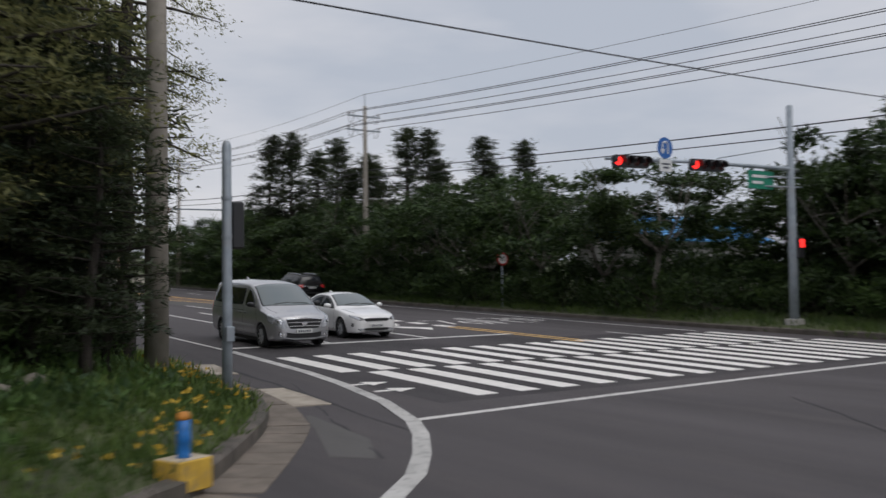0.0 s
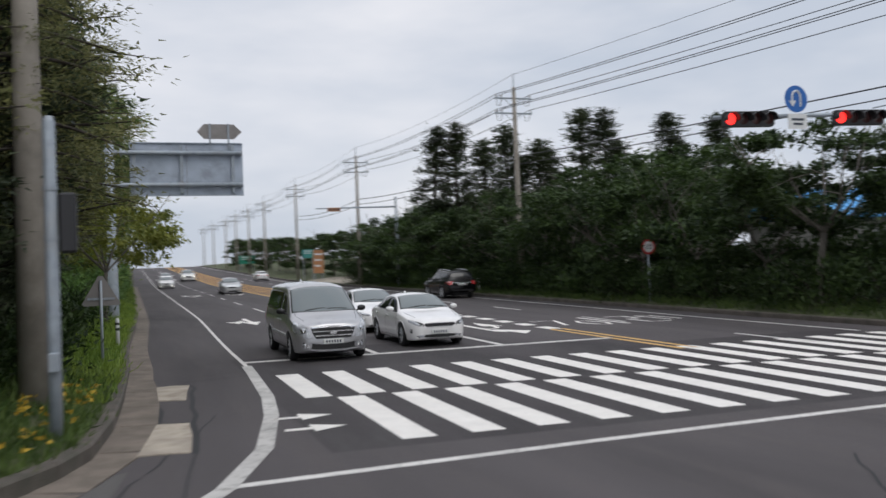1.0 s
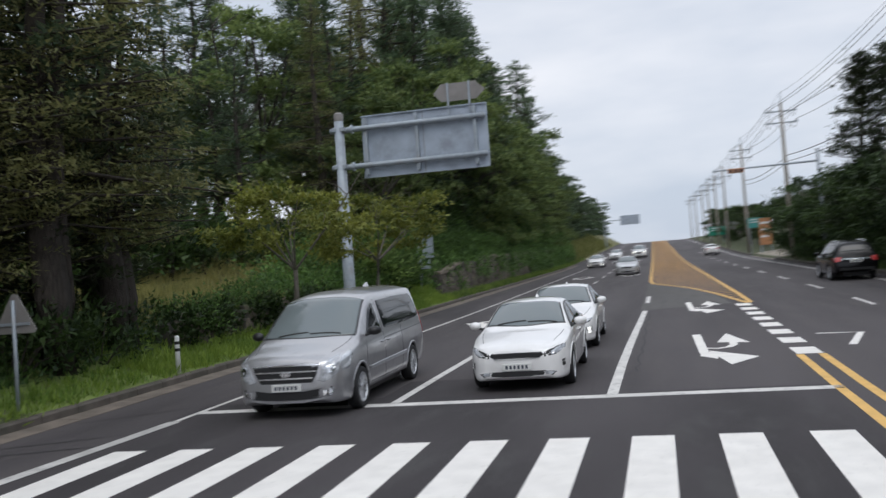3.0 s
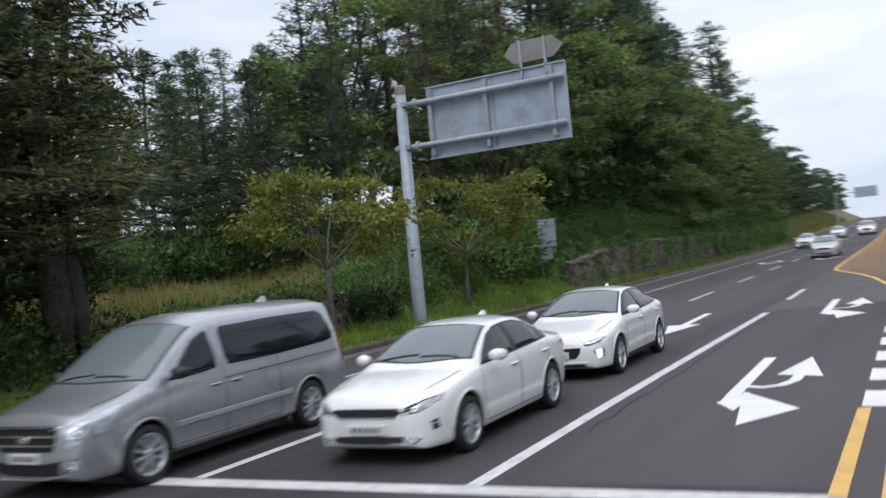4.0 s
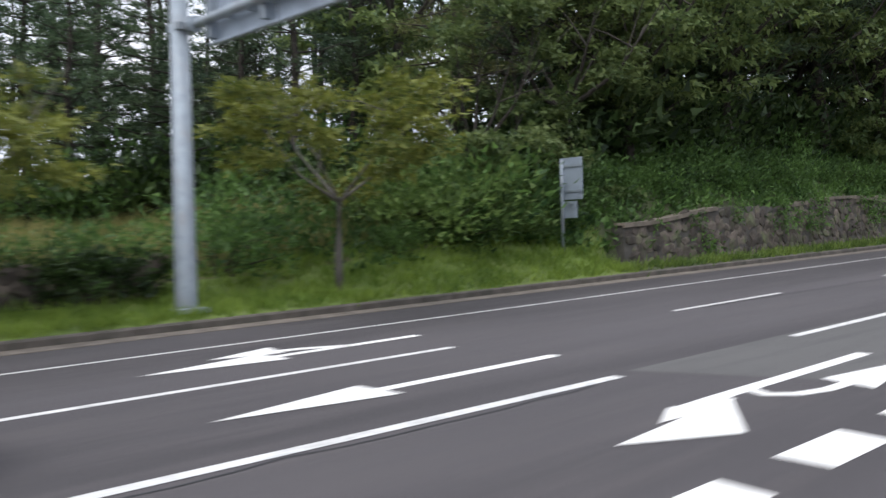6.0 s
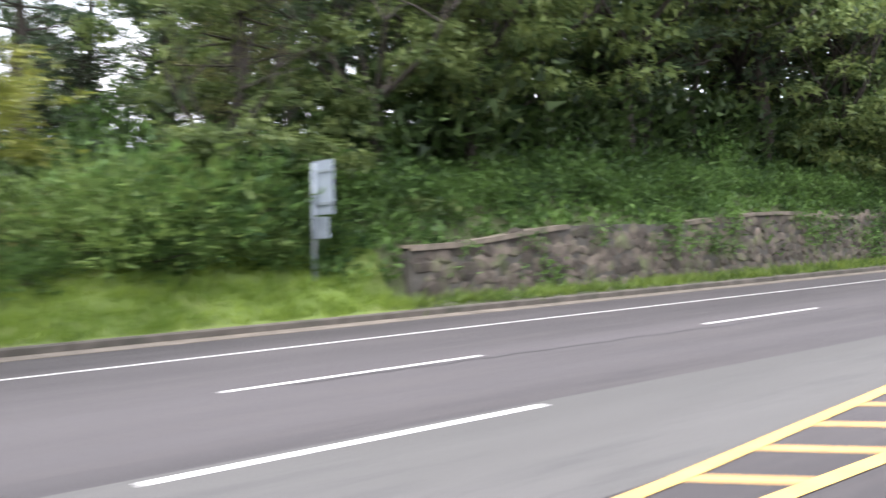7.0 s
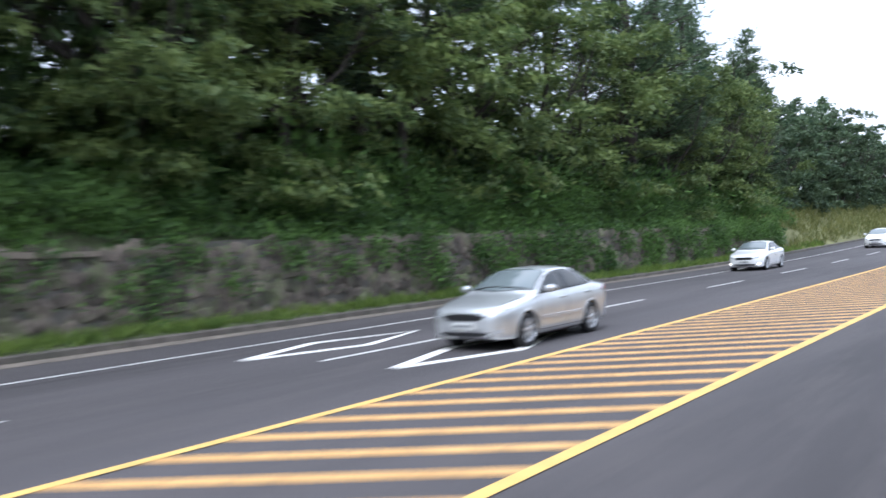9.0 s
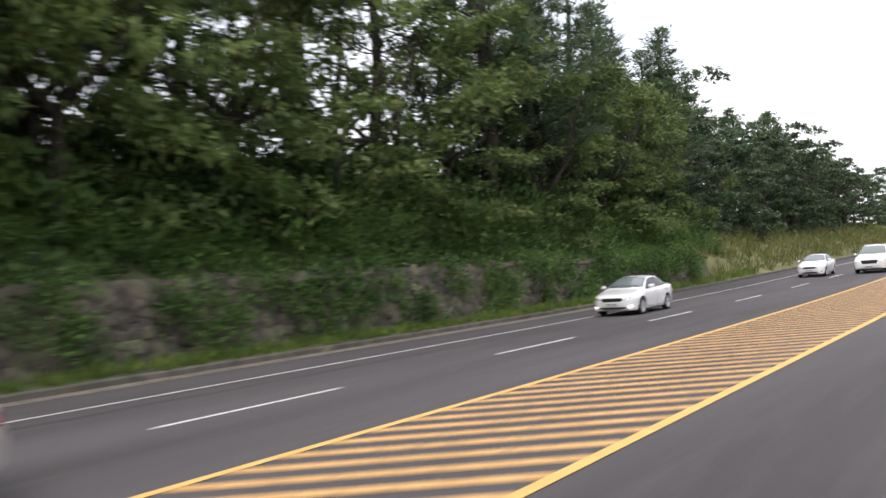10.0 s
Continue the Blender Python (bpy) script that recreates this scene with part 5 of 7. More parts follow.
def signal_mast():
    base = (29.55, 22.2)
    z = land_z(29.4, 22.2)
    m = hub("signal_mast", (0, 0, 0), "tall galvanised mast carrying signals over the lanes", "traffic signal")
    part("pole", Shape().lathe([(0.17, z - 0.2), (0.15, z + 3), (0.11, 8.05), (0.06, 8.1)], 16, "z", (*base, 0)), GALVANISED, m, "", True)
    part("footing", Shape().box(base[0] - 0.25, base[0] + 0.25, base[1] - 0.25, base[1] + 0.25, z - 0.15, z + 0.22, 0.02), WALL_PALE, m, "pale concrete footing")
    tip = (21.9, 23.75)
    pt = lambda u, h: (base[0] + (tip[0] - base[0]) * u, base[1] + (tip[1] - base[1]) * u, h)
    part("arm", Shape().rod([pt(-0.04, 5.72), pt(0, 5.77), pt(0.5, 5.86), pt(1, 5.84)], [0.08, 0.08, 0.06, 0.05], 8), GALVANISED, m, "", True)
    for h in (5.12, 5.46):
        part("sign_arm", Shape().rod([pt(-0.06, h), pt(0.21, h)], 0.03, 6), GALVANISED, m)
    part("stay", Shape().rod([pt(0.0, 6.6), pt(0.42, 6.02)], 0.02, 5), GALVANISED, m)
    for a, b in (((22.08, 23.6), (23.49, 23.36)), ((25.16, 23.05), (26.6, 22.8))):
        signal_head(m, a, b, 5.76)
    n = part("street_sign", Shape().box(27.45, 28.85, 22.42, 22.45, 5.0, 5.65, 0.012), SIGN_GREEN, m, "green sign with unreadable pale bars")
    for k, w in enumerate((0.9, 0.6)):
        part("bar", Shape().box(27.65, 27.65 + w, 22.412, 22.417, 5.4 - 0.22 * k, 5.5 - 0.22 * k), SIGN_WHITE, n)
    cx, cy, cz = 24.09, 23.15, 6.27
    disc = part("turn_sign", Shape().lathe([(0.36, 0), (0.36, 0.02)], 24, "y", (cx, cy, cz)), SIGN_BLUE, m, "round blue sign with a white u-turn arrow")
    u = Shape()
    arc = [(cx + 0.13 * math.cos(t), cz + 0.08 + 0.13 * math.sin(t)) for t in np.linspace(0, math.pi, 9)]
    line = [(cx + 0.13, cz - 0.2)] + arc + [(cx - 0.13, cz - 0.05)]
    for (xa, za), (xb, zb) in zip(line[:-1], line[1:]):
        u.rod([(xa, cy - 0.006, za), (xb, cy - 0.006, zb)], 0.03, 4)
    u.slab([(cx - 0.24, cz - 0.05), (cx - 0.02, cz - 0.05), (cx - 0.13, cz - 0.22)], cy - 0.012, cy - 0.004, "xz")
    part("arrow", u, SIGN_WHITE, disc)
    p = part("sub_plate", Shape().box(cx - 0.3, cx + 0.3, cy - 0.02, cy, 5.47, 5.87), SIGN_WHITE, m, "small white plate with unreadable bars")
    for half, low in ((0.2, 5.69), (0.15, 5.57)):
        part("bar", Shape().box(cx - half, cx + half, cy - 0.025, cy - 0.021, low, low + 0.06), PLATE_INK, p)
    ped = part("walk_signal", Shape().box(29.55, 29.85, 21.92, 22.18, 2.55, 3.3, 0.02), SIGNAL_BLACK, m, "pedestrian signal with its red lamp lit")
    part("lens", Shape().box(29.59, 29.81, 21.90, 21.919, 2.93, 3.23), RED_LIT, ped, "lit red lens")
    return m


def utility_pole(x, y, top, thick=1.0, arms=True, label="concrete utility pole with two cross-arms"):
    z = land_z(x, y)
    p = hub("utility_pole", (x, y, 0), label, "utility pole", "utility poles")
    part("shaft", Shape().lathe([(0.19 * thick, z - 0.3), (0.17 * thick, z + 5), (0.11 * thick, top - 0.9), (0.10 * thick, top - 0.88)], 14), POLE_CONCRETE, p, "", True)
    if arms:
        part("spike", Shape().rod([(0, 0, top - 1.2), (0, 0, top)], 0.035, 6), GALVANISED, p)
        for h, w in ((top - 1.55, 1.25), (top - 2.5, 1.25)):
            a = part("cross_arm", Shape().box(-w, w, 0.1, 0.19, h - 0.05, h + 0.05), GALVANISED, p)
            part("brace", Shape().rod([(-w * 0.55, 0.13, h), (0, 0.12, h - 0.55), (w * 0.55, 0.13, h)], 0.02, 4), GALVANISED, a)
            for k in (-1.15, -0.8, 1.15):
                part("insulator", Shape().lathe([(0.02, 0.05), (0.06, 0.08), (0.03, 0.13), (0.06, 0.17), (0.03, 0.24)], 8, "z", (k, 0.145, h)), BROWN_PLATE, a, "brown insulator")
            for k in (-1.0, 1.0):
                part("jumper", Shape().rod([(k * 1.15, 0.2, h - 0.02), (k * 1.05, 0.25, h - 0.42), (k * 0.85, 0.25, h - 0.45), (k * 0.75, 0.2, h - 0.02)], 0.02, 4), WIRE, a)
    return p


def cable(points, radius, sag, label):
    """One cable from pole to pole."""
    s = Shape()
    line = []
    for a, b in zip(points[:-1], points[1:]):
        a, b = Vector(a), Vector(b)
        for k in range(12):
            t = k / 12
            line.append(a.lerp(b, t) - Vector((0, 0, sag * 4 * t * (1 - t))))
    line.append(Vector(points[-1]))
    s.rod(line, radius, 4)
    return tagged(s.out("overhead_cable", WIRE), label, "cable", "overhead cables")


sign_gantry(6.64, 44.6, land_z(6.64, 44.6) + 0.05, "steel gantry with the back of a large road sign")
pole_signal(6.38, 16.65, land_z(6.38, 16.65) - 0.1)
signal_mast()

POLES = [(38.5, -4.0, 13.2), (30.35, 55.5, 14.66), (28.7, 90.7, 15.45), (28.7, 125.6, 16.6), (28.8, 157.0, 17.4), (29, 180, 18.2), (29, 202, 19.0), (29, 224, 19.6), (29, 258, 21.0), (29, 292, 22.2), (45.0, -60.0, 13.2)]
for x, y, top in POLES:
    utility_pole(x, y, top)
chain = [POLES[-1]] + POLES[:-1]
for dx, dz in ((-1.15, -1.3), (-0.8, -1.3), (1.15, -1.3), (-1.15, -2.25), (-0.8, -2.25), (1.15, -2.25), (0.0, -0.05)):
    cable([(x + dx, y + 0.14, top + dz) for x, y, top in chain], 0.02 if dz < -0.1 else 0.012, 0.5, "black overhead cable between the utility poles")
cable([(x + 0.2, y, top - 5.2) for x, y, top in chain[:5]], 0.03, 0.45, "thick black communication cable between poles")
cable([(x + 0.2, y, top - 5.7) for x, y, top in chain[:5]], 0.025, 0.4, "black communication cable between poles")
utility_pole(5.9, 19.05, 12.5, 1.2, arms=False, label="tall plain concrete pole at the corner")
utility_pole(42.0, 22.5, 10.4, arms=False, label="plain concrete pole behind the far trees")
cable([(5.9, 19.05, 7.7), (42.0, 22.5, 9.3)], 0.022, 0.15, "black cable across the junction")


def marker_post(x, y):
    z = land_z(x, y)
    p = hub("hydrant_marker", (x, y, z), "blue post with an orange cap on a yellow block", "marker post", turn=24)
    p.scale = (0.75, 0.75, 0.8)
    b = part("block", Shape().box(-0.29, 0.29, -0.24, 0.24, -0.12, 0.27, 0.015), YELLOW_BLOCK, p, "yellow painted concrete block")
    part("top_face", Shape().box(-0.275, 0.275, -0.225, 0.225, 0.268, 0.276), BLOCK_TOP, b, "pale worn top")
    c = part("post", Shape().lathe([(0.095, 0.27), (0.088, 0.3), (0.088, 0.46), (0.094, 0.48), (0.094, 0.56), (0.088, 0.58), (0.088, 0.74)], 18), BLUE_POST, p, "blue enamelled post", True)
    part("cap", Shape().lathe([(0.075, 0.74), (0.092, 0.75), (0.092, 0.79), (0.07, 0.83), (0.02, 0.845)], 18), ORANGE_CAP, c, "orange cap", True)
    return p


def triangle_sign(x, y):
    z = land_z(x, y)
    p = hub("warning_sign", (x, y, z), "grey back of a triangular warning sign on a post", "road sign")
    part("post", Shape().lathe([(0.035, -0.2), (0.035, 1.95)], 8), GALVANISED, p, "", True)
    part("plate", Shape().slab([(-0.42, 1.42), (-0.38, 1.36), (0.38, 1.36), (0.42, 1.42), (0.05, 2.06), (-0.05, 2.06)], 0.04, 0.06, "xz"), BROWN_PLATE, p)
    part("rail", Shape().box(-0.3, 0.3, 0.015, 0.04, 1.5, 1.55), GALVANISED, p)


def delineator(x, y):
    z = land_z(x, y)
    p = hub("delineator_post", (x, y, z), "white roadside post with black bands", "delineator post", "roadside posts")
    part("post", Shape().lathe([(0.06, -0.1), (0.055, 0.8), (0.04, 0.86)], 12), POST_WHITE, p, "", True)
    for h in (0.5, 0.66):
        part("band", Shape().lathe([(0.0595, h), (0.0585, h + 0.07)], 12), BLACK_TRIM, p, "black band")


def back_sign(x, y):
    z = land_z(x, y)
    p = hub("information_sign", (x, y, z), "grey back of two stacked sign plates on a post", "road sign")
    part("post", Shape().lathe([(0.05, -0.3), (0.05, 2.75)], 10), GALVANISED, p, "", True)
    a = part("plate", Shape().box(-0.12, 0.72, 0.06, 0.085, 1.55, 2.8), SIGN_BACK, p, "aluminium plate")
    for h in (1.8, 2.55):
        part("rail", Shape().box(-0.1, 0.7, 0.03, 0.06, h - 0.03, h + 0.03), GALVANISED, a)
    part("plate", Shape().box(-0.1, 0.5, 0.06, 0.085, 1.0, 1.5), SIGN_BACK, p, "aluminium plate")


def limit_sign(x, y):
    z = land_z(x, y)
    p = hub("weight_sign", (x, y, z), "round red and white sign with a black number on a post", "road sign")
    part("post", Shape().lathe([(0.04, -0.2), (0.04, 2.75)], 8), GALVANISED, p, "", True)
    d = part("disc", Shape().lathe([(0.34, -0.06), (0.34, -0.045)], 24, "y", (0, 0, 2.42)), SIGN_RED, p, "red rim")
    part("face", Shape().lathe([(0.25, -0.068), (0.25, -0.061)], 24, "y", (0, 0, 2.42)), SIGN_WHITE, d, "white face")
    txt = bpy.data.curves.new("number", "FONT")
    txt.body, txt.size, txt.extrude, txt.align_x, txt.align_y = "10", 0.34, 0.003, "CENTER", "CENTER"
    ob = new("number", txt)
    dg = bpy.context.evaluated_depsgraph_get()
    me = bpy.data.meshes.new_from_object(ob.evaluated_get(dg))
    bpy.data.objects.remove(ob)
    me.materials.clear()
    me.materials.append(PLATE_INK)
    t = new("number", me)
    t.parent = d
    t.matrix_basis = pose(0, -0.074, 2.42, 90, 0, 0)


marker_post(3.85, 11.0)
triangle_sign(6.68, 26.35)
for x, y in ((6.95, 31.4), (29.2, 60.0)):
    delineator(x, y)
back_sign(6.15, 57.1)
limit_sign(29.2, 39.0)


def far_mast():
    y = 79.0
    z = land_z(29.2, y)
    m = hub("far_signal_mast", (0, 0, 0), "distant mast with an amber signal over the lanes", "traffic signal")
    part("pole", Shape().lathe([(0.14, z - 0.2), (0.1, 9.3)], 12, "z", (29.2, y, 0)), GALVANISED, m, "", True)
    part("arm", Shape().rod([(29.2, y, 8.45), (22.2, y, 8.35)], [0.08, 0.05], 8), GALVANISED, m)
    h = part("signal_head", Shape().box(23.2, 24.3, y - 0.12, y + 0.1, 8.1, 8.42, 0.03), SIGN_ORANGE, m, "orange-backed signal head")
    for k in range(3):
        part("lens", Shape().lathe([(0.12, -0.15), (0.12, -0.125)], 12, "y", (23.4 + 0.35 * k, y, 8.26)), LENS_DARK, h)


def far_board(x, y, w, h, base, mat, label, bars=3):
    z = land_z(x, y)
    b = hub("roadside_board", (x, y, z), label, "road sign")
    for k in (-0.4, 0.4):
        part("leg", Shape().lathe([(0.05, -0.2), (0.05, base + h)], 8, "z", (k * w, 0.08, 0)), GALVANISED, b)
    p = part("panel", Shape().box(-w / 2, w / 2, -0.03, 0.03, base, base + h, 0.01), mat, b)
    for k in range(bars):
        zz = base + h * (0.78 - 0.25 * k)
        part("bar", Shape().box(-w * 0.36, w * (0.36 - 0.08 * k), -0.036, -0.031, zz, zz + h * 0.08), SIGN_WHITE, p, "unreadable pale bar")


far_mast()
far_board(29.6, 116.0, 1.3, 2.9, 0.9, SIGN_ORANGE, "orange roadside board with pale bars")
far_board(28.9, 119.0, 1.5, 1.1, 2.9, SIGN_TEAL, "teal roadside board with pale bars", 2)
far_board(29.2, 186.0, 3.0, 1.6, 1.6, SIGN_GREEN, "distant green direction board", 2)


def far_gantry():
    y = 226.0
    z = land_z(7.0, y)
    g = hub("far_sign_gantry", (7.0, y, z), "distant gantry with a grey-blue sign board", "road sign")
    part("post", Shape().lathe([(0.2, -0.2), (0.15, 6.8)], 10), GALVANISED, g)
    part("arm", Shape().rod([(0, 0, 6.2), (7.5, 0, 6.2)], 0.1, 8), GALVANISED, g)
    part("panel", Shape().box(3.6, 8.0, -0.1, -0.04, 5.0, 7.2), SIGN_BACK, g)


far_gantry()


def shed():
    x, y = 41.5, 39.0
    z = land_z(x, y)
    h = hub("shed", (x, y, z), "low building with a bright blue sheet roof behind the trees", "building")
    w = part("wall", Shape().box(-4.5, 4.5, -3, 3, -0.2, 2.9), WALL_PALE, h, "pale plastered wall")
    for k in (-2.6, 0.2):
        wd = part("window", Shape().box(k, k + 1.3, -3.04, -3.0, 1.1, 2.1), GLASS_DARK, h, "dark window")
        part("frame", Shape().box(k - 0.06, k + 1.36, -3.06, -3.041, 1.02, 1.09).box(k - 0.06, k + 1.36, -3.06, -3.041, 2.11, 2.17), POST_WHITE, wd)
    for sg in (-1, 1):
        r = part("roof_side", Shape().rings([[(-5, sg * 3.6, 2.75), (5, sg * 3.6, 2.75), (5, 0, 4.3), (-5, 0, 4.3)], [(-5, sg * 3.6, 2.83), (5, sg * 3.6, 2.83), (5, 0, 4.38), (-5, 0, 4.38)]], True, True), ROOF_BLUE, h, "blue sheet roof")
        s = Shape()
        for k in range(21):
            xx = -5 + 0.5 * k
            s.rod([(xx, sg * 3.6, 2.85), (xx, 0.02 * sg, 4.4)], 0.03, 4)
        part("seams", s, ROOF_BLUE, r)


shed()


def rubble(x, y, size, seed):
    """A loose stone lying in the weeds."""
    me = stone_mesh(seed, size, size * 0.8, size * 0.55)
    me.materials.append(STONE_PALE)
    ob = new("loose_stone", me)
    ob.matrix_basis = pose(x, y, land_z(x, y) + size * 0.25, 0, 0, seed * 47 % 360)
    return tagged(ob, "pale rough stone lying in the weeds", "stone", "loose stones at the corner")


for k, (x, y, size) in enumerate(((4.6, 18.3, 0.2), (4.2, 17.5, 0.14), (5.0, 18.0, 0.12), (3.3, 16.0, 0.2), (2.6, 14.6, 0.24), (1.9, 13.9, 0.17), (3.8, 16.9, 0.11), (0.9, 12.6, 0.2))):
    rubble(x, y, size, 300 + k)

# ---- vehicles ----
class CarForm:
    """A car's skin by lines along its length; the nose is at y = 0 and looks along -y."""

    def __init__(self, length, half, wheels, radius, top, edge, edge_wide, belt, plan, belt_in=0.94, sill=0.2, nose_low=0.2, tail_low=0.27):
        self.length, self.half, self.wheels, self.radius = length, half, wheels, radius
        self.lines = {"top": top, "edge": edge, "edge_wide": edge_wide, "belt": belt, "plan": plan}
        self.belt_in, self.sill, self.nose_low, self.tail_low = belt_in, sill, nose_low, tail_low
        self.known = {}

    def line(self, name, y):
        """A line's value, rounded at its corners."""
        soft = {"plan": 0.03, "top": 0.07, "edge": 0.07, "edge_wide": 0.08, "belt": 0.08}[name] * min(1.0, 0.25 + min(y, self.length - y) * 2.5)
        k = np.linspace(-1, 1, 9) * max(0.0, soft)
        pts = self.lines[name]
        return float(np.mean(np.interp(y + k, [p[0] for p in pts], [p[1] for p in pts])))

    def base(self, y):
        return float(np.interp(y, [0, 0.1, 0.5, 0.8, self.length - 0.8, self.length - 0.3, self.length], [self.nose_low + 0.06, self.nose_low, self.nose_low - 0.01, self.sill, self.sill, self.tail_low, self.tail_low + 0.1]))

    def low(self, y):
        z = self.base(y)
        for c in self.wheels:
            r = self.radius + 0.05
            if abs(y - c) < r:
                z = max(z, self.radius + math.sqrt(r * r - (y - c) ** 2))
        return z

    def section(self, y):
        """Half of the car's outline across, from under the middle out, up the side and in over the top."""
        key = round(y, 4)
        if key in self.known:
            return self.known[key]
        w = self.half * self.line("plan", y)
        zl, z0, zb, zt, ze = self.low(y), self.base(y), self.line("belt", y), self.line("top", y), self.line("edge", y)
        wb = w * self.belt_in
        we = min(self.line("edge_wide", y), wb * 0.985)
        ze = max(ze, zb + 0.012)
        zt = max(zt, ze + 0.012)
        pts = [(0.0, zl), (0.86 * w, zl)]
        for s, k in ((0.0, 0.93), (0.04, 0.955), (0.1, 0.968), (0.2, 0.978), (0.34, 0.987), (0.5, 0.997), (0.62, 1.0), (0.72, 0.998), (0.82, 0.988), (0.9, 0.974), (0.96, 0.958)):
            f = (s - 0.72) / 0.28
            x = w * k if s < 0.72 else w * (0.998 + (self.belt_in - 0.998) * f * f)
            pts.append((x, max(zl, z0 + s * (zb - z0))))
        for k in range(8):
            f = k / 7
            pts.append((wb + (we - wb) * f + 0.10 * (ze - zb) * f * (1 - f), zb + (ze - zb) * (f if f < 0.86 else f + 0.0)))
        for k in range(1, 11):
            f = 1 - k / 10
            pts.append((we * f, ze + (zt - ze) * (1 - f ** 2.6)))
        self.known[key] = pts
        return pts

    def side_x(self, y, z):
        """How far out the side stands at y and z."""
        pts = self.section(y)[2:21]
        return float(np.interp(z, [p[1] for p in pts], [p[0] for p in pts]))

    def top_z(self, x, y):
        """The height of the bonnet, glass or roof at x and y."""
        pts = self.section(y)[13:][::-1]
        return float(np.interp(abs(x), [p[0] for p in pts], [p[1] for p in pts]))

    def end_y(self, x, z, front=True):
        """Where the nose or the tail stands at x and z."""
        for k in range(110):
            d = 0.01 * k
            y = d if front else self.length - d
            pts = self.section(round(y, 3))
            if z > pts[-1][1]:
                continue
            edge = self.side_x(y, z) if z < pts[20][1] else float(np.interp(z, [p[1] for p in pts[20:]], [p[0] for p in pts[20:]]))
            if abs(x) < edge:
                return y
        return 0.5 if front else self.length - 0.5


def skin_patch(outline, place, out=0.012, fine=3, inner=(0.96, 0.66, 0.33)):
    """A plate with a free outline that follows the skin; place(a, b, out) gives its points."""
    pts = []
    for i, (a, b) in enumerate(outline):
        a2, b2 = outline[(i + 1) % len(outline)]
        pts += [(a + (a2 - a) * k / fine, b + (b2 - b) * k / fine) for k in range(fine)]
    ca, cb = sum(p[0] for p in pts) / len(pts), sum(p[1] for p in pts) / len(pts)
    s = Shape()
    rings = []
    for k, o in [(1.0, -0.03), (1.0, out * 0.5)] + [(k, out) for k in inner]:
        rings.append([place(ca + (a - ca) * k, cb + (b - cb) * k, o) for a, b in pts])
    s.rings(rings)
    n, last = len(pts), (len(rings) - 1) * len(pts)
    s.v.append(tuple(place(ca, cb, out)))
    m = len(s.v) - 1
    s.f += [(last + i, last + (i + 1) % n, m) for i in range(n)]
    return s


def side_patch(form, outline, sign, out=0.006):
    return skin_patch(outline, lambda y, z, o: (sign * (form.side_x(y, z) + o), y, z), out)


def top_patch(form, outline, out=0.008):
    return skin_patch(outline, lambda x, y, o: (x, y, form.top_z(x, y) + o * 1.3), out, 2)


def face_patch(form, outline, front=True, out=0.012):
    sg = -1 if front else 1
    return skin_patch(outline, lambda x, z, o: (x, form.end_y(x, z, front) + sg * o, z), out)


def ribbon_side(form, line, width, sign, out=0.004):
    """A narrow strip on the car's side along (y, z) points."""
    s = Shape()
    rings = []
    for i, (y, z) in enumerate(line):
        a, b = line[max(0, i - 1)], line[min(len(line) - 1, i + 1)]
        w = Vector((b[0] - a[0], b[1] - a[1])).normalized()
        n = (-w.y * width / 2, w.x * width / 2)
        q = []
        for k, o in ((-1, -0.01), (-0.8, out), (0.8, out), (1, -0.01)):
            yy, zz = y + n[0] * k, z + n[1] * k
            q.append((sign * (form.side_x(yy, zz) + o), yy, zz))
        rings.append(q)
    s.rings(rings, closed=False)
    return s


def fine_line(line, step=0.06):
    out = []
    for a, b in zip(line[:-1], line[1:]):
        k = max(1, int(math.hypot(b[0] - a[0], b[1] - a[1]) / step))
        out += [(a[0] + (b[0] - a[0]) * i / k, a[1] + (b[1] - a[1]) * i / k) for i in range(k)]
    return out + [line[-1]]


def glass_outline(form, y_low, y_high, bow_low, bow_high, gap=0.05, rear=False):
    """A windscreen between its lower and upper edge, its sides along the pillars."""
    sides = np.linspace(y_low, y_high, 9)
    x0, x1 = form.line("edge_wide", y_low) - gap, form.line("edge_wide", y_high) - gap
    sg = 1 if rear else -1
    low = [(x, y_low + sg * bow_low * (1 - (x / x0) ** 2)) for x in np.linspace(-x0, x0, 13)]
    right = [(form.line("edge_wide", y) - gap, y) for y in sides[1:-1]]
    high = [(x, y_high + sg * bow_high * (1 - (x / x1) ** 2)) for x in np.linspace(x1, -x1, 13)]
    return low + right + high + [(-x, y) for x, y in reversed(right)]


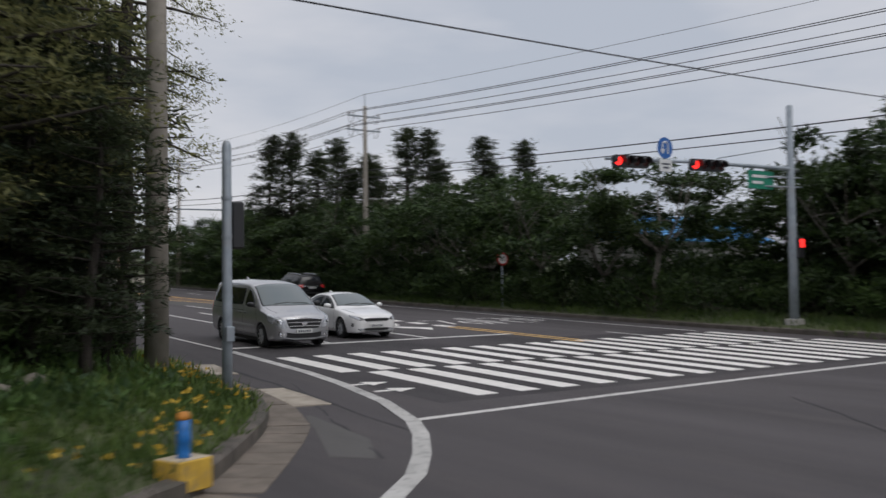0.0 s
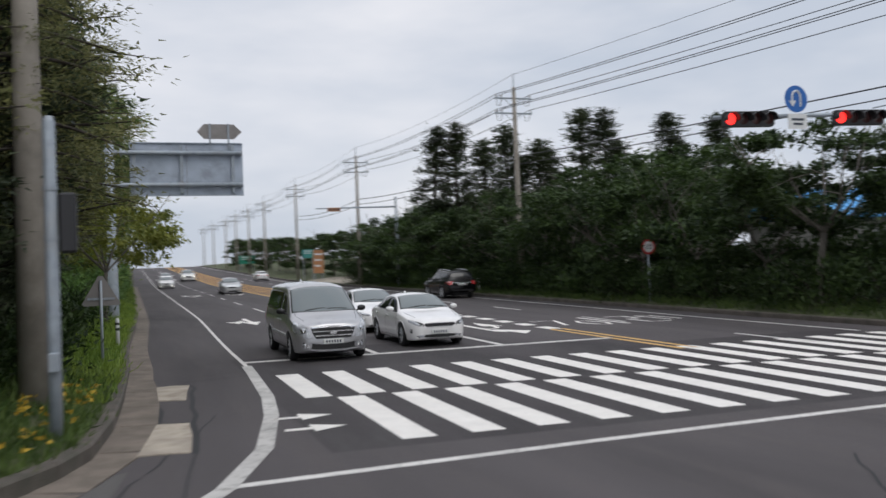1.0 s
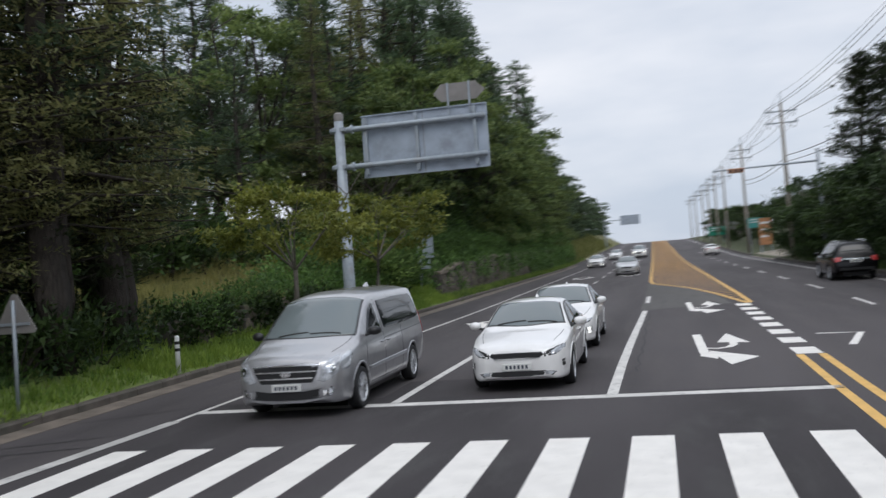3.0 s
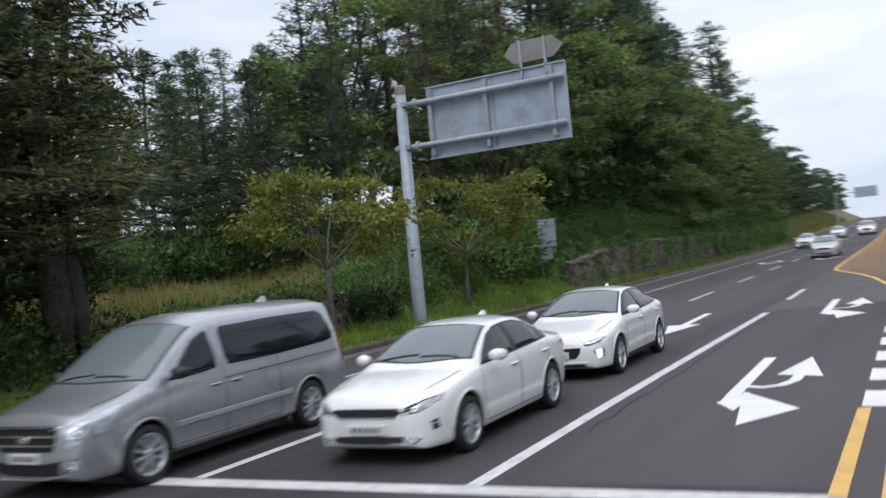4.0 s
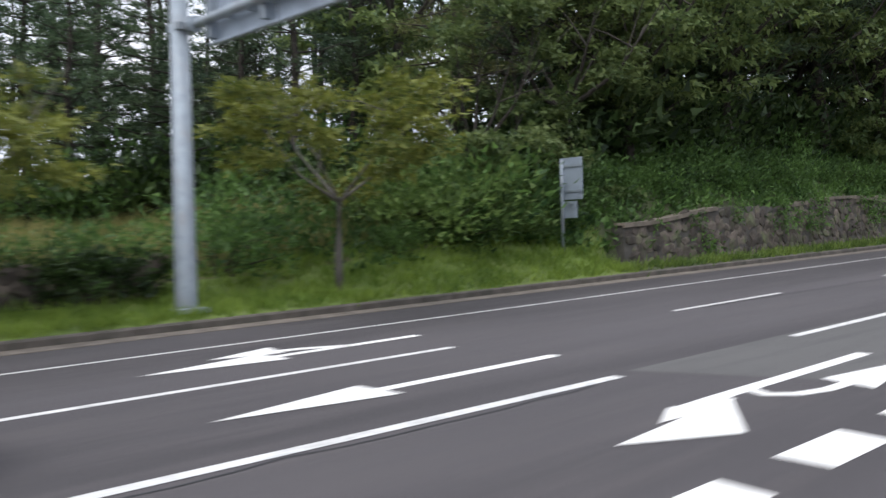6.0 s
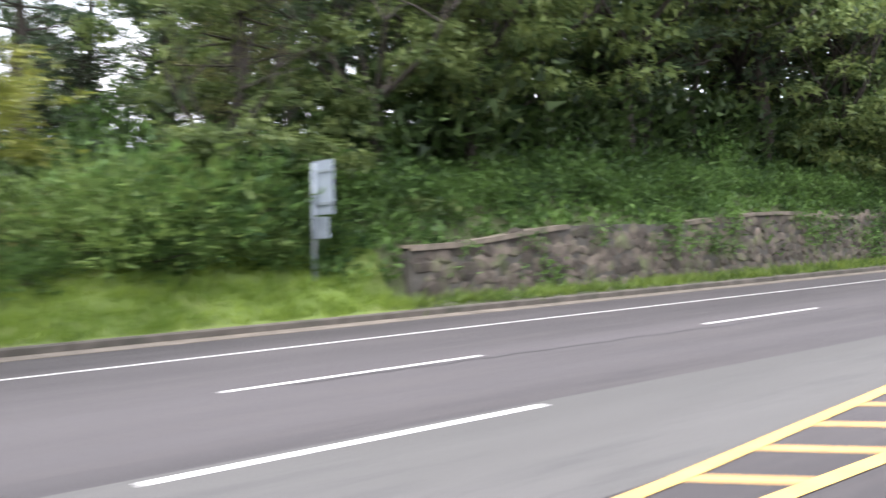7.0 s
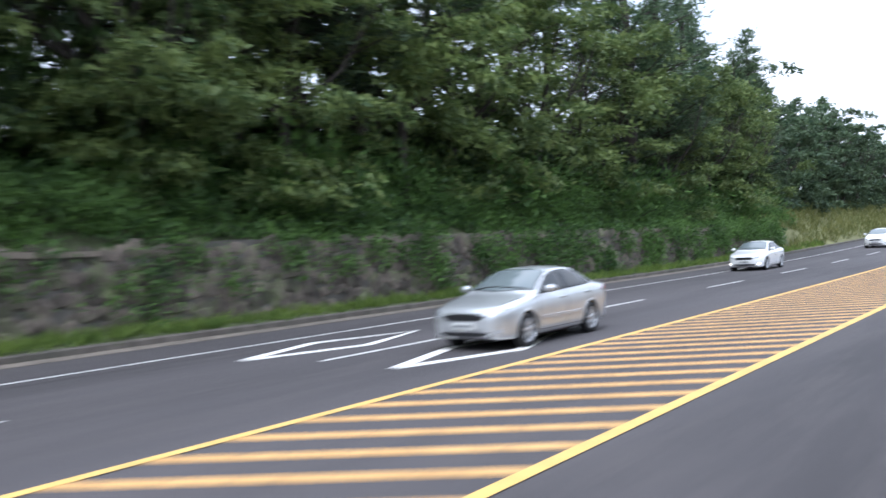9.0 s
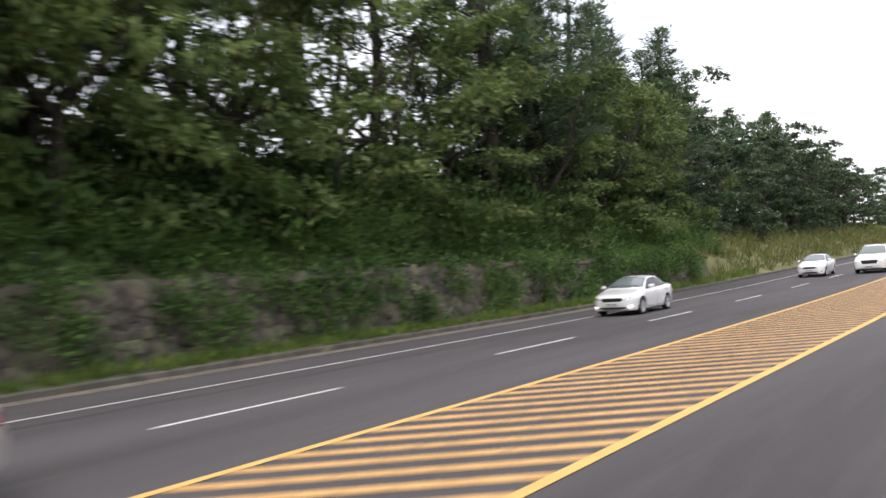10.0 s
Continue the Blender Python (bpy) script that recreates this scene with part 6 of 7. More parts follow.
def rim_shape(at, radius, sign, spokes, wide):
    s = Shape()
    e = sign * 0.085
    s.lathe([(radius * 0.63, e - sign * 0.06), (radius * 0.69, e - sign * 0.02), (radius * 0.71, e + sign * 0.014), (radius * 0.675, e + sign * 0.016), (radius * 0.635, e - sign * 0.012), (radius * 0.63, e - sign * 0.06)], 30, "x", at, False)
    s.lathe([(0.001, e + sign * 0.012), (0.045, e + sign * 0.012), (0.066, e - sign * 0.004), (0.064, e - sign * 0.05)], 14, "x", at)
    for k in range(spokes):
        a = math.tau * (k + 0.3) / spokes
        c, n = Vector((0, math.cos(a), math.sin(a))), Vector((0, -math.sin(a), math.cos(a)))
        r1 = radius * 0.665
        rings = []
        for r, t, o in ((0.045, 0.026 * wide, 0.0), (r1 * 0.6, 0.020 * wide, 0.008), (r1, 0.030 * wide, 0.004)):
            p = Vector(at) + c * r
            rings.append([p + n * t + Vector((e + sign * o - sign * 0.035, 0, 0)), p + n * t * 0.75 + Vector((e + sign * o, 0, 0)), p - n * t * 0.75 + Vector((e + sign * o, 0, 0)), p - n * t + Vector((e + sign * o - sign * 0.035, 0, 0))])
        s.rings(rings, True, True)
    return s


def add_wheel(car, at, radius, sign, spokes, wide=1.0):
    width = 0.2
    tyre = Shape().lathe([(radius * 0.62, -width / 2), (radius * 0.93, -width / 2), (radius, -width / 2 + 0.03), (radius, width / 2 - 0.03), (radius * 0.95, width / 2), (radius * 0.72, width / 2 + 0.004), (radius * 0.67, width / 2 - 0.03), (radius * 0.62, -width / 2)], 32, "x", at, False)
    w = part("wheel", tyre, RUBBER, car, "black rubber tyre on an alloy rim", True)
    part("rim", rim_shape(at, radius, sign, spokes, wide), RIM, w, "silver alloy rim")
    # Added black disc that gives the shade between the spokes.
    part("brake_disc", Shape().lathe([(0.002, sign * 0.03), (radius * 0.64, sign * 0.03), (radius * 0.64, sign * 0.02)], 20, "x", at), RUBBER, w)
    for k in range(5 if radius > 0.32 else 0):
        a = math.tau * k / 5
        part("wheel_nut", Shape().lathe([(0.011, sign * 0.085), (0.011, sign * 0.1)], 6, "x", (at[0], at[1] + 0.034 * math.cos(a), at[2] + 0.034 * math.sin(a))), BLACK_TRIM, w)


def build_car(name, at, turn, form, paint, label, category="car", surround=None, windows=(), screen=(), rear=(), spokes=10, wide=1.0, mirror=(1.5, 0.98), lamps=(), mirror_mat=None, sides=(), doors=(), handles=(), aerial=None, rack=False, moulding=None, sill_mat=None, plates=(0.45, 0.75), fine=True):
    car = hub(name, at, label, category, "cars", turn=turn)
    L = form.length
    ys = list(np.linspace(0, 0.3, 14)) + list(np.linspace(0.3, L - 0.3, int(L / 0.07))) + list(np.linspace(L - 0.3, L, 12))
    for c in form.wheels:
        r = form.radius + 0.05
        ys += [c + r * math.cos(a) for a in np.linspace(0, math.pi, 19)]
    ys = sorted(set(round(float(v), 3) for v in ys))
    rings = []
    for y in ys:
        h = form.section(y)
        rings.append([(x, y, z) for x, z in h] + [(-x, y, z) for x, z in reversed(h[1:-1])])
    part("body", Shape().rings(rings, True, True), paint, car, "", True)
    under = Shape()
    under.box(-form.half * 0.8, form.half * 0.8, form.wheels[0] + form.radius + 0.06, form.wheels[1] - form.radius - 0.06, 0.16, 0.4)
    under.box(-form.half * 0.55, form.half * 0.55, 0.3, L - 0.3, 0.2, 0.55)
    part("underbody", under, BLACK_TRIM, car)
    # glass, each pane on a dark surround
    part("windscreen_surround", top_patch(form, glass_outline(form, *screen, gap=0.022), 0.004), BLACK_TRIM, car, "black windscreen seal", True)
    part("windscreen", top_patch(form, glass_outline(form, screen[0] + 0.02, screen[1] - 0.02, *screen[2:], gap=0.05), 0.009), GLASS_WIND, car, "windscreen with the sky's reflection in its pale colour", True)
    if fine:
        for x in (-0.5, 0.06):
            run = [(x + 0.52 * k / 6, screen[0] - screen[2] * 0.75 + 0.05 + 0.04 * k / 6) for k in range(7)]
            part("wiper", Shape().rod([(a, b, form.top_z(a, b) + 0.022) for a, b in run], 0.011, 5), BLACK_TRIM, car)
    if rear:
        part("rear_window", top_patch(form, glass_outline(form, *rear, gap=0.05, rear=True), 0.008), GLASS_DARK, car, "dark tinted rear window", True)
    for sg in (1, -1):
        if surround:
            part("window_surround", side_patch(form, surround, sg, 0.003), BLACK_TRIM, car, "black window surround", True)
        for outline in windows:
            part("side_window", side_patch(form, outline, sg, 0.007), GLASS_DARK, car, "dark tinted side window", True)
    for c in form.wheels:
        for sg in (1, -1):
            r = form.radius + 0.05
            out = form.half * form.line("plan", c) * 0.985
            arc = np.linspace(-0.1, math.pi + 0.1, 15)
            liner = Shape().rings([[(sg * x, c + q * r * math.cos(a), form.radius + q * r * math.sin(a)) for a in arc] for x, q in ((out - 0.012, 0.985), (0.5, 0.985), (0.5, 0.3))], closed=False)
            part("wheel_liner", liner, BLACK_TRIM, car, "black wheel liner")
            add_wheel(car, (sg * (form.half - 0.115), c, form.radius), form.radius, sg, spokes, wide)
            lip = ribbon_side(form, [(c + (r + 0.018) * math.cos(a), form.radius + (r + 0.018) * math.sin(a)) for a in np.linspace(0.12, math.pi - 0.12, 17)], 0.036, sg, 0.010)
            part("arch_lip", lip, paint, car, "", True)
    for sg in (1, -1):
        for run in doors:
            part("door_gap", ribbon_side(form, fine_line(run), 0.012, sg, 0.002), BLACK_TRIM, car)
        for y, z in handles:
            x = form.side_x(y, z)
            s = Shape().rod([(sg * (x - 0.01), y - 0.10, z), (sg * (x + 0.03), y - 0.08, z + 0.002), (sg * (x + 0.03), y + 0.07, z + 0.006), (sg * (x - 0.01), y + 0.09, z + 0.006)], 0.014, 6)
            part("door_handle", s, paint, car, "", True)
            part("handle_cup", side_patch(form, [(y - 0.07, z - 0.03), (y + 0.06, z - 0.03), (y + 0.06, z - 0.012), (y - 0.07, z - 0.012)], sg, 0.002), BLACK_TRIM, car)
        my, mz = mirror
        x = form.side_x(my, mz) - 0.02
        m = Shape().rings([[(sg * (x + a), my + dy + b * math.cos(t), mz + 0.10 + c * math.sin(t)) for t in np.linspace(0, math.tau, 12, endpoint=False)] for a, b, c, dy in ((0.06, 0.035, 0.035, 0.0), (0.09, 0.065, 0.06, 0.0), (0.15, 0.085, 0.078, 0.01), (0.22, 0.08, 0.07, 0.025), (0.265, 0.05, 0.045, 0.045), (0.275, 0.02, 0.02, 0.05))], True, True)
        mirror_ob = part("wing_mirror", m, mirror_mat or paint, car, "", True)
        part("mirror_foot", Shape().rod([(sg * (x - 0.02), my, mz + 0.02), (sg * (x + 0.1), my + 0.01, mz + 0.06)], [0.03, 0.022], 6), BLACK_TRIM, mirror_ob)
        if sill_mat:
            part("sill_trim", ribbon_side(form, fine_line([(form.wheels[0] + form.radius + 0.1, form.sill + 0.055), (form.wheels[1] - form.radius - 0.1, form.sill + 0.055)], 0.3), 0.085, sg, 0.008), sill_mat, car)
        if moulding:
            part("side_moulding", ribbon_side(form, fine_line(moulding, 0.2), 0.07, sg, 0.014), RIM, car, "pale side moulding")
        for item, outline, mat, lab in sides:
            part(item, side_patch(form, outline, sg, 0.009), mat, car, lab, True)
    for item, outline, mat, front, out, lab in lamps:
        mirrored = [(-x, z) for x, z in reversed(outline)]
        for o in ((outline, mirrored) if min(x for x, z in outline) > 0.02 else (outline,)):
            part(item, face_patch(form, o, front, out), mat, car, lab)
    for z, w, front in ((plates[0], 0.25, True), (plates[1], 0.25, False)):
        y = min(form.end_y(x, z, front) for x in (0, w)) if front else max(form.end_y(x, z, front) for x in (0, w))
        sg = -1 if front else 1
        s = Shape().box(-w, w, y - 0.012 + sg * 0.026, y + 0.012 + sg * 0.026, z - 0.058, z + 0.058, 0.006)
        p = part("number_plate", s, PLATE, car, "pale number plate with unreadable bars")
        for k in range(6):
            xx = -w * 0.78 + k * w * 0.27
            yy = y + sg * 0.04
            part("bar", Shape().box(xx, xx + w * 0.16, min(yy, yy + sg * 0.002), max(yy, yy + sg * 0.002), z - 0.03, z + 0.03), PLATE_INK, p)
    if aerial:
        y = aerial
        z = form.top_z(0, y)
        s = Shape().rings([[(-0.04, y - 0.1, z - 0.01), (0.04, y - 0.1, z - 0.01), (0.04, y + 0.11, z - 0.01), (-0.04, y + 0.11, z - 0.01)], [(-0.008, y + 0.05, z + 0.075), (0.008, y + 0.05, z + 0.075), (0.008, y + 0.11, z + 0.075), (-0.008, y + 0.11, z + 0.075)]], True, True)
        part("fin_aerial", s, paint, car)
    if rack:
        for sg in (1, -1):
            pts = [(sg * 0.56, y, form.top_z(0.56, y) + 0.05) for y in np.linspace(2.2, 4.4, 7)]
            part("roof_rail", Shape().rod(pts, 0.02, 6), CHROME, car)
    if fine:
        seam = fine_line([(0.62, 0.35), (0.7, 0.75), (0.73, 1.02)], 0.1)
        for sg in (1, -1):
            part("bonnet_gap", Shape().rod([(sg * x * form.half / 0.9, y, form.top_z(x * form.half / 0.9, y) + 0.001) for x, y in seam], 0.005, 4), BLACK_TRIM, car)
    return car


def plan_line(length, nose=0.60, tail=0.72):
    return [(0, nose), (0.04, nose + 0.1), (0.1, nose + 0.19), (0.2, 0.87), (0.4, 0.945), (0.75, 0.99), (1.2, 1.0), (length - 1.1, 1.0), (length - 0.6, 0.975), (length - 0.3, 0.93), (length - 0.1, tail + 0.12), (length, tail)]


K_FORM = CarForm(4.56, 0.89, (0.88, 3.58), 0.325,
    [(0, 0.67), (0.03, 0.74), (0.12, 0.795), (0.3, 0.84), (0.7, 0.91), (1.05, 0.965), (1.15, 1.0), (1.5, 1.195), (1.9, 1.375), (2.12, 1.425), (2.5, 1.45), (3.0, 1.44), (3.35, 1.385), (3.8, 1.215), (4.1, 1.09), (4.25, 1.06), (4.46, 1.055), (4.51, 1.0), (4.56, 0.86)],
    [(0, 0.63), (0.03, 0.69), (0.12, 0.75), (0.3, 0.80), (0.7, 0.87), (1.05, 0.925), (1.3, 0.97), (1.65, 1.155), (2.05, 1.325), (2.35, 1.375), (2.8, 1.385), (3.15, 1.355), (3.55, 1.225), (3.9, 1.065), (4.1, 1.01), (4.45, 1.0), (4.51, 0.95), (4.56, 0.8)],
    [(0, 0.48), (0.15, 0.64), (0.6, 0.74), (1.05, 0.78), (1.3, 0.765), (1.65, 0.69), (2.05, 0.61), (2.35, 0.585), (3.0, 0.575), (3.5, 0.60), (3.9, 0.66), (4.15, 0.69), (4.45, 0.66), (4.56, 0.5)],
    [(0, 0.59), (0.03, 0.64), (0.12, 0.70), (0.3, 0.755), (0.7, 0.835), (1.05, 0.89), (1.35, 0.92), (2.2, 0.94), (3.4, 0.98), (4.0, 0.99), (4.4, 0.965), (4.56, 0.76)], plan_line(4.56))
I_FORM = CarForm(4.47, 0.91, (0.88, 3.58), 0.325,
    [(0, 0.60), (0.03, 0.68), (0.12, 0.75), (0.3, 0.80), (0.7, 0.885), (1.02, 0.95), (1.12, 0.985), (1.5, 1.2), (1.9, 1.385), (2.15, 1.435), (2.5, 1.455), (2.9, 1.445), (3.4, 1.365), (3.9, 1.215), (4.2, 1.12), (4.33, 1.085), (4.38, 1.03), (4.43, 0.98), (4.47, 0.84)],
    [(0, 0.57), (0.03, 0.63), (0.12, 0.70), (0.3, 0.76), (0.7, 0.84), (1.02, 0.905), (1.28, 0.965), (1.65, 1.16), (2.05, 1.33), (2.35, 1.385), (2.8, 1.39), (3.2, 1.345), (3.65, 1.225), (4.0, 1.10), (4.25, 1.04), (4.38, 0.98), (4.43, 0.93), (4.47, 0.78)],
    [(0, 0.48), (0.15, 0.66), (0.6, 0.76), (1.02, 0.80), (1.28, 0.785), (1.65, 0.71), (2.05, 0.63), (2.35, 0.60), (3.0, 0.59), (3.6, 0.60), (4.0, 0.64), (4.3, 0.66), (4.47, 0.5)],
    [(0, 0.53), (0.03, 0.58), (0.12, 0.65), (0.3, 0.71), (0.7, 0.80), (1.02, 0.87), (1.35, 0.915), (2.2, 0.945), (3.4, 0.995), (4.0, 1.01), (4.3, 0.98), (4.47, 0.74)], plan_line(4.47, 0.62, 0.74))
V_FORM = CarForm(5.15, 0.96, (0.92, 4.12), 0.345,
    [(0, 0.86), (0.03, 0.93), (0.12, 0.99), (0.3, 1.035), (0.7, 1.12), (0.85, 1.165), (1.0, 1.24), (1.4, 1.53), (1.75, 1.76), (1.98, 1.85), (2.4, 1.91), (3.4, 1.925), (4.6, 1.905), (4.98, 1.88), (5.06, 1.7), (5.12, 1.3), (5.15, 1.0)],
    [(0, 0.80), (0.03, 0.86), (0.12, 0.92), (0.3, 0.965), (0.7, 1.05), (0.95, 1.11), (1.15, 1.21), (1.55, 1.48), (1.9, 1.69), (2.15, 1.77), (2.6, 1.81), (4.7, 1.80), (4.98, 1.76), (5.06, 1.6), (5.12, 1.25), (5.15, 0.95)],
    [(0, 0.58), (0.12, 0.70), (0.5, 0.80), (0.9, 0.85), (1.15, 0.85), (1.55, 0.79), (1.9, 0.745), (2.3, 0.73), (4.9, 0.73), (5.15, 0.68)],
    [(0, 0.74), (0.12, 0.86), (0.3, 0.91), (0.7, 1.0), (1.0, 1.06), (1.5, 1.10), (4.9, 1.13), (5.15, 0.9)], [(0, 0.68), (0.04, 0.77), (0.1, 0.84), (0.2, 0.905), (0.4, 0.96), (0.75, 0.99), (1.2, 1.0), (4.8, 1.0), (5.0, 0.985), (5.1, 0.95), (5.15, 0.9)], belt_in=0.965, sill=0.27, nose_low=0.23, tail_low=0.32)
S_FORM = CarForm(4.95, 0.98, (0.95, 3.8), 0.385,
    [(0, 0.9), (0.03, 0.98), (0.12, 1.04), (0.5, 1.10), (1.2, 1.16), (1.35, 1.2), (1.7, 1.45), (2.1, 1.67), (2.35, 1.74), (2.8, 1.785), (3.6, 1.77), (4.4, 1.72), (4.62, 1.66), (4.8, 1.3), (4.88, 1.08), (4.95, 0.9)],
    [(0, 0.84), (0.12, 0.98), (0.5, 1.04), (1.2, 1.11), (1.5, 1.18), (1.85, 1.41), (2.25, 1.62), (2.6, 1.685), (3.6, 1.68), (4.4, 1.62), (4.62, 1.54), (4.8, 1.25), (4.88, 1.05), (4.95, 0.86)],
    [(0, 0.58), (0.2, 0.76), (0.9, 0.86), (1.4, 0.85), (1.85, 0.76), (2.3, 0.69), (3.6, 0.67), (4.5, 0.67), (4.8, 0.72), (4.95, 0.66)],
    [(0, 0.78), (0.12, 0.92), (0.5, 1.0), (1.2, 1.07), (2.2, 1.10), (4.6, 1.14), (4.88, 1.02), (4.95, 0.82)], plan_line(4.95, 0.7, 0.84), belt_in=0.95, sill=0.3, nose_low=0.28, tail_low=0.36)
X_FORM = CarForm(4.56, 0.87, (0.88, 3.5), 0.31, *[[(y, z - 0.01) for y, z in K_FORM.lines[n]] for n in ("top", "edge", "edge_wide", "belt")], K_FORM.lines["plan"])

DLO = [(1.36, 0.93), (1.62, 1.09), (1.95, 1.255), (2.25, 1.33), (2.6, 1.352), (2.95, 1.343), (3.25, 1.285), (3.55, 1.165), (3.7, 1.06), (3.68, 1.015), (3.2, 0.995), (2.4, 0.965)]
SEDAN_PANES = ([(1.50, 0.957), (1.72, 1.105), (2.0, 1.245), (2.28, 1.305), (2.40, 1.313), (2.41, 0.985), (2.0, 0.972)], [(2.49, 0.99), (2.48, 1.318), (2.6, 1.327), (2.95, 1.317), (3.22, 1.258), (3.36, 1.195), (3.40, 1.02), (3.0, 1.005)], [(3.45, 1.03), (3.43, 1.17), (3.53, 1.12), (3.63, 1.055), (3.62, 1.035)])
HATCH_DLO = [(1.34, 0.95), (1.6, 1.11), (1.95, 1.285), (2.25, 1.355), (2.6, 1.375), (3.0, 1.36), (3.4, 1.275), (3.75, 1.165), (3.98, 1.075), (3.95, 1.045), (3.3, 1.01), (2.4, 0.975)]
HATCH_PANES = ([(1.48, 0.975), (1.70, 1.125), (2.0, 1.27), (2.28, 1.33), (2.42, 1.338), (2.43, 0.997), (2.0, 0.985)], [(2.51, 1.0), (2.50, 1.342), (2.62, 1.348), (3.0, 1.333), (3.36, 1.252), (3.42, 1.03), (3.0, 1.013)], [(3.48, 1.04), (3.45, 1.225), (3.72, 1.145), (3.88, 1.08), (3.86, 1.06)])
SEDAN_DOORS = ([(2.45, 0.96), (2.46, 0.6), (2.42, 0.28)], [(3.62, 0.99), (3.5, 0.8), (3.3, 0.55), (3.2, 0.28)], [(1.33, 0.9), (1.28, 0.6), (1.33, 0.28)], [(1.33, 0.275), (3.2, 0.275)])


def on_road(x, y):
    return (x, y, 0.0)


def sedan_face(lit_lamps=False):
    return [("grille", [(-0.40, 0.665), (0.40, 0.665), (0.44, 0.615), (0.34, 0.545), (-0.34, 0.545), (-0.44, 0.615)], BLACK_TRIM, True, 0.008, "black grille"),
            ("grille_trim", [(-0.41, 0.68), (0.41, 0.68), (0.41, 0.665), (-0.41, 0.665)], CHROME, True, 0.016, "chrome strip"),
            ("headlamp", [(0.46, 0.645), (0.56, 0.7), (0.74, 0.745), (0.80, 0.735), (0.78, 0.675), (0.64, 0.615), (0.47, 0.595)], LAMP_CLEAR, True, 0.008, ""),
            ("lower_intake", [(-0.52, 0.34), (0.52, 0.34), (0.58, 0.26), (-0.58, 0.26)], BLACK_TRIM, True, 0.008, "black lower intake"),
            ("fog_lamp", [(0.62, 0.37), (0.74, 0.39), (0.74, 0.32), (0.63, 0.31)], HEAD_LIT if lit_lamps else LAMP_CLEAR, True, 0.012, "lit lamp" if lit_lamps else ""),
            ("tail_lamp", [(0.36, 0.92), (0.72, 0.93), (0.74, 0.78), (0.42, 0.80)], LAMP_RED, False, 0.010, "red tail lamp")]


SEDAN_TAIL = [("tail_lamp_side", [(4.12, 0.90), (4.30, 0.93), (4.48, 0.92), (4.50, 0.80), (4.36, 0.79)], LAMP_RED, "red tail lamp")]
SEDAN_REST = dict(surround=DLO, windows=SEDAN_PANES, screen=(1.36, 2.12, 0.2, 0.1), rear=(4.0, 3.42, 0.08, 0.05), doors=SEDAN_DOORS, sides=SEDAN_TAIL, handles=((2.28, 0.83), (3.38, 0.86)), mirror=(1.55, 0.93))

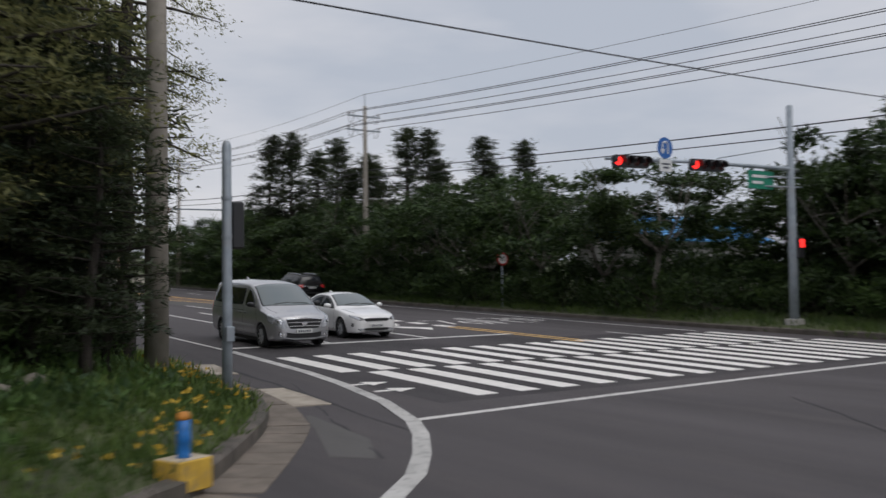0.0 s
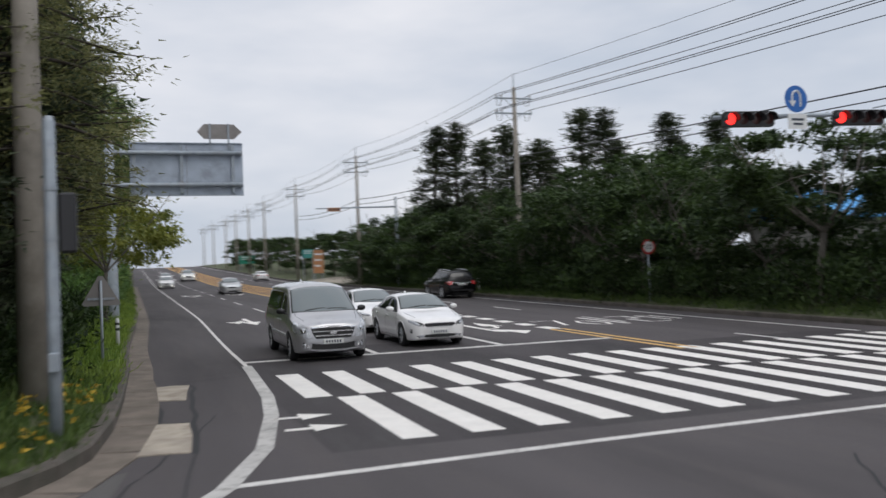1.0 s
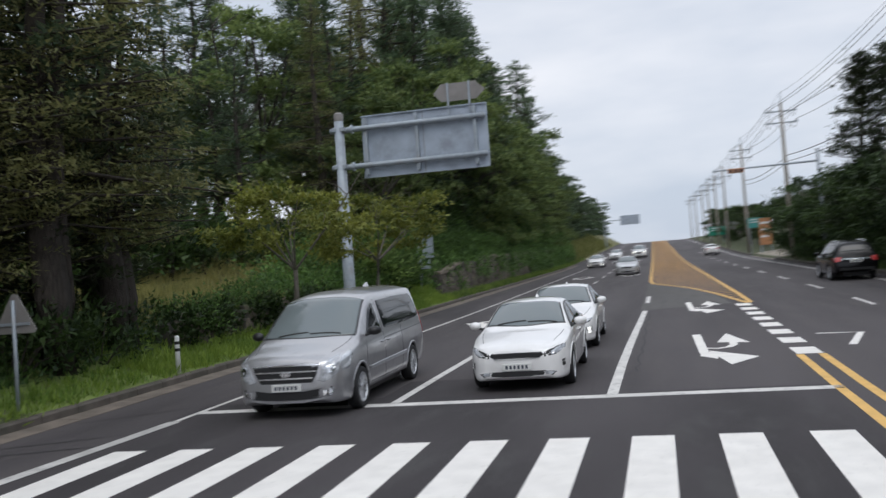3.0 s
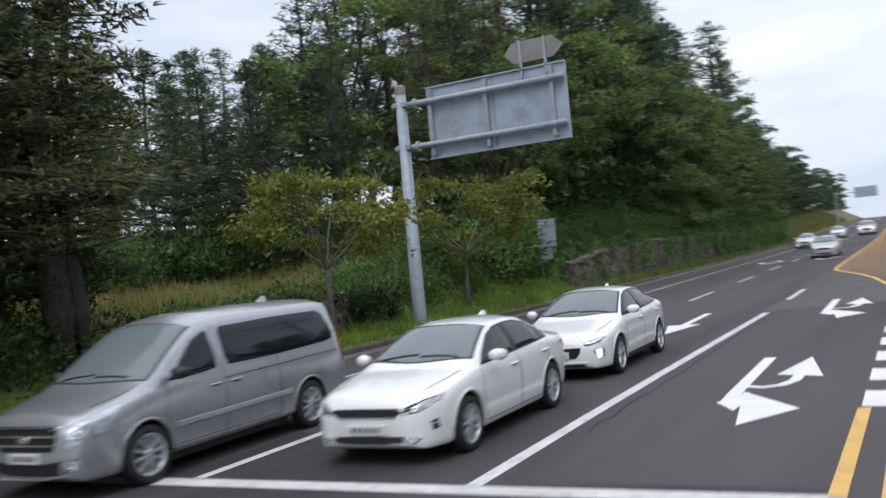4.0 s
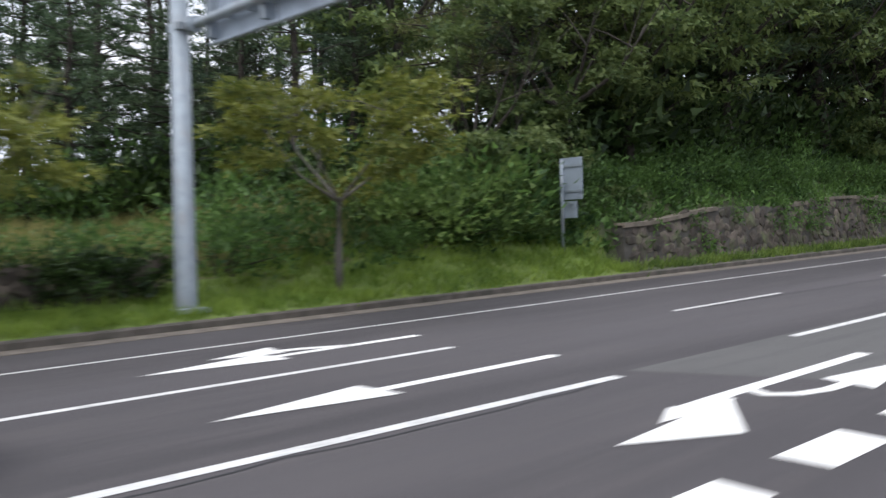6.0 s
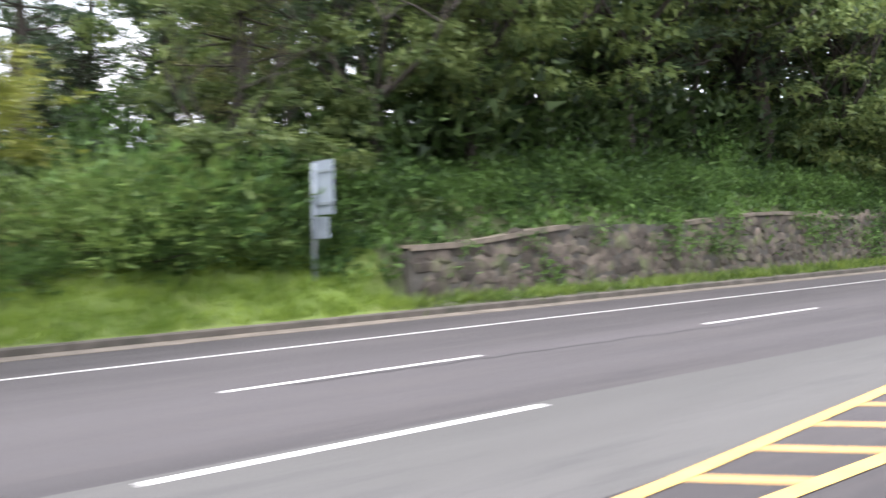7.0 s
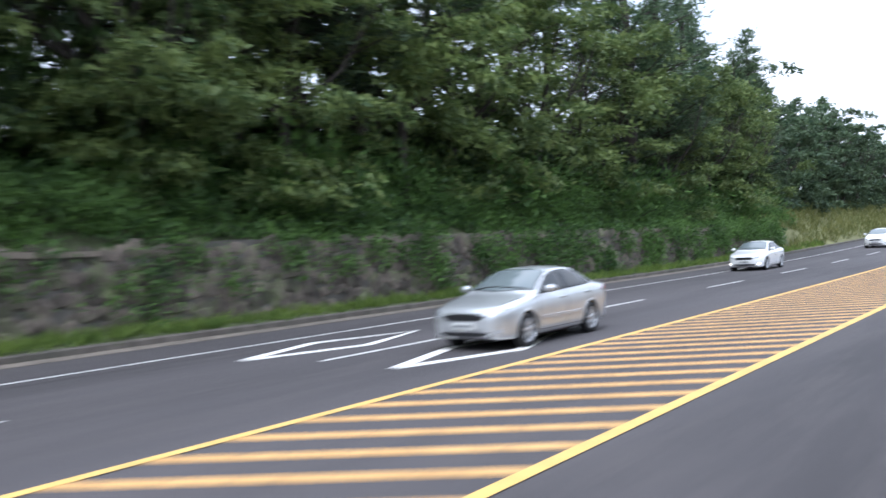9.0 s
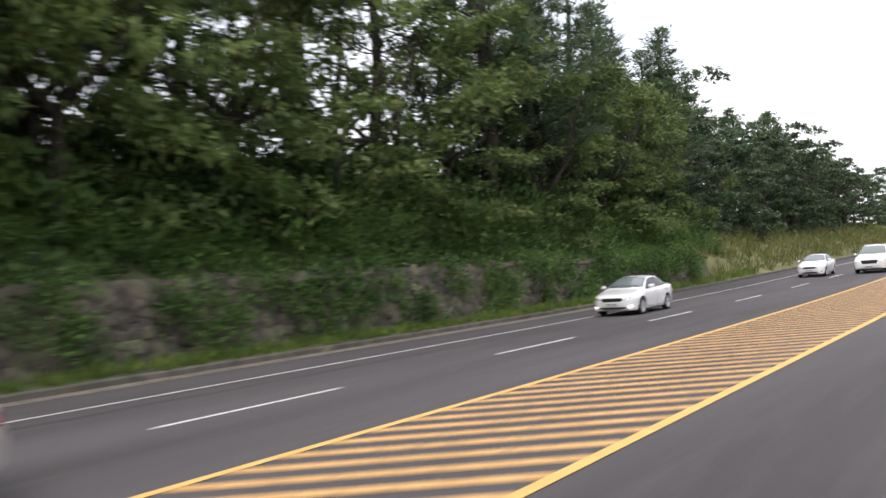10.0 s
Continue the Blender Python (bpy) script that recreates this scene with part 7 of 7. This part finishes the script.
van = build_car("van", on_road(12.02, 25.8), 0, V_FORM, CAR_SILVER, "silver passenger van waiting at the stop line", "van", windows=([(1.36, 1.13), (1.62, 1.36), (1.88, 1.56), (2.12, 1.655), (2.19, 1.64), (2.21, 1.3), (2.18, 1.17), (1.8, 1.14)], [(2.42, 1.18), (2.38, 1.3), (2.38, 1.60), (2.43, 1.68), (3.5, 1.70), (4.62, 1.69), (4.74, 1.63), (4.86, 1.32), (4.82, 1.24), (4.6, 1.21), (3.4, 1.175)]),
    screen=(1.06, 1.98, 0.17, 0.1), rear=(5.08, 4.99, 0.0, 0.0), spokes=10, wide=0.8, mirror=(1.36, 1.12), mirror_mat=BLACK_TRIM,
    lamps=[("grille", [(-0.56, 0.86), (0.56, 0.86), (0.51, 0.70), (0.43, 0.57), (-0.43, 0.57), (-0.51, 0.70)], BLACK_TRIM, True, 0.008, "dark grille with chrome bars"),
           ("grille_bar", [(-0.57, 0.865), (0.57, 0.865), (0.56, 0.835), (-0.56, 0.835)], CHROME, True, 0.022, "chrome bar"),
           ("grille_bar", [(-0.53, 0.76), (0.53, 0.76), (0.52, 0.735), (-0.52, 0.735)], CHROME, True, 0.022, "chrome bar"),
           ("grille_bar", [(-0.47, 0.655), (0.47, 0.655), (0.455, 0.63), (-0.455, 0.63)], CHROME, True, 0.022, "chrome bar"),
           ("badge", [(-0.10, 0.71), (-0.06, 0.75), (0.06, 0.75), (0.10, 0.71), (0.06, 0.67), (-0.06, 0.67)], CHROME, True, 0.034, "plain chrome oval"),
           ("headlamp", [(0.52, 0.60), (0.60, 0.78), (0.70, 0.92), (0.80, 0.97), (0.83, 0.86), (0.83, 0.70), (0.74, 0.61), (0.62, 0.57)], LAMP_CLEAR, True, 0.010, "tall clear headlamp"),
           ("lamp_bowl", [(0.66, 0.80), (0.74, 0.84), (0.80, 0.80), (0.78, 0.72), (0.70, 0.70)], CHROME, True, 0.016, "chrome lamp bowl"),
           ("lower_intake", [(-0.76, 0.50), (-0.34, 0.43), (0.34, 0.43), (0.76, 0.50), (0.70, 0.345), (0.3, 0.30), (-0.3, 0.30), (-0.70, 0.345)], BLACK_TRIM, True, 0.008, "black lower intake"),
           ("fog_lamp", [(0.60, 0.44), (0.74, 0.47), (0.77, 0.42), (0.72, 0.36), (0.60, 0.35)], CHROME, True, 0.014, "chrome fog lamp"),
           ("bumper_lip", [(-0.62, 0.325), (-0.3, 0.285), (0.3, 0.285), (0.62, 0.325), (0.62, 0.305), (0.3, 0.262), (-0.3, 0.262), (-0.62, 0.305)], CAR_SILVER, True, 0.024, ""),
           ("tail_lamp", [(0.78, 1.35), (0.86, 1.35), (0.88, 0.88), (0.78, 0.88)], LAMP_RED, False, 0.012, "red tail lamp")],
    sides=[("headlamp_side", [(0.20, 0.70), (0.17, 0.86), (0.30, 0.93), (0.50, 0.985), (0.62, 1.0), (0.55, 0.88), (0.40, 0.74)], LAMP_CLEAR, "clear headlamp glass"), ("tail_lamp_side", [(5.0, 0.86), (4.97, 1.1), (5.0, 1.38), (5.07, 1.38), (5.09, 0.88)], LAMP_RED, "red tail lamp")],
    doors=([(2.29, 1.72), (2.29, 1.1), (2.27, 0.36)], [(3.42, 1.15), (3.42, 0.36)], [(1.30, 1.08), (1.22, 0.8), (1.30, 0.4)], [(2.29, 1.02), (3.6, 1.035), (4.9, 1.06)], [(1.3, 0.36), (3.42, 0.36)]), handles=((2.13, 0.97), (2.5, 0.97)), moulding=[(1.36, 0.60), (3.66, 0.62)], aerial=4.3, plates=(0.50, 0.8))
white_sedan = build_car("sedan", on_road(15.4, 27.6), 0, K_FORM, CAR_WHITE, "white sedan with a black grille waiting at the stop line", **SEDAN_REST, spokes=9, wide=0.8, aerial=3.25,
    lamps=[("grille", [(-0.42, 0.665), (0.42, 0.665), (0.46, 0.62), (0.38, 0.57), (-0.38, 0.57), (-0.46, 0.62)], BLACK_TRIM, True, 0.008, "black grille"),
           ("grille_trim", [(-0.40, 0.575), (0.40, 0.575), (0.38, 0.56), (-0.38, 0.56)], CHROME, True, 0.018, "chrome strip"),
           ("headlamp", [(0.46, 0.65), (0.56, 0.695), (0.70, 0.745), (0.80, 0.765), (0.81, 0.695), (0.66, 0.61), (0.47, 0.58)], BLACK_TRIM, True, 0.008, "dark headlamp with a bright outer corner"),
           ("lamp_glass", [(0.58, 0.67), (0.70, 0.73), (0.80, 0.753), (0.80, 0.695), (0.66, 0.62), (0.59, 0.61)], LAMP_CLEAR, True, 0.014, "clear lamp glass"),
           ("lower_intake", [(-0.56, 0.355), (0.56, 0.355), (0.66, 0.32), (0.60, 0.265), (-0.60, 0.265), (-0.66, 0.32)], BLACK_TRIM, True, 0.008, "black lower intake"),
           ("intake_lamp", [(0.46, 0.345), (0.56, 0.345), (0.63, 0.315), (0.58, 0.285), (0.47, 0.29)], LAMP_CLEAR, True, 0.014, "clear fog lamp"),
           ("corner_intake", [(0.74, 0.505), (0.79, 0.515), (0.79, 0.405), (0.75, 0.395)], BLACK_TRIM, True, 0.008, "black corner intake"),
           ("tail_lamp", [(0.36, 0.92), (0.72, 0.93), (0.74, 0.78), (0.42, 0.80)], LAMP_RED, False, 0.010, "red tail lamp")], plates=(0.43, 0.75))
white_hatch = build_car("hatchback", on_road(15.45, 33.5), 0, I_FORM, CAR_WHITE, "white fastback car with lit daytime lamps, queueing", surround=HATCH_DLO, windows=HATCH_PANES, screen=(1.34, 2.12, 0.2, 0.1), rear=(4.2, 3.3, 0.06, 0.05), spokes=5, wide=1.5, mirror=(1.53, 0.95), doors=SEDAN_DOORS, handles=((2.28, 0.85), (3.4, 0.89)), aerial=3.2, sill_mat=BLACK_TRIM,
    lamps=[("grille", [(-0.46, 0.56), (0.46, 0.56), (0.44, 0.47), (0.36, 0.38), (-0.36, 0.38), (-0.44, 0.47)], BLACK_TRIM, True, 0.008, "closed black grille panel"),
           ("headlamp", [(0.48, 0.635), (0.66, 0.685), (0.80, 0.715), (0.82, 0.69), (0.70, 0.635), (0.52, 0.60)], LAMP_CLEAR, True, 0.008, ""),
           ("lamp_base", [(0.50, 0.605), (0.70, 0.64), (0.80, 0.68), (0.74, 0.62), (0.56, 0.58)], BLACK_TRIM, True, 0.012, "black lamp base"),
           ("corner_intake", [(0.66, 0.50), (0.80, 0.545), (0.81, 0.40), (0.74, 0.36)], BLACK_TRIM, True, 0.006, "black corner intake")]
          + [("daytime_lamp", [(0.70 + 0.006 * k, 0.50 - 0.034 * k), (0.775, 0.515 - 0.034 * k), (0.775, 0.495 - 0.034 * k), (0.70 + 0.006 * k, 0.48 - 0.034 * k)], DAY_LIT, True, 0.014, "lit white daytime lamp") for k in range(4)]
          + [("lower_intake", [(-0.5, 0.285), (0.5, 0.285), (0.55, 0.235), (-0.55, 0.235)], BLACK_TRIM, True, 0.008, ""),
             ("bumper_lip", [(-0.6, 0.325), (0.6, 0.325), (0.6, 0.295), (-0.6, 0.295)], CAR_WHITE, True, 0.03, ""),
             ("tail_lamp", [(0.3, 0.98), (0.74, 0.98), (0.74, 0.86), (0.5, 0.86)], LAMP_RED, False, 0.010, "red tail lamp")],
    sides=[("tail_lamp_side", [(4.14, 0.93), (4.26, 0.97), (4.38, 0.96), (4.40, 0.86), (4.28, 0.86)], LAMP_RED, "red tail lamp")], plates=(0.44, 0.7))
SUV_REST = dict(surround=[(1.55, 1.12), (1.85, 1.36), (2.15, 1.53), (2.5, 1.605), (3.6, 1.61), (4.3, 1.57), (4.55, 1.45), (4.6, 1.2), (4.5, 1.17), (2.6, 1.12)], windows=([(1.68, 1.14), (1.9, 1.33), (2.2, 1.50), (2.52, 1.575), (2.6, 1.577), (2.62, 1.15)], [(2.7, 1.155), (2.68, 1.58), (3.58, 1.58), (3.6, 1.165)], [(3.68, 1.17), (3.66, 1.58), (4.26, 1.54), (4.48, 1.43), (4.52, 1.2)]), screen=(1.5, 2.35, 0.16, 0.08), rear=(4.78, 4.64, 0.02, 0.02), spokes=6, wide=1.5, mirror=(1.75, 1.1), rack=True)
black_suv = build_car("suv", on_road(26.4, 60.5), 180, S_FORM, CAR_BLACK, "black sport utility car driving up the road", **SUV_REST,
    lamps=[("tail_lamp", [(0.62, 1.05), (0.86, 1.06), (0.88, 0.84), (0.66, 0.86)], LAMP_RED, False, 0.014, "red tail lamp"), ("chrome_strip", [(-0.6, 0.98), (0.6, 0.98), (0.6, 0.94), (-0.6, 0.94)], CHROME, False, 0.014, "chrome strip"), ("bumper_trim", [(-0.7, 0.56), (0.7, 0.56), (0.7, 0.46), (-0.7, 0.46)], BLACK_TRIM, False, 0.012, "")],
    sides=[("tail_lamp_side", [(4.58, 0.88), (4.55, 1.02), (4.8, 1.03), (4.84, 0.88)], LAMP_RED, "red tail lamp")], sill_mat=CHROME, doors=([(2.66, 1.1), (2.66, 0.4)], [(3.64, 1.12), (3.56, 0.9), (3.4, 0.7), (3.34, 0.4)]), handles=((2.5, 1.0), (3.5, 1.02)), plates=(0.6, 0.86))
far_sedan = build_car("sedan", on_road(24.9, 137.0), 180, X_FORM, CAR_WHITE, "white sedan driving up towards the crest", **SEDAN_REST, lamps=sedan_face(), fine=False)
silver_sedan = build_car("sedan", on_road(15.6, 83.3), 0, X_FORM, CAR_SEDAN, "pale silver sedan driving down towards the crossing", **SEDAN_REST, spokes=7, lamps=sedan_face(), moulding=[(1.35, 0.5), (3.1, 0.5)])
coming = build_car("sedan", on_road(11.3, 114.6), 0, K_FORM, CAR_WHITE, "white sedan with lit headlamps driving down", **SEDAN_REST, lamps=sedan_face(True))
coming_far = build_car("sedan", on_road(12.3, 144.0), 0, X_FORM, CAR_WHITE, "white sedan far up the road", **SEDAN_REST, lamps=sedan_face(), fine=False)
coming_suv = build_car("suv", on_road(15.6, 145.5), 0, S_FORM, CAR_WHITE, "white sport utility car with lit headlamps far up the road", **SUV_REST, lamps=[("headlamp", [(0.6, 0.88), (0.82, 0.92), (0.82, 0.82), (0.6, 0.80)], HEAD_LIT, True, 0.014, "lit headlamp"), ("grille", [(-0.5, 0.84), (0.5, 0.84), (0.42, 0.62), (-0.42, 0.62)], BLACK_TRIM, True, 0.012, "black grille")], fine=False)
for ob in (van, white_sedan, white_hatch, black_suv, far_sedan, silver_sedan, coming, coming_far, coming_suv):
    c = ob.matrix_basis.translation
    up = math.atan(0.041) if c.y > 140 else math.atan(0.030) if c.y > 108 else math.atan(0.025)
    heading = ob.matrix_basis.to_euler().z
    ob.matrix_basis = Matrix.Translation((c.x, c.y, road_z(c.y))) @ Matrix.Rotation(up, 4, "X") @ Matrix.Rotation(heading, 4, "Z")

# ---- the patterns from which plants were copied ----
for src in BUSH + HANGING + SPRUCES + BANK_HIGH + PINES + CEDARS + PINES_FAR + BROAD_FAR + SHRUBS_BANK + OLIVE + OPEN_PINES + BROAD + FOREST + SHRUBS + IVY + BANK + ROUND + UMBRELLA + SHRUBS_DARK + SHRUBS_GREEN + BANK_FAR:
    for ob in (*src.children_recursive, src):
        bpy.data.objects.remove(ob)
